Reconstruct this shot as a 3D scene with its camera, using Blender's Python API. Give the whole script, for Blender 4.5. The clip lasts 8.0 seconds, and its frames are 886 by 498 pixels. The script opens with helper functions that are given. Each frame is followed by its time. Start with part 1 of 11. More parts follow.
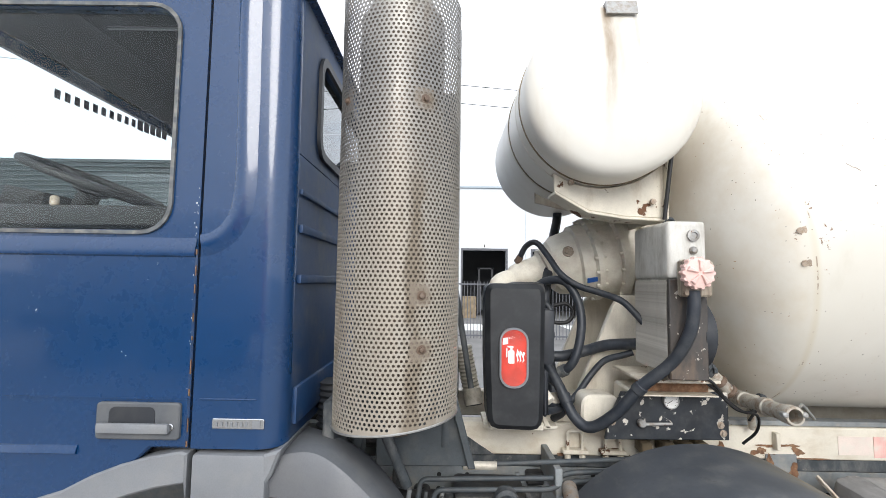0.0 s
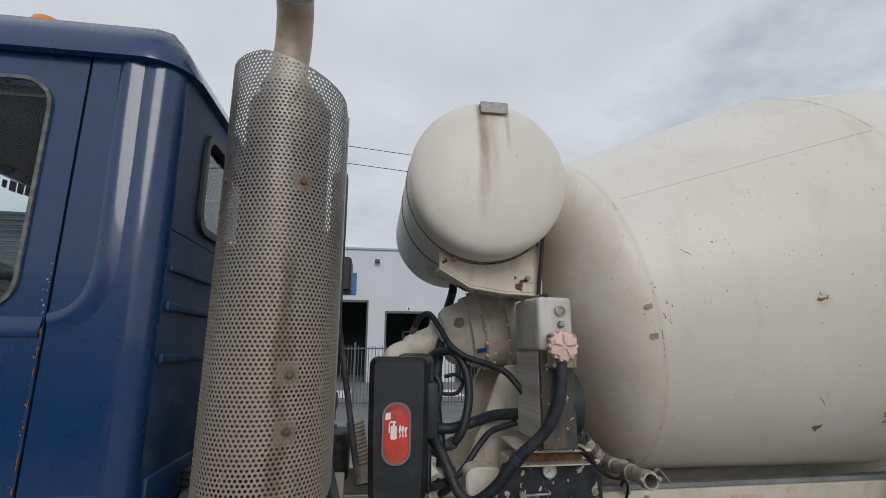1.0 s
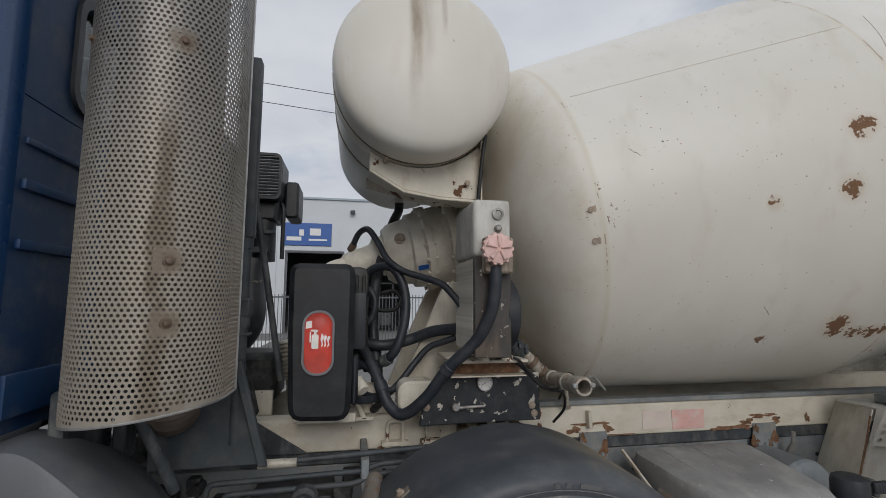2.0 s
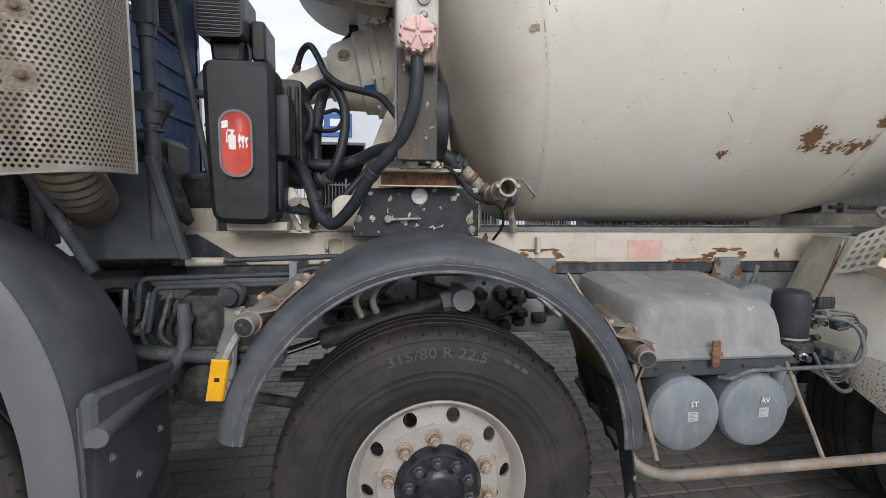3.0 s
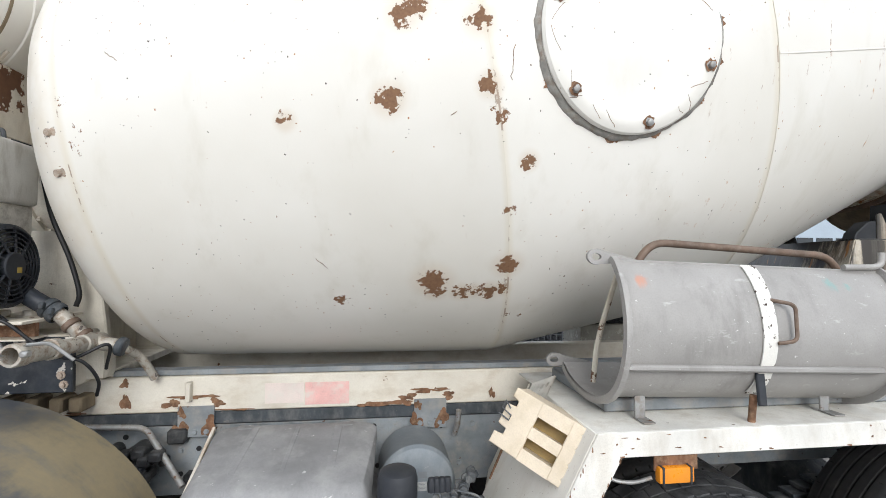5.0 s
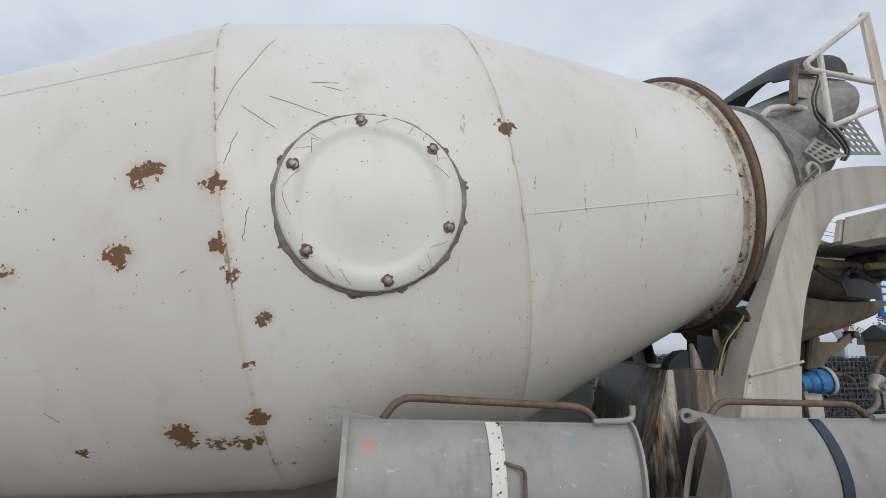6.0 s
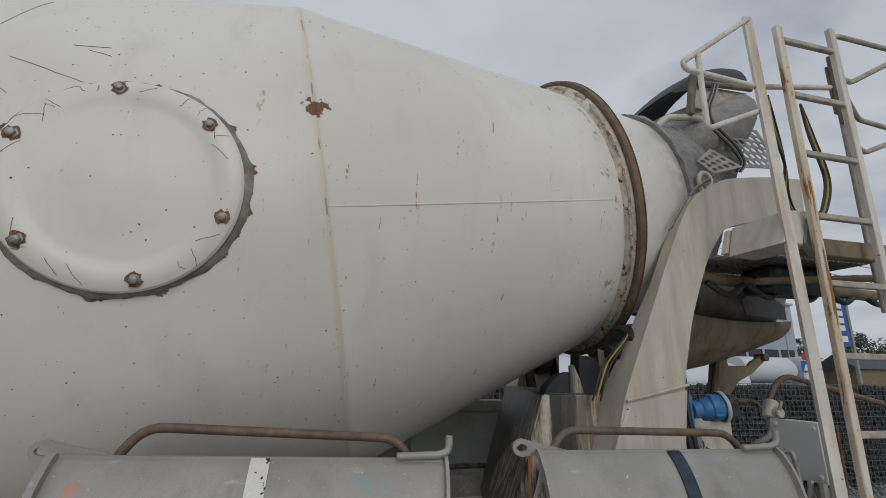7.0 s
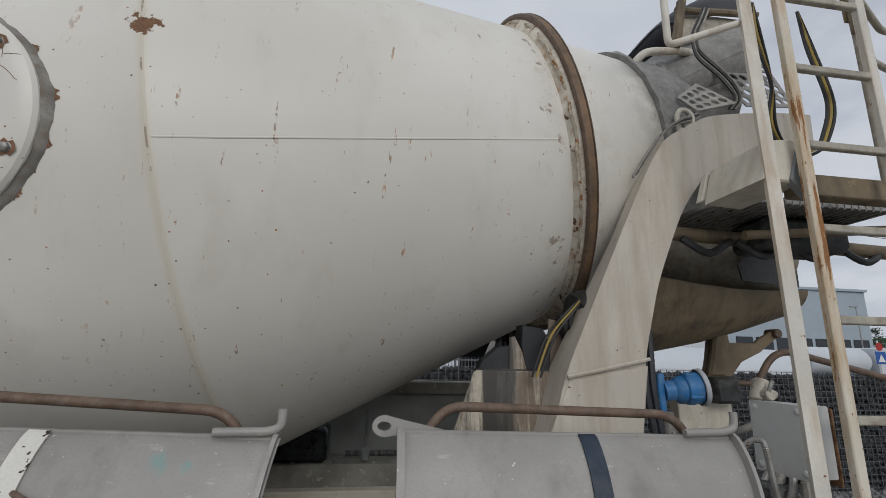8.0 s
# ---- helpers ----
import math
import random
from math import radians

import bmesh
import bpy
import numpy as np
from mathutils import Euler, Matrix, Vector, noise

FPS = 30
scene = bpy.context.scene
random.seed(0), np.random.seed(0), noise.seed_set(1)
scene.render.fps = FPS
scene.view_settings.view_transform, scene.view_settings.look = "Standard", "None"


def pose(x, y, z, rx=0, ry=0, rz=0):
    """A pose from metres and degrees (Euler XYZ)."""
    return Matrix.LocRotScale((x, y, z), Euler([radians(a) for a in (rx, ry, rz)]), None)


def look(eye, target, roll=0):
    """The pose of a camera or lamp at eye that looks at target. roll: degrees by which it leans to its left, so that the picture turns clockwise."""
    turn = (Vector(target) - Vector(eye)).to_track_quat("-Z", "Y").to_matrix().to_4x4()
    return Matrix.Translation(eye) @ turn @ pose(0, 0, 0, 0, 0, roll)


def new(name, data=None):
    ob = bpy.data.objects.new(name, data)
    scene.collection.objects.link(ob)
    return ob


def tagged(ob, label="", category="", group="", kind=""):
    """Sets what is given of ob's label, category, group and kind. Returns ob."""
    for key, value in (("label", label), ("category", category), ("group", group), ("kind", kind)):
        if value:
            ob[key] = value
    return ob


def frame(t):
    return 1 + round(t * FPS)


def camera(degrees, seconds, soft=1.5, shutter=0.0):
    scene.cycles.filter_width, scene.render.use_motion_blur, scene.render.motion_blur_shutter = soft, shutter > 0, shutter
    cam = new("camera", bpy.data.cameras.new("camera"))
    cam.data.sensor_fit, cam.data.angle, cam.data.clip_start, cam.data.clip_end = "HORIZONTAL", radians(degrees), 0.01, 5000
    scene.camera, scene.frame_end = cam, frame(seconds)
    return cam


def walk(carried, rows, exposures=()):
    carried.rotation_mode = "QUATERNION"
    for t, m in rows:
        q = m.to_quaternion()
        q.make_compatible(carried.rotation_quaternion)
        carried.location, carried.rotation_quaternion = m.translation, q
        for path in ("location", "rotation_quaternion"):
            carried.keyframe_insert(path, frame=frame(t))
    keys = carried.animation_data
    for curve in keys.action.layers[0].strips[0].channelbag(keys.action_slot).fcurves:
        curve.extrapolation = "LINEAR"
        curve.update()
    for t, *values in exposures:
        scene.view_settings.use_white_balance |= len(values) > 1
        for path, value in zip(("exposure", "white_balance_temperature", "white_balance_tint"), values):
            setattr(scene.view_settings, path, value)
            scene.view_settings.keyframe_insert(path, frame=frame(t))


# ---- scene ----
cam = camera(87.5, 8.0, soft=0.5)
PATH = [
    (0, (-0.025, -0.013, 1.972), (-0.040, 1.982, 2.115), 0.90),
    (0.5, (0.022, -0.069, 2.017), (0.118, 1.903, 2.341), 0.68),
    (1, (0.152, -0.104, 2.020), (0.441, 1.833, 2.430), 0.30),
    (1.2, (0.214, -0.113, 2.016), (0.554, 1.816, 2.423), 0.12),
    (2.3, (0.486, 0.110, 1.708), (0.867, 2.071, 1.806), 0.58),
    (2.5, (0.569, 0.109, 1.629), (0.910, 2.079, 1.637), 0.68),
    (3, (0.815, 0.102, 1.455), (1.074, 2.074, 1.243), 0.60),
    (3.5, (1.178, 0.184, 1.362), (1.441, 2.135, 1.007), 0.31),
    (4, (1.645, 0.223, 1.392), (1.931, 2.160, 0.983), 0.21),
    (4.5, (2.059, 0.210, 1.476), (2.337, 2.176, 1.237), 0.20),
    (5, (2.361, 0.166, 1.790), (2.629, 2.147, 1.852), 0.39),
    (5.2, (2.496, 0.113, 1.899), (2.778, 2.087, 2.054), 0.39),
    (6.3, (3.274, 0.008, 2.063), (3.716, 1.911, 2.490), 1.00),
    (6.5, (3.392, 0.043, 2.066), (3.865, 1.933, 2.518), 0.99),
    (7, (3.685, 0.150, 2.027), (4.164, 2.027, 2.527), 1.00),
    (7.5, (3.973, 0.199, 1.997), (4.398, 2.079, 2.530), 1.11),
    (8, (4.262, 0.337, 1.963), (4.553, 2.262, 2.422), 1.22),
]
EXPOSURES = [(0, 1.08, 6500, 10), (0.3, 0.48, 6500, 10), (0.6, 0.0, 6500, 10), (1, -0.28, 6500, 10), (1.2, -0.33, 6500, 10), (2.3, -0.30, 6550, 11), (2.5, -0.20, 6550, 11),
             (3, 0.40, 6480, 11), (3.5, 1.08, 6400, 11), (4, 1.34, 6330, 10), (4.5, 1.18, 6300, 10), (5, 0.88, 6290, 10), (5.2, 0.73, 6290, 10), (6.3, -0.42, 6270, 10), (6.5, -0.54, 6270, 10),
             (7, -0.56, 6400, 10), (7.5, -0.52, 6430, 10), (8, -0.40, 6430, 10)]
walk(cam, [(t, look(eye, target, roll)) for t, eye, target, roll in PATH], EXPOSURES)

# ---- sky and sun ----
SUN_ELEVATION, SUN_TURN = 27.0, 178.0
world = bpy.data.worlds.new("sky")
scene.world = world
world.use_nodes = True
wn, wl = world.node_tree.nodes, world.node_tree.links
wn.clear()
w_out = wn.new("ShaderNodeOutputWorld")
w_bg = wn.new("ShaderNodeBackground")
w_sky = wn.new("ShaderNodeTexSky")
w_sky.sky_type, w_sky.sun_disc = "NISHITA", False
w_sky.sun_elevation, w_sky.sun_rotation = radians(SUN_ELEVATION), radians(SUN_TURN)
w_co = wn.new("ShaderNodeTexCoord")
w_sep = wn.new("ShaderNodeSeparateXYZ")
w_up = wn.new("ShaderNodeMath")
w_up.operation, w_up.inputs[1].default_value = "ADD", 0.22
w_flat = wn.new("ShaderNodeVectorMath")
w_flat.operation = "DIVIDE"
w_cloud = wn.new("ShaderNodeTexNoise")
w_cloud.inputs["Scale"].default_value, w_cloud.inputs["Detail"].default_value = 1.6, 7.0
w_cloud.inputs["Roughness"].default_value = 0.55
w_ramp = wn.new("ShaderNodeValToRGB")
w_ramp.color_ramp.elements[0].position, w_ramp.color_ramp.elements[1].position = 0.30, 0.46
w_ramp.color_ramp.elements[0].color = (0.6, 0.6, 0.6, 1)
w_tone = wn.new("ShaderNodeTexNoise")
w_tone.inputs["Scale"].default_value, w_tone.inputs["Detail"].default_value = 2.6, 5.0
w_grey = wn.new("ShaderNodeValToRGB")
w_grey.color_ramp.elements[0].position, w_grey.color_ramp.elements[0].color = 0.32, (6.6, 7.0, 7.8, 1)
w_grey.color_ramp.elements[1].position, w_grey.color_ramp.elements[1].color = 0.66, (7.9, 8.3, 8.9, 1)
w_mix = wn.new("ShaderNodeMix")
w_mix.data_type = "RGBA"
wl.new(w_co.outputs["Generated"], w_sep.inputs[0])
wl.new(w_sep.outputs["Z"], w_up.inputs[0])
wl.new(w_co.outputs["Generated"], w_flat.inputs[0])
wl.new(w_up.outputs[0], w_flat.inputs[1])
wl.new(w_flat.outputs[0], w_cloud.inputs["Vector"])
wl.new(w_flat.outputs[0], w_tone.inputs["Vector"])
wl.new(w_cloud.outputs["Fac"], w_ramp.inputs[0])
wl.new(w_tone.outputs["Fac"], w_grey.inputs[0])
wl.new(w_ramp.outputs["Color"], w_mix.inputs["Factor"])
wl.new(w_sky.outputs[0], w_mix.inputs["A"])
wl.new(w_grey.outputs["Color"], w_mix.inputs["B"])
wl.new(w_mix.outputs["Result"], w_bg.inputs["Color"])
w_bg.inputs["Strength"].default_value = 0.1
wl.new(w_bg.outputs[0], w_out.inputs[0])
sun = new("sun", bpy.data.lights.new("sun", "SUN"))
sun.data.energy, sun.data.angle, sun.data.color = 1.22, radians(30), (1.0, 0.97, 0.92)
az = radians(SUN_TURN)
sun.matrix_world = look((math.sin(az) * 20, math.cos(az) * 20, 20 * math.tan(radians(SUN_ELEVATION))), (0, 0, 0))

# ---- materials ----
def rgb(c):
    return (c[0], c[1], c[2], 1.0)


class Nodes:
    """A short hand for node trees."""

    def __init__(self, name):
        self.mat = bpy.data.materials.new(name)
        self.mat.use_nodes = True
        self.t = self.mat.node_tree
        self.t.nodes.clear()
        self.out = self.t.nodes.new("ShaderNodeOutputMaterial")
        self.bsdf = self.t.nodes.new("ShaderNodeBsdfPrincipled")
        self.t.links.new(self.bsdf.outputs[0], self.out.inputs[0])
        self.co = self.t.nodes.new("ShaderNodeTexCoord").outputs["Object"]

    def put(self, socket, value):
        if isinstance(value, bpy.types.NodeSocket):
            self.t.links.new(value, socket)
        else:
            socket.default_value = value

    def noise(self, scale, detail=4.0, rough=0.55, stretch=None, shift=0.0):
        n = self.t.nodes.new("ShaderNodeTexNoise")
        n.inputs["Scale"].default_value, n.inputs["Detail"].default_value = scale, detail
        n.inputs["Roughness"].default_value = rough
        v = self.co
        if stretch or shift:
            m = self.t.nodes.new("ShaderNodeMapping")
            m.inputs["Scale"].default_value = stretch or (1, 1, 1)
            m.inputs["Location"].default_value = (shift, shift * 0.7, shift * 1.3)
            self.t.links.new(v, m.inputs["Vector"])
            v = m.outputs[0]
        self.t.links.new(v, n.inputs["Vector"])
        return n.outputs["Fac"]

    def ramp(self, fac, a, b):
        """0 below a, 1 above b."""
        n = self.t.nodes.new("ShaderNodeMapRange")
        n.interpolation_type = "SMOOTHSTEP"
        n.inputs["From Min"].default_value, n.inputs["From Max"].default_value = a, b
        self.put(n.inputs["Value"], fac)
        return n.outputs[0]

    def math(self, op, a, b=0.0):
        n = self.t.nodes.new("ShaderNodeMath")
        n.operation = op
        self.put(n.inputs[0], a)
        self.put(n.inputs[1], b)
        return n.outputs[0]

    def vec(self, op, a, b=(0, 0, 0)):
        n = self.t.nodes.new("ShaderNodeVectorMath")
        n.operation = op
        self.put(n.inputs[0], a)
        self.put(n.inputs[1], b)
        return n.outputs["Value"] if op in ("DOT_PRODUCT", "DISTANCE", "LENGTH") else n.outputs[0]

    def mix(self, fac, a, b):
        n = self.t.nodes.new("ShaderNodeMix")
        n.data_type = "RGBA"
        self.put(n.inputs["Factor"], fac)
        self.put(n.inputs["A"], a if isinstance(a, bpy.types.NodeSocket) else rgb(a))
        self.put(n.inputs["B"], b if isinstance(b, bpy.types.NodeSocket) else rgb(b))
        return n.outputs["Result"]

    def lerp(self, fac, a, b):
        n = self.t.nodes.new("ShaderNodeMix")
        self.put(n.inputs["Factor"], fac)
        self.put(n.inputs["A"], a)
        self.put(n.inputs["B"], b)
        return n.outputs["Result"]

    def bump(self, height, strength, distance=0.002):
        n = self.t.nodes.new("ShaderNodeBump")
        n.inputs["Strength"].default_value, n.inputs["Distance"].default_value = strength, distance
        self.put(n.inputs["Height"], height)
        self.t.links.new(n.outputs[0], self.bsdf.inputs["Normal"])

    def done(self, color, rough, metal=0.0, coat=0.0):
        self.put(self.bsdf.inputs["Base Color"], color if isinstance(color, bpy.types.NodeSocket) else rgb(color))
        self.put(self.bsdf.inputs["Roughness"], rough)
        self.put(self.bsdf.inputs["Metallic"], metal)
        self.bsdf.inputs["Coat Weight"].default_value = coat
        self.bsdf.inputs["Coat Roughness"].default_value = 0.06
        return self.mat


def worn(name, base, rough=0.5, metal=0.0, var=0.12, scale=5.0, dirt=None, dirt_amt=0.4, streak=None,
         chips=None, chip_scale=30.0, chip_cut=0.68, bump=0.15, grain=220.0, coat=0.0, per_piece=0.0, oil_shade=()):
    """A worn surface: a base that varies at two scales, dirt in patches or streaks, chips of another colour, fine relief."""
    k = Nodes(name)
    n1, n2 = k.noise(scale, 5.0), k.noise(grain, 3.0, 0.6)
    lo, hi = [c * (1 - var) for c in base], [min(1, c * (1 + var)) for c in base]
    col = k.mix(k.ramp(n1, 0.3, 0.7), lo, hi)
    col = k.mix(k.math("MULTIPLY", k.ramp(n2, 0.35, 0.75), 0.38), col, [c * 0.75 for c in base])
    n3, n4 = k.noise(scale * 9, 8.0, 0.7, None, 1.7), k.noise(scale * 4, 8.0, 0.75, (1, 1, 0.35), 5.3)
    col = k.mix(k.math("MULTIPLY", k.ramp(n3, 0.5, 0.72), 0.6 * min(0.5, 2.2 * var)), col, [c * 0.5 for c in base])
    col = k.mix(k.math("MULTIPLY", k.ramp(n4, 0.58, 0.78), 0.6 * min(0.4, 2.0 * var)), col, [min(1.0, c * 1.25 + 0.03) for c in base])
    r = k.math("ADD", rough - 0.1, k.math("MULTIPLY", k.math("ADD", n1, n3), 0.11))
    if per_piece:
        info = k.t.nodes.new("ShaderNodeObjectInfo")
        col = k.mix(k.math("MULTIPLY", info.outputs["Random"], per_piece), col, [c * 0.45 for c in base])
    if dirt:
        d = k.noise(scale * 2.3, 7.0, 0.65, streak, 3.1)
        f = k.math("MULTIPLY", k.ramp(d, 0.42, 0.72), dirt_amt)
        col = k.mix(f, col, dirt)
        r = k.lerp(f, r, 0.85)
    # dark ragged patches: oil, with the shade under the truck painted in
    for at, size in oil_shade:
        edge = k.math("ADD", k.vec("DISTANCE", k.co, at), k.math("MULTIPLY", k.math("SUBTRACT", k.noise(3.0, 6.0, 0.65), 0.5), 0.9 * size))
        f = k.math("MULTIPLY", k.ramp(edge, size, size * 0.6), 0.85)
        col = k.mix(f, col, [c * 0.16 for c in base])
        r = k.lerp(f, r, 0.5)
    m = metal
    if chips:
        c = k.ramp(k.noise(chip_scale, 6.0, 0.6, None, 7.7), chip_cut, chip_cut + 0.015)
        tone = k.mix(k.noise(chip_scale * 6, 3.0), chips, [v * 0.45 for v in chips])
        col = k.mix(c, col, tone)
        r = k.lerp(c, r, 0.85)
        if metal:
            m = k.lerp(c, metal, 0.0)
    k.bump(k.math("ADD", k.math("MULTIPLY", n2, 0.5), k.noise(scale * 6, 4.0)), bump)
    return k.done(col, r, m, coat)


RUST = (0.17, 0.08, 0.04)
M = {}
M["cream"] = worn("cream_paint", (0.68, 0.635, 0.54), 0.48, dirt=(0.34, 0.28, 0.20), dirt_amt=0.45, streak=(1.3, 1.3, 0.25), chips=RUST, chip_scale=22, chip_cut=0.705)
M["arm_cream"] = worn("beige_arm_paint", (0.60, 0.55, 0.475), 0.42, var=0.07, scale=3, dirt=(0.33, 0.255, 0.17), dirt_amt=0.5, streak=(1.6, 1.6, 0.16), chips=RUST, chip_scale=30, chip_cut=0.70)
M["cream_rusty"] = worn("cream_paint_rusty", (0.67, 0.62, 0.52), 0.5, dirt=(0.34, 0.25, 0.16), dirt_amt=0.55, streak=(1, 1, 0.3), chips=RUST, chip_scale=7, chip_cut=0.60)
M["white_fender"] = worn("white_fender_paint", (0.74, 0.72, 0.66), 0.42, dirt=(0.36, 0.29, 0.2), dirt_amt=0.35, streak=(1, 1, 0.4), chips=(0.16, 0.09, 0.05), chip_scale=26, chip_cut=0.685)
k = Nodes("speckled_fender_paint")
n1, n2, n3 = k.noise(3.0, 5.0), k.noise(7.0, 6.0, 0.65, (1, 1, 0.35), 4.0), k.noise(110.0, 4.0, 0.6)
sx = k.t.nodes.new("ShaderNodeSeparateXYZ")
k.t.links.new(k.co, sx.inputs[0])
col = k.mix(k.ramp(n1, 0.3, 0.7), (0.66, 0.63, 0.56), (0.74, 0.71, 0.65))
col = k.mix(k.math("MULTIPLY", k.ramp(n2, 0.45, 0.75), 0.4), col, (0.45, 0.37, 0.27))
low = k.ramp(k.math("ADD", sx.outputs["Z"], k.math("MULTIPLY", n2, 0.25)), 1.06, 0.78)
sp = k.math("MULTIPLY", k.ramp(k.math("ADD", n3, k.math("MULTIPLY", low, 0.15)), 0.66, 0.70), 0.8)
col = k.mix(k.math("MULTIPLY", low, 0.25), col, (0.5, 0.4, 0.28))
col = k.mix(sp, col, k.mix(n1, (0.13, 0.07, 0.04), (0.26, 0.15, 0.09)))
k.bump(k.math("SUBTRACT", n1, k.math("MULTIPLY", sp, 0.5)), 0.2)
M["speckled"] = k.done(col, k.lerp(sp, 0.45, 0.85))
M["ladder"] = worn("ladder_paint", (0.68, 0.645, 0.57), 0.5, dirt=(0.44, 0.29, 0.16), dirt_amt=0.65, streak=(1.8, 1.8, 0.16), chips=(0.30, 0.15, 0.07), chip_scale=36, chip_cut=0.69)
k = Nodes("rust_streaked_ladder_paint")
run, fleck, tone = k.noise(13.0, 7.0, 0.7, (1.5, 1.5, 0.17)), k.noise(60.0, 6.0, 0.65, (1, 1, 0.6), 4.0), k.noise(90.0, 4.0)
col = k.mix(k.ramp(k.noise(7.0, 5.0), 0.3, 0.7), (0.60, 0.53, 0.41), (0.70, 0.65, 0.55))
col = k.mix(k.math("MULTIPLY", k.ramp(run, 0.40, 0.56), 0.6), col, (0.50, 0.33, 0.17))
f = k.math("MAXIMUM", k.ramp(run, 0.545, 0.585), k.ramp(fleck, 0.63, 0.66))
col = k.mix(f, col, k.mix(tone, (0.42, 0.19, 0.06), (0.16, 0.075, 0.035)))
k.bump(k.math("SUBTRACT", k.math("MULTIPLY", tone, 0.3), f), 0.3)
M["ladder_rust"] = k.done(col, k.lerp(f, 0.5, 0.85))
M["blue_dull"] = worn("dusty_blue_paint", (0.006, 0.04, 0.12), 0.55, var=0.1, scale=3, dirt=(0.13, 0.145, 0.165), dirt_amt=0.6)
M["post"] = worn("dusty_blue_grey_paint", (0.050, 0.060, 0.068), 0.55, var=0.2, scale=6, dirt=(0.13, 0.128, 0.118), dirt_amt=0.45, bump=0.25)
M["rail"] = worn("rusted_grey_pipe", (0.27, 0.245, 0.215), 0.6, 0.2, var=0.25, scale=9, dirt=(0.30, 0.17, 0.085), dirt_amt=0.8, chips=(0.18, 0.10, 0.06), chip_scale=30, chip_cut=0.66)
M["line"] = worn("dusty_grey_line", (0.095, 0.106, 0.114), 0.6, var=0.35, scale=14, dirt=(0.28, 0.265, 0.235), dirt_amt=0.7, chips=(0.2, 0.12, 0.07), chip_scale=30, chip_cut=0.68)
M["lorry_red"] = worn("red_lorry_paint", (0.50, 0.06, 0.04), 0.4, var=0.08, scale=2)
M["gear"] = worn("gearbox_paint", (0.80, 0.755, 0.65), 0.42, dirt=(0.45, 0.37, 0.27), dirt_amt=0.4, chips=(0.2, 0.12, 0.07), chip_scale=22, chip_cut=0.7)
M["blue"] = worn("blue_cab_paint", (0.001, 0.033, 0.110), 0.26, var=0.06, scale=2.0, dirt=(0.02, 0.055, 0.13), dirt_amt=0.06, bump=0.012, coat=0.7)
M["cab_grey"] = worn("grey_cab_plastic", (0.19, 0.2, 0.215), 0.55, var=0.06, dirt=(0.28, 0.27, 0.25), dirt_amt=0.25, bump=0.1)
M["fender_grey"] = worn("dusty_grey_fender_plastic", (0.085, 0.092, 0.102), 0.55, var=0.14, scale=3, dirt=(0.16, 0.16, 0.155), dirt_amt=0.55, bump=0.14)
M["fender_band_lit"] = worn("grey_fender_band_lit", (0.135, 0.140, 0.150), 0.5, var=0.08, scale=3, dirt=(0.17, 0.17, 0.165), dirt_amt=0.35, bump=0.08)
M["subframe"] = worn("rust_spotted_cream_paint", (0.69, 0.645, 0.55), 0.5, var=0.06, scale=4, dirt=(0.42, 0.33, 0.22), dirt_amt=0.5, streak=(0.6, 1, 1), chips=(0.2, 0.10, 0.05), chip_scale=16, chip_cut=0.70)
M["plastic"] = worn("black_plastic", (0.020, 0.023, 0.029), 0.5, var=0.2, scale=4, dirt=(0.09, 0.09, 0.09), dirt_amt=0.25, bump=0.25, grain=500)
k = Nodes("black_mudguard_plastic")
n1, n2, n3 = k.noise(3.0, 5.0), k.noise(11.0, 7.0, 0.7, (0.5, 0.5, 1.5), 2.0), k.noise(45.0, 6.0, 0.7)
sx = k.t.nodes.new("ShaderNodeSeparateXYZ")
k.t.links.new(k.co, sx.inputs[0])
col = k.mix(k.ramp(n1, 0.3, 0.7), (0.045, 0.052, 0.062), (0.078, 0.085, 0.096))
col = k.mix(k.math("MULTIPLY", k.ramp(n2, 0.45, 0.75), 0.5), col, (0.17, 0.168, 0.155))
col = k.mix(k.math("MULTIPLY", k.ramp(n3, 0.55, 0.7), 0.35), col, (0.03, 0.032, 0.036))
# sand dried on the rear of the guard, away from its outer edge
wavy = k.math("MULTIPLY", k.math("SUBTRACT", n2, 0.5), 0.30)
sand = k.math("MULTIPLY", k.ramp(k.math("ADD", sx.outputs["Y"], wavy), 1.455, 1.60), k.ramp(k.math("ADD", sx.outputs["X"], k.math("MULTIPLY", wavy, 1.5)), 1.10, 1.42))
sand = k.math("MULTIPLY", sand, k.ramp(k.noise(5.0, 6.0, 0.65, (1, 2.2, 1), 6.0), 0.12, 0.55))
col = k.mix(k.math("MULTIPLY", sand, 0.85), col, k.mix(n3, (0.22, 0.18, 0.11), (0.30, 0.235, 0.12)))
k.bump(k.math("ADD", k.math("MULTIPLY", n3, 0.5), n2), 0.15)
M["mudguard"] = k.done(col, k.lerp(sand, k.math("ADD", 0.34, k.math("MULTIPLY", n2, 0.25)), 0.85))
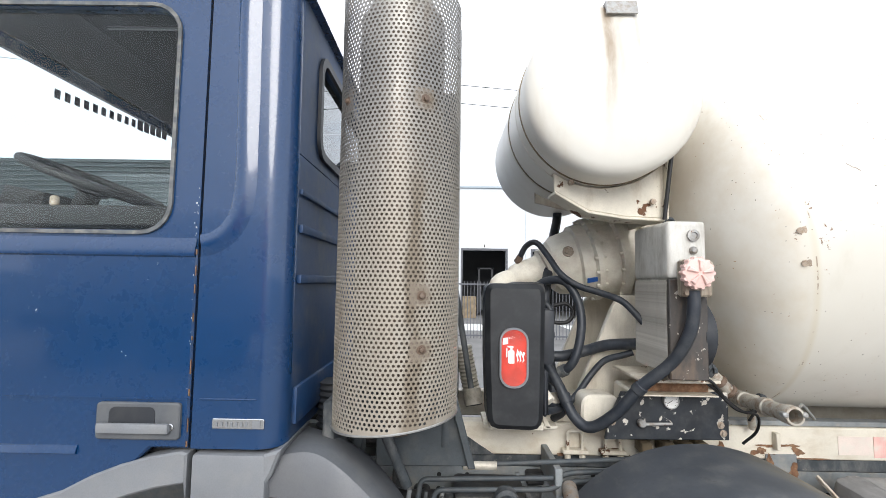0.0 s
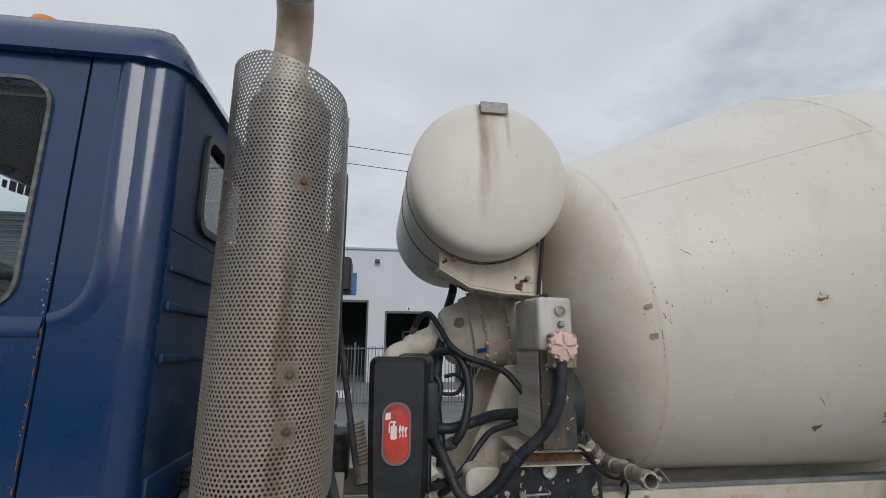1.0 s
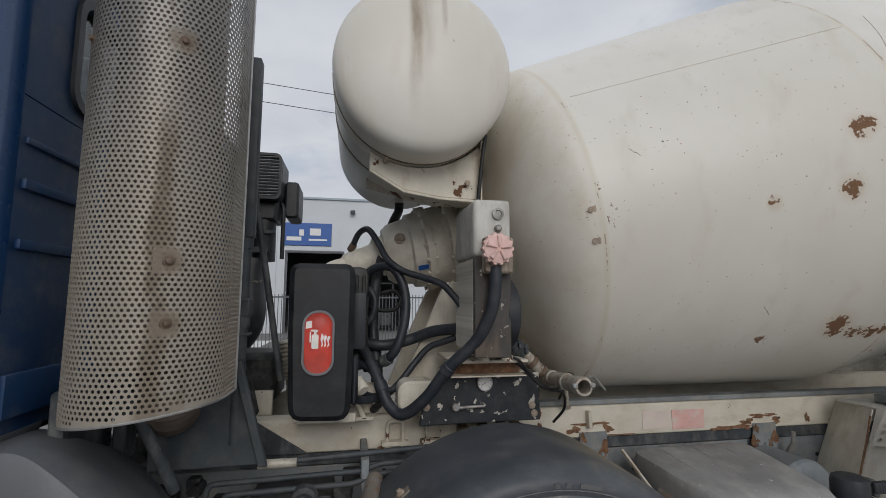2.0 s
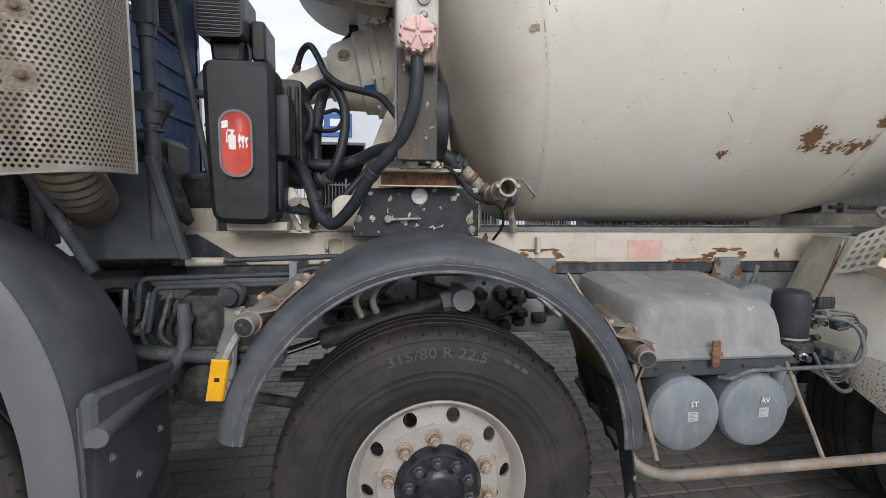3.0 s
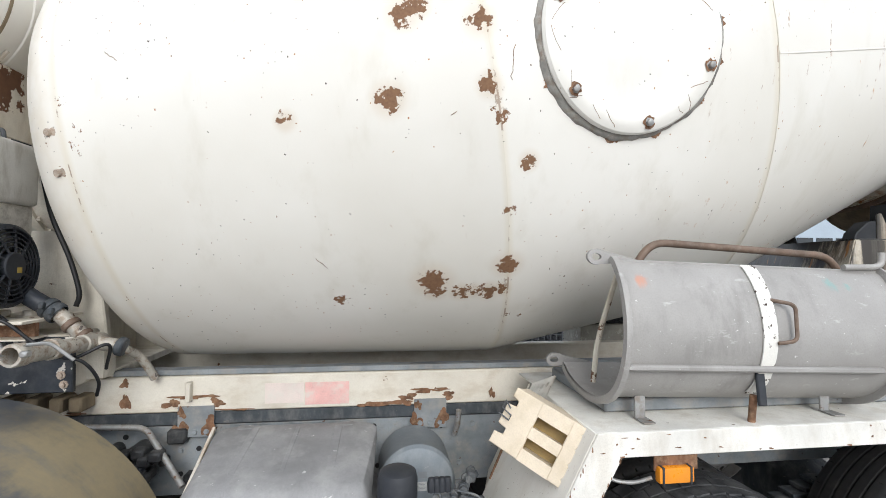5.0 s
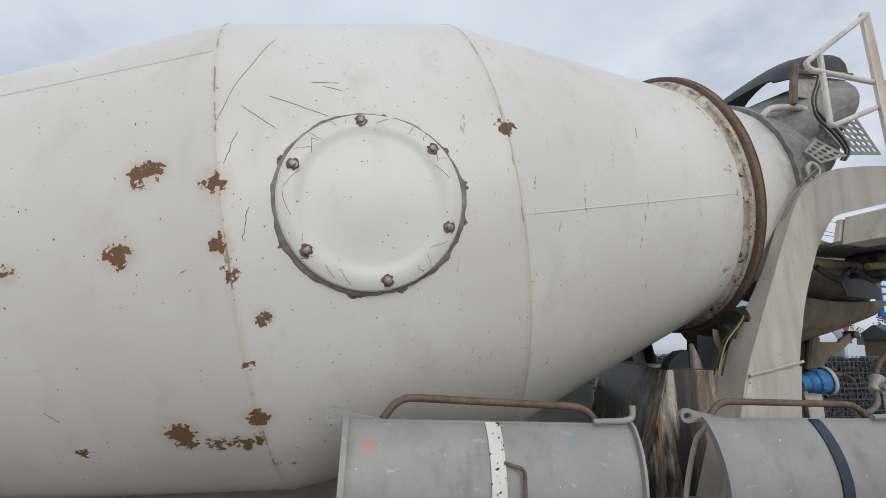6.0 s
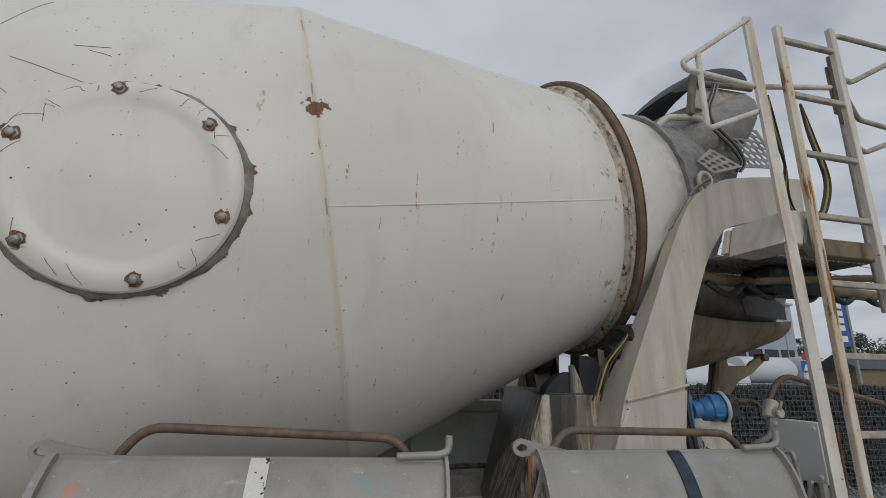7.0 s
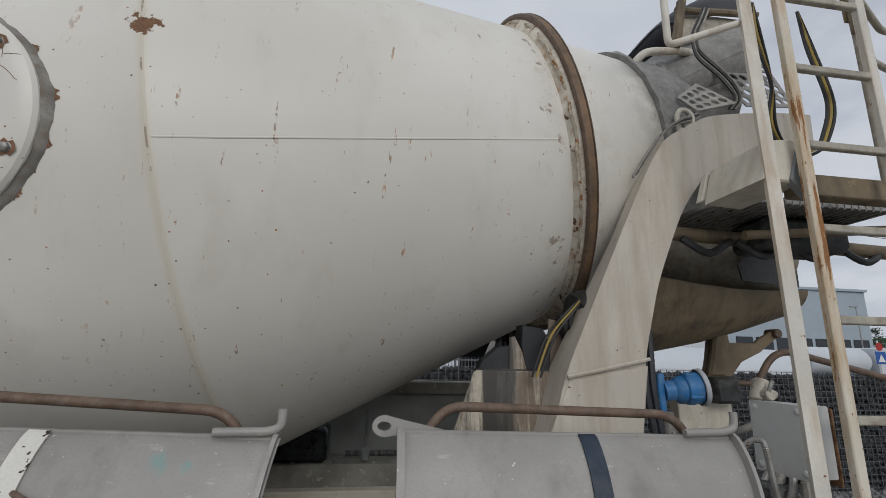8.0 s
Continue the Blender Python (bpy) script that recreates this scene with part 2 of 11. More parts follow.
def tyre_rubber(name, base, dust, dust2):
    """Worn rubber with rings of dust round the wheel's axle and scuffed patches."""
    k = Nodes(name)
    sep = k.t.nodes.new("ShaderNodeSeparateXYZ")
    k.t.links.new(k.co, sep.inputs[0])
    r = k.math("SQRT", k.math("ADD", k.math("MULTIPLY", sep.outputs["X"], sep.outputs["X"]), k.math("MULTIPLY", sep.outputs["Z"], sep.outputs["Z"])))
    n1, n2, n3 = k.noise(4.0, 6.0, 0.65), k.noise(240.0, 3.0), k.noise(22.0, 7.0, 0.7, None, 3.0)
    ring = k.t.nodes.new("ShaderNodeTexNoise")
    ring.noise_dimensions = "1D"
    ring.inputs["Scale"].default_value, ring.inputs["Detail"].default_value = 42.0, 5.0
    k.t.links.new(k.math("ADD", r, k.math("MULTIPLY", n1, 0.012)), ring.inputs["W"])
    col = k.mix(k.ramp(n3, 0.3, 0.7), base, [c * 1.5 for c in base])
    side = k.ramp(r, 0.515, 0.49)
    col = k.mix(k.math("MULTIPLY", side, k.math("MULTIPLY", k.ramp(ring.outputs["Fac"], 0.30, 0.70), 0.5)), col, dust)
    col = k.mix(k.math("MULTIPLY", k.ramp(k.math("ADD", n1, k.math("MULTIPLY", n3, 0.4)), 0.62, 0.85), 0.8), col, dust2)
    col = k.mix(k.math("MULTIPLY", k.ramp(n2, 0.5, 0.75), 0.35), col, [c * 0.5 for c in base])
    k.bump(k.math("ADD", k.math("MULTIPLY", n2, 0.5), k.math("ADD", n3, k.math("MULTIPLY", ring.outputs["Fac"], 0.6))), 0.3)
    return k.done(col, k.math("ADD", 0.58, k.math("MULTIPLY", n1, 0.25)))


M["rubber"] = tyre_rubber("tyre_rubber", (0.0125, 0.0125, 0.0128), (0.031, 0.030, 0.030), (0.046, 0.039, 0.034))
M["rubber_rear"] = tyre_rubber("scuffed_tyre_rubber", (0.024, 0.025, 0.027), (0.075, 0.079, 0.085), (0.10, 0.10, 0.10))
M["sipe"] = worn("dark_tread_slit", (0.008, 0.008, 0.008), 0.8, var=0.1)
M["hose"] = worn("hose_rubber", (0.022, 0.027, 0.036), 0.48, var=0.2, scale=9, dirt=(0.085, 0.088, 0.09), dirt_amt=0.4, bump=0.2)
M["rim"] = worn("rim_paint", (0.40, 0.372, 0.345), 0.45, var=0.05, scale=4, dirt=(0.24, 0.19, 0.15), dirt_amt=0.4, chips=(0.2, 0.13, 0.08), chip_scale=45, chip_cut=0.7)
M["nut"] = worn("rusty_nut_steel", (0.42, 0.35, 0.28), 0.6, 0.3, var=0.3, scale=40, dirt=(0.27, 0.16, 0.09), dirt_amt=0.6, bump=0.3)
M["hub"] = worn("black_hub_paint", (0.011, 0.014, 0.018), 0.26, var=0.2, scale=12, dirt=(0.12, 0.11, 0.1), dirt_amt=0.2)
M["frame"] = worn("chassis_grey_paint", (0.225, 0.245, 0.255), 0.6, var=0.25, scale=6, dirt=(0.32, 0.30, 0.265), dirt_amt=0.75, chips=(0.14, 0.08, 0.05), chip_scale=25, chip_cut=0.68, bump=0.25)
M["dark"] = worn("dark_chassis_paint", (0.042, 0.050, 0.057), 0.62, var=0.3, scale=7, dirt=(0.17, 0.17, 0.165), dirt_amt=0.75, streak=(1, 1, 0.5), chips=(0.24, 0.225, 0.20), chip_scale=32, chip_cut=0.66, bump=0.45)
M["grime"] = worn("oily_dark_metal", (0.025, 0.026, 0.027), 0.5, var=0.35, scale=9, dirt=(0.12, 0.118, 0.11), dirt_amt=0.7, chips=(0.2, 0.19, 0.17), chip_scale=38, chip_cut=0.68, bump=0.5)
M["casting"] = worn("dusty_cast_iron", (0.055, 0.060, 0.063), 0.75, var=0.45, scale=13, dirt=(0.25, 0.245, 0.225), dirt_amt=0.75, streak=(1, 1, 0.6), chips=(0.30, 0.28, 0.25), chip_scale=26, chip_cut=0.63, bump=0.8)
M["rust"] = worn("rust", (0.17, 0.085, 0.045), 0.85, var=0.4, scale=24, dirt=(0.34, 0.22, 0.13), dirt_amt=0.6, bump=0.5)
M["brownpipe"] = worn("brown_rusty_pipe", (0.15, 0.10, 0.07), 0.6, 0.2, var=0.25, scale=18, dirt=(0.3, 0.26, 0.22), dirt_amt=0.3, bump=0.2)
M["steel"] = worn("dull_steel", (0.45, 0.45, 0.44), 0.42, 0.8, var=0.15, scale=12, dirt=(0.25, 0.22, 0.18), dirt_amt=0.4)
M["chrome"] = worn("bright_metal", (0.7, 0.7, 0.7), 0.18, 1.0, var=0.05)
k = Nodes("weathered_chute_metal")
n1, n2 = k.noise(4.0, 5.0), k.noise(220.0, 3.0)
scr, blot, nick = k.noise(26.0, 8.0, 0.72, (0.3, 1, 1)), k.noise(8.0, 7.0, 0.7, (1, 1, 0.35), 3.0), k.noise(70.0, 5.0, 0.6, None, 7.0)
col = k.mix(k.ramp(n1, 0.3, 0.7), (0.30, 0.287, 0.268), (0.37, 0.355, 0.333))
col = k.mix(k.math("MULTIPLY", k.ramp(blot, 0.50, 0.74), 0.6), col, (0.19, 0.18, 0.165))
col = k.mix(k.math("MULTIPLY", k.ramp(n2, 0.4, 0.75), 0.3), col, (0.23, 0.22, 0.205))
col = k.mix(k.math("MULTIPLY", k.ramp(scr, 0.60, 0.68), 0.6), col, (0.50, 0.485, 0.46))
col = k.mix(k.ramp(nick, 0.69, 0.705), col, (0.60, 0.585, 0.56))
# smears of teal and orange paint
for spot, tint, r in (((3.825, 1.475, 1.743), (0.10, 0.36, 0.34), 0.040), ((3.882, 1.475, 1.736), (0.10, 0.36, 0.34), 0.032), ((3.157, 1.475, 1.751), (0.50, 0.25, 0.17), 0.032), ((3.236, 1.475, 1.762), (0.50, 0.25, 0.17), 0.026)):
    f = k.ramp(k.math("ADD", k.vec("DISTANCE", k.co, spot), k.math("MULTIPLY", k.math("SUBTRACT", blot, 0.5), 0.09)), r, r * 0.4)
    col = k.mix(k.math("MULTIPLY", f, k.ramp(n1, 0.2, 0.6)), col, tint)
k.bump(k.math("ADD", k.math("MULTIPLY", n2, 0.5), scr), 0.2)
M["alu"] = k.done(col, k.math("ADD", 0.42, k.math("MULTIPLY", blot, 0.25)), 0.2)
M["elbow"] = worn("stained_pipe_metal", (0.46, 0.43, 0.37), 0.55, 0.3, var=0.2, scale=14, dirt=(0.20, 0.12, 0.07), dirt_amt=0.85, chips=(0.12, 0.10, 0.09), chip_scale=24, chip_cut=0.64)
M["flap"] = worn("paint_flecked_rubber", (0.017, 0.019, 0.021), 0.6, var=0.2, scale=8, dirt=(0.06, 0.06, 0.06), dirt_amt=0.4, chips=(0.55, 0.54, 0.5), chip_scale=42, chip_cut=0.655)
M["galv"] = worn("galvanised_pipe", (0.36, 0.36, 0.35), 0.5, 0.55, var=0.15, scale=14, dirt=(0.24, 0.17, 0.11), dirt_amt=0.55, chips=(0.2, 0.11, 0.07), chip_scale=28, chip_cut=0.64)
M["tank_grey"] = worn("grey_air_tank_paint", (0.185, 0.21, 0.228), 0.55, var=0.12, scale=6, dirt=(0.31, 0.325, 0.325), dirt_amt=0.55, streak=(1, 1, 0.5), chips=(0.40, 0.41, 0.41), chip_scale=30, chip_cut=0.665, bump=0.15)
M["intake"] = worn("sun_dulled_black_plastic", (0.014, 0.016, 0.019), 0.45, var=0.2, scale=5, dirt=(0.06, 0.062, 0.065), dirt_amt=0.35, bump=0.15, grain=400)
M["box_grey"] = worn("grey_battery_box_plastic", (0.25, 0.247, 0.245), 0.8, var=0.16, scale=5, dirt=(0.37, 0.365, 0.35), dirt_amt=0.6, streak=(1, 0.7, 0.4), chips=(0.62, 0.61, 0.59), chip_scale=27, chip_cut=0.675, bump=0.3)
M["orange"] = worn("orange_lens", (0.80, 0.27, 0.01), 0.25, var=0.06, dirt=(0.4, 0.2, 0.05), dirt_amt=0.2)
M["yellow"] = worn("yellow_reflector", (0.85, 0.42, 0.01), 0.25, var=0.05, scale=20)
M["pink"] = worn("faded_pink_plastic", (0.80, 0.54, 0.49), 0.55, var=0.1, scale=20, dirt=(0.55, 0.45, 0.4), dirt_amt=0.4)
M["red"] = worn("red_sticker", (0.42, 0.025, 0.02), 0.35, var=0.06, scale=10)
M["red_window"] = worn("red_window_film", (0.50, 0.035, 0.018), 0.4, var=0.3, scale=9, dirt=(0.22, 0.018, 0.012), dirt_amt=0.6)
M["white"] = worn("white_sticker", (0.78, 0.78, 0.76), 0.5, var=0.04)
M["faded_white"] = worn("faded_sticker", (0.52, 0.52, 0.50), 0.6, var=0.12, scale=30, dirt=(0.3, 0.31, 0.31), dirt_amt=0.5)
M["black"] = worn("black_print", (0.012, 0.012, 0.013), 0.5, var=0.1)
M["chock"] = worn("ivory_chock_plastic", (0.68, 0.58, 0.44), 0.55, var=0.06, scale=9, dirt=(0.45, 0.36, 0.22), dirt_amt=0.35, bump=0.15)
M["blue_motor"] = worn("bright_blue_paint", (0.05, 0.24, 0.56), 0.4, var=0.1, scale=14, dirt=(0.3, 0.33, 0.36), dirt_amt=0.35)
M["concrete"] = worn("concrete_crust", (0.27, 0.265, 0.25), 0.9, var=0.2, scale=12, dirt=(0.42, 0.41, 0.39), dirt_amt=0.5, bump=0.8, grain=120)
k = Nodes("oil_stained_pedestal")
drip, oil, tone = k.noise(9.0, 7.0, 0.7, (2.2, 2.2, 0.12)), k.noise(4.0, 6.0, 0.65, (1.8, 1.8, 0.25), 3.0), k.noise(40.0, 5.0, 0.6)
col = k.mix(k.ramp(tone, 0.3, 0.7), (0.42, 0.37, 0.29), (0.56, 0.51, 0.42))
col = k.mix(k.ramp(drip, 0.40, 0.56), col, (0.20, 0.155, 0.115))
sx = k.t.nodes.new("ShaderNodeSeparateXYZ")
k.t.links.new(k.co, sx.inputs[0])
spill = k.ramp(k.math("ABSOLUTE", k.math("ADD", k.math("SUBTRACT", sx.outputs["X"], 4.76), k.math("MULTIPLY", k.math("SUBTRACT", drip, 0.5), 0.25))), 0.085, 0.045)
oil = k.math("MAXIMUM", k.ramp(oil, 0.47, 0.58), k.math("MULTIPLY", spill, 0.88))
col = k.mix(oil, col, (0.026, 0.025, 0.024))
f = k.ramp(k.noise(6.0, 5.0, 0.6, (3.0, 3.0, 0.10), 8.0), 0.63, 0.66)
col = k.mix(f, col, k.mix(tone, (0.45, 0.20, 0.07), (0.24, 0.11, 0.05)))
k.bump(k.math("ADD", tone, drip), 0.2)
M["stained"] = k.done(col, k.lerp(oil, 0.6, 0.3))
M["trough"] = worn("worn_beige_trough", (0.225, 0.172, 0.105), 0.65, var=0.3, scale=4, dirt=(0.08, 0.065, 0.047), dirt_amt=0.8, streak=(1, 1, 0.35), chips=(0.36, 0.29, 0.17), chip_scale=13, chip_cut=0.65)
M["rung"] = worn("dusty_rung_steel", (0.42, 0.39, 0.325), 0.65, var=0.2, scale=10, dirt=(0.22, 0.17, 0.12), dirt_amt=0.7, chips=(0.62, 0.58, 0.50), chip_scale=24, chip_cut=0.64)
M["tail_pipe"] = worn("heat_tanned_pipe", (0.40, 0.325, 0.255), 0.5, 0.2, var=0.15, scale=9, dirt=(0.26, 0.19, 0.14), dirt_amt=0.5)
M["ring_skirt"] = worn("splashed_cream", (0.66, 0.62, 0.53), 0.8, var=0.15, scale=10, dirt=(0.36, 0.19, 0.075), dirt_amt=0.8, chips=(0.16, 0.09, 0.05), chip_scale=22, chip_cut=0.63)
M["ring_crust"] = worn("splashed_crust", (0.52, 0.47, 0.38), 0.85, var=0.25, scale=12, dirt=(0.20, 0.12, 0.06), dirt_amt=0.9, chips=(0.34, 0.15, 0.05), chip_scale=26, chip_cut=0.58)
M["ring_steel"] = worn("rust_filmed_ring", (0.19, 0.115, 0.062), 0.5, 0.2, var=0.2, scale=8, dirt=(0.085, 0.075, 0.065), dirt_amt=0.7, chips=(0.30, 0.15, 0.06), chip_scale=40, chip_cut=0.66)
M["rail_bundle"] = worn("striped_grey_cable", (0.30, 0.285, 0.25), 0.6, var=0.2, scale=14, dirt=(0.12, 0.11, 0.095), dirt_amt=0.5)
M["peeled"] = worn("peeling_dark_paint", (0.016, 0.020, 0.026), 0.45, var=0.25, scale=8, dirt=(0.08, 0.08, 0.08), dirt_amt=0.4, chips=(0.74, 0.70, 0.62), chip_scale=19, chip_cut=0.60)
M["plate_grey"] = worn("scuffed_plate_paint", (0.40, 0.385, 0.35), 0.65, var=0.2, scale=9, dirt=(0.28, 0.25, 0.21), dirt_amt=0.6, chips=(0.25, 0.13, 0.07), chip_scale=18, chip_cut=0.66)
M["control_lid"] = worn("pale_lid_plastic", (0.56, 0.57, 0.56), 0.45, var=0.04, scale=5, dirt=(0.4, 0.38, 0.34), dirt_amt=0.3)
M["radiator"] = worn("radiator_metal", (0.58, 0.555, 0.50), 0.5, 0.15, var=0.15, scale=12, dirt=(0.16, 0.13, 0.1), dirt_amt=0.5)
M["cooler"] = worn("grey_oil_tank_paint", (0.60, 0.59, 0.55), 0.42, var=0.08, scale=6, dirt=(0.28, 0.25, 0.2), dirt_amt=0.6, streak=(1, 1, 0.3))
M["muffler"] = worn("hot_muffler_steel", (0.23, 0.19, 0.155), 0.45, 0.6, var=0.3, scale=6, dirt=(0.14, 0.10, 0.07), dirt_amt=0.6)
M["dark_lining"] = worn("dark_cab_lining", (0.026, 0.030, 0.034), 0.85, var=0.1)
M["dash"] = worn("dark_dashboard_plastic", (0.018, 0.019, 0.021), 0.55, var=0.1)
M["wall_white"] = worn("white_wall_panel", (0.60, 0.63, 0.66), 0.5, var=0.04, scale=0.6)
M["wall_grey"] = worn("grey_wall_panel", (0.36, 0.42, 0.47), 0.5, var=0.05, scale=0.6)
M["hall_shade"] = worn("hall_inside_shade", (0.035, 0.036, 0.038), 0.9, var=0.2, scale=0.8)
M["fence"] = worn("grey_fence_paint", (0.10, 0.105, 0.12), 0.5, var=0.1)
M["gabion"] = worn("dark_gabion_stone", (0.05, 0.053, 0.058), 0.9, var=0.35, scale=14, dirt=(0.11, 0.11, 0.115), dirt_amt=0.5, bump=0.8, grain=60)
M["gravel"] = worn("grey_gravel", (0.20, 0.20, 0.20), 0.9, var=0.35, scale=40, dirt=(0.36, 0.36, 0.35), dirt_amt=0.6, bump=0.9, grain=60)
M["leaf"] = worn("tree_leaves", (0.035, 0.07, 0.025), 0.7, var=0.35, scale=1.5)
M["bark"] = worn("tree_bark", (0.08, 0.065, 0.05), 0.9, var=0.3, scale=6)
M["sign_blue"] = worn("blue_sign_sheet", (0.02, 0.10, 0.36), 0.4, var=0.05)
M["cable"] = worn("black_cable", (0.015, 0.015, 0.016), 0.5, var=0.1)
M["yellow_cable"] = worn("yellow_cable", (0.36, 0.25, 0.05), 0.5, var=0.15)
# pavers darkened under the truck by oil stains and painted-in shade
M["paver"] = worn("concrete_paver", (0.205, 0.190, 0.170), 0.85, var=0.22, scale=0.9, dirt=(0.05, 0.045, 0.04), dirt_amt=0.9, bump=0.5, grain=160, per_piece=0.35, oil_shade=(((0.35, 1.75, 0), 0.75), ((0.5, 2.6, 0), 0.8), ((-0.2, 2.2, 0), 0.7)))
M["joint"] = worn("sandy_joint", (0.11, 0.10, 0.09), 0.95, var=0.25, scale=20, bump=0.6)
M["asphalt"] = worn("asphalt", (0.19, 0.185, 0.18), 0.85, var=0.15, scale=0.7, dirt=(0.25, 0.245, 0.235), dirt_amt=0.5, bump=0.5)
M["duct"] = worn("dusty_ribbed_duct", (0.58, 0.54, 0.46), 0.55, 0.3, var=0.15, scale=10, dirt=(0.2, 0.17, 0.13), dirt_amt=0.5)


def glass(name, tint=(0.8, 0.88, 0.87), rough=0.0):
    k = Nodes(name)
    k.bsdf.inputs["Transmission Weight"].default_value = 1.0
    k.bsdf.inputs["IOR"].default_value = 1.28
    return k.done(tint, rough)


M["glass"] = glass("window_glass", (0.86, 0.92, 0.92))
M["dark_glass"] = Nodes("dark_window_glass").done((0.02, 0.025, 0.03), 0.05)


# ---- mesh kit ----
def fresh():
    return bmesh.new()


def absorb(bm, other, m=None):
    if m is not None:
        bmesh.ops.transform(other, matrix=m, verts=other.verts)
    tmp = bpy.data.meshes.new("tmp")
    other.to_mesh(tmp)
    other.free()
    bm.from_mesh(tmp)
    bpy.data.meshes.remove(tmp)
    return bm


def box(bm, c, size, bev=0.004, rot=None, seg=1):
    b = fresh()
    bmesh.ops.create_cube(b, size=1.0)
    bmesh.ops.scale(b, vec=size, verts=b.verts)
    if bev:
        bmesh.ops.bevel(b, geom=b.edges, offset=min(bev, min(size) * 0.45), segments=seg, profile=0.6, affect="EDGES")
    return absorb(bm, b, Matrix.Translation(c) @ (rot or Matrix()))


def box2(bm, lo, hi, bev=0.004, seg=1):
    return box(bm, [(a + b) / 2 for a, b in zip(lo, hi)], [abs(b - a) for a, b in zip(lo, hi)], bev, None, seg)


def axis_frame(p0, p1):
    p0, p1 = Vector(p0), Vector(p1)
    return Matrix.Translation(p0) @ (p1 - p0).to_track_quat("Z", "Y").to_matrix().to_4x4(), (p1 - p0).length


def spin(bm, p0, p1, profile, seg=32, closed=False):
    """A body of revolution about the line p0-p1; profile: (metres along the line from p0, radius)."""
    m, _ = axis_frame(p0, p1)
    rings = []
    for s, r in profile:
        if r < 1e-6:
            rings.append([bm.verts.new(m @ Vector((0, 0, s)))])
        else:
            rings.append([bm.verts.new(m @ Vector((r * math.cos(a), r * math.sin(a), s))) for a in [2 * math.pi * i / seg for i in range(seg)]])
    pairs = list(zip(rings, rings[1:]))
    if closed:
        pairs.append((rings[-1], rings[0]))
    for a, b in pairs:
        for i in range(seg):
            j = (i + 1) % seg
            if len(a) == 1 and len(b) > 1:
                bm.faces.new((a[0], b[j], b[i]))
            elif len(b) == 1 and len(a) > 1:
                bm.faces.new((a[i], a[j], b[0]))
            elif len(a) > 1:
                bm.faces.new((a[i], a[j], b[j], b[i]))
    return bm


def rod(bm, p0, p1, r, r1=None, seg=16, bev=0.0):
    n = (Vector(p1) - Vector(p0)).length
    r1 = r if r1 is None else r1
    prof = [(0, 0), (0, r - bev), (bev, r), (n - bev, r1), (n, r1 - bev), (n, 0)] if bev else [(0, 0), (0, r), (n, r1), (n, 0)]
    return spin(bm, p0, p1, prof, seg)


def curve_points(pts, steps=6):
    """A smooth line through the points."""
    p = [Vector(q) for q in pts]
    p = [2 * p[0] - p[1]] + p + [2 * p[-1] - p[-2]]
    out = []
    for i in range(1, len(p) - 2):
        a, b, c, d = p[i - 1:i + 3]
        for k in range(steps):
            t = k / steps
            out.append(0.5 * ((2 * b) + (c - a) * t + (2 * a - 5 * b + 4 * c - d) * t * t + (3 * b - a - 3 * c + d) * t ** 3))
    return out + [p[-2]]


def bent(pts, radius, steps=5):
    """A line with straight runs and rounded corners."""
    p = [Vector(q) for q in pts]
    out = [p[0]]
    for a, b, c in zip(p, p[1:], p[2:]):
        u, v = (a - b), (c - b)
        k = min(radius, u.length * 0.49, v.length * 0.49)
        s, e = b + u.normalized() * k, b + v.normalized() * k
        for i in range(steps + 1):
            t = i / steps
            out.append((1 - t) ** 2 * s + 2 * t * (1 - t) * b + t * t * e)
    return out + [p[-1]]


def tube(bm, pts, r, seg=10, ribs=0.0):
    """A round tube along a line; ribs: depth of the rings of a corrugated one."""
    pts = [Vector(p) for p in pts]
    ref, rings = None, []
    for i, p in enumerate(pts):
        d = (pts[min(i + 1, len(pts) - 1)] - pts[max(i - 1, 0)]).normalized()
        if ref is None:
            ref = d.orthogonal().normalized()
        ref = (ref - d * ref.dot(d)).normalized()
        side = d.cross(ref)
        rr = r + (ribs if i % 2 else 0.0)
        rings.append([bm.verts.new(p + (ref * math.cos(a) + side * math.sin(a)) * rr) for a in [2 * math.pi * k / seg for k in range(seg)]])
    for a, b in zip(rings, rings[1:]):
        for k in range(seg):
            j = (k + 1) % seg
            bm.faces.new((a[k], a[j], b[j], b[k]))
    bm.faces.new(list(reversed(rings[0])))
    bm.faces.new(rings[-1])
    return bm


def hose(bm, pts, r, steps=8, seg=12):
    return tube(bm, curve_points(pts, steps), r, seg)


def prism(bm, poly, axis, a, b, bev=0.003, rot=None):
    """A flat outline of (u, v) pushed from a to b along an axis: 'y' takes (x, z), 'x' (y, z), 'z' (x, y)."""
    def at(u, v, w):
        return {"y": (u, w, v), "x": (w, u, v), "z": (u, v, w)}[axis]
    t = fresh()
    lo = [t.verts.new(at(u, v, a)) for u, v in poly]
    hi = [t.verts.new(at(u, v, b)) for u, v in poly]
    n = len(poly)
    caps = [t.faces.new(lo), t.faces.new(hi)]
    for i in range(n):
        t.faces.new((lo[i], lo[(i + 1) % n], hi[(i + 1) % n], hi[i]))
    bmesh.ops.recalc_face_normals(t, faces=t.faces)
    if bev:
        edges = list({e for f in caps for e in f.edges})
        bmesh.ops.bevel(t, geom=edges, offset=min(bev, abs(b - a) * 0.45), segments=1, affect="EDGES")
    bmesh.ops.triangulate(t, faces=[f for f in t.faces if len(f.verts) > 4])
    return absorb(bm, t, rot)


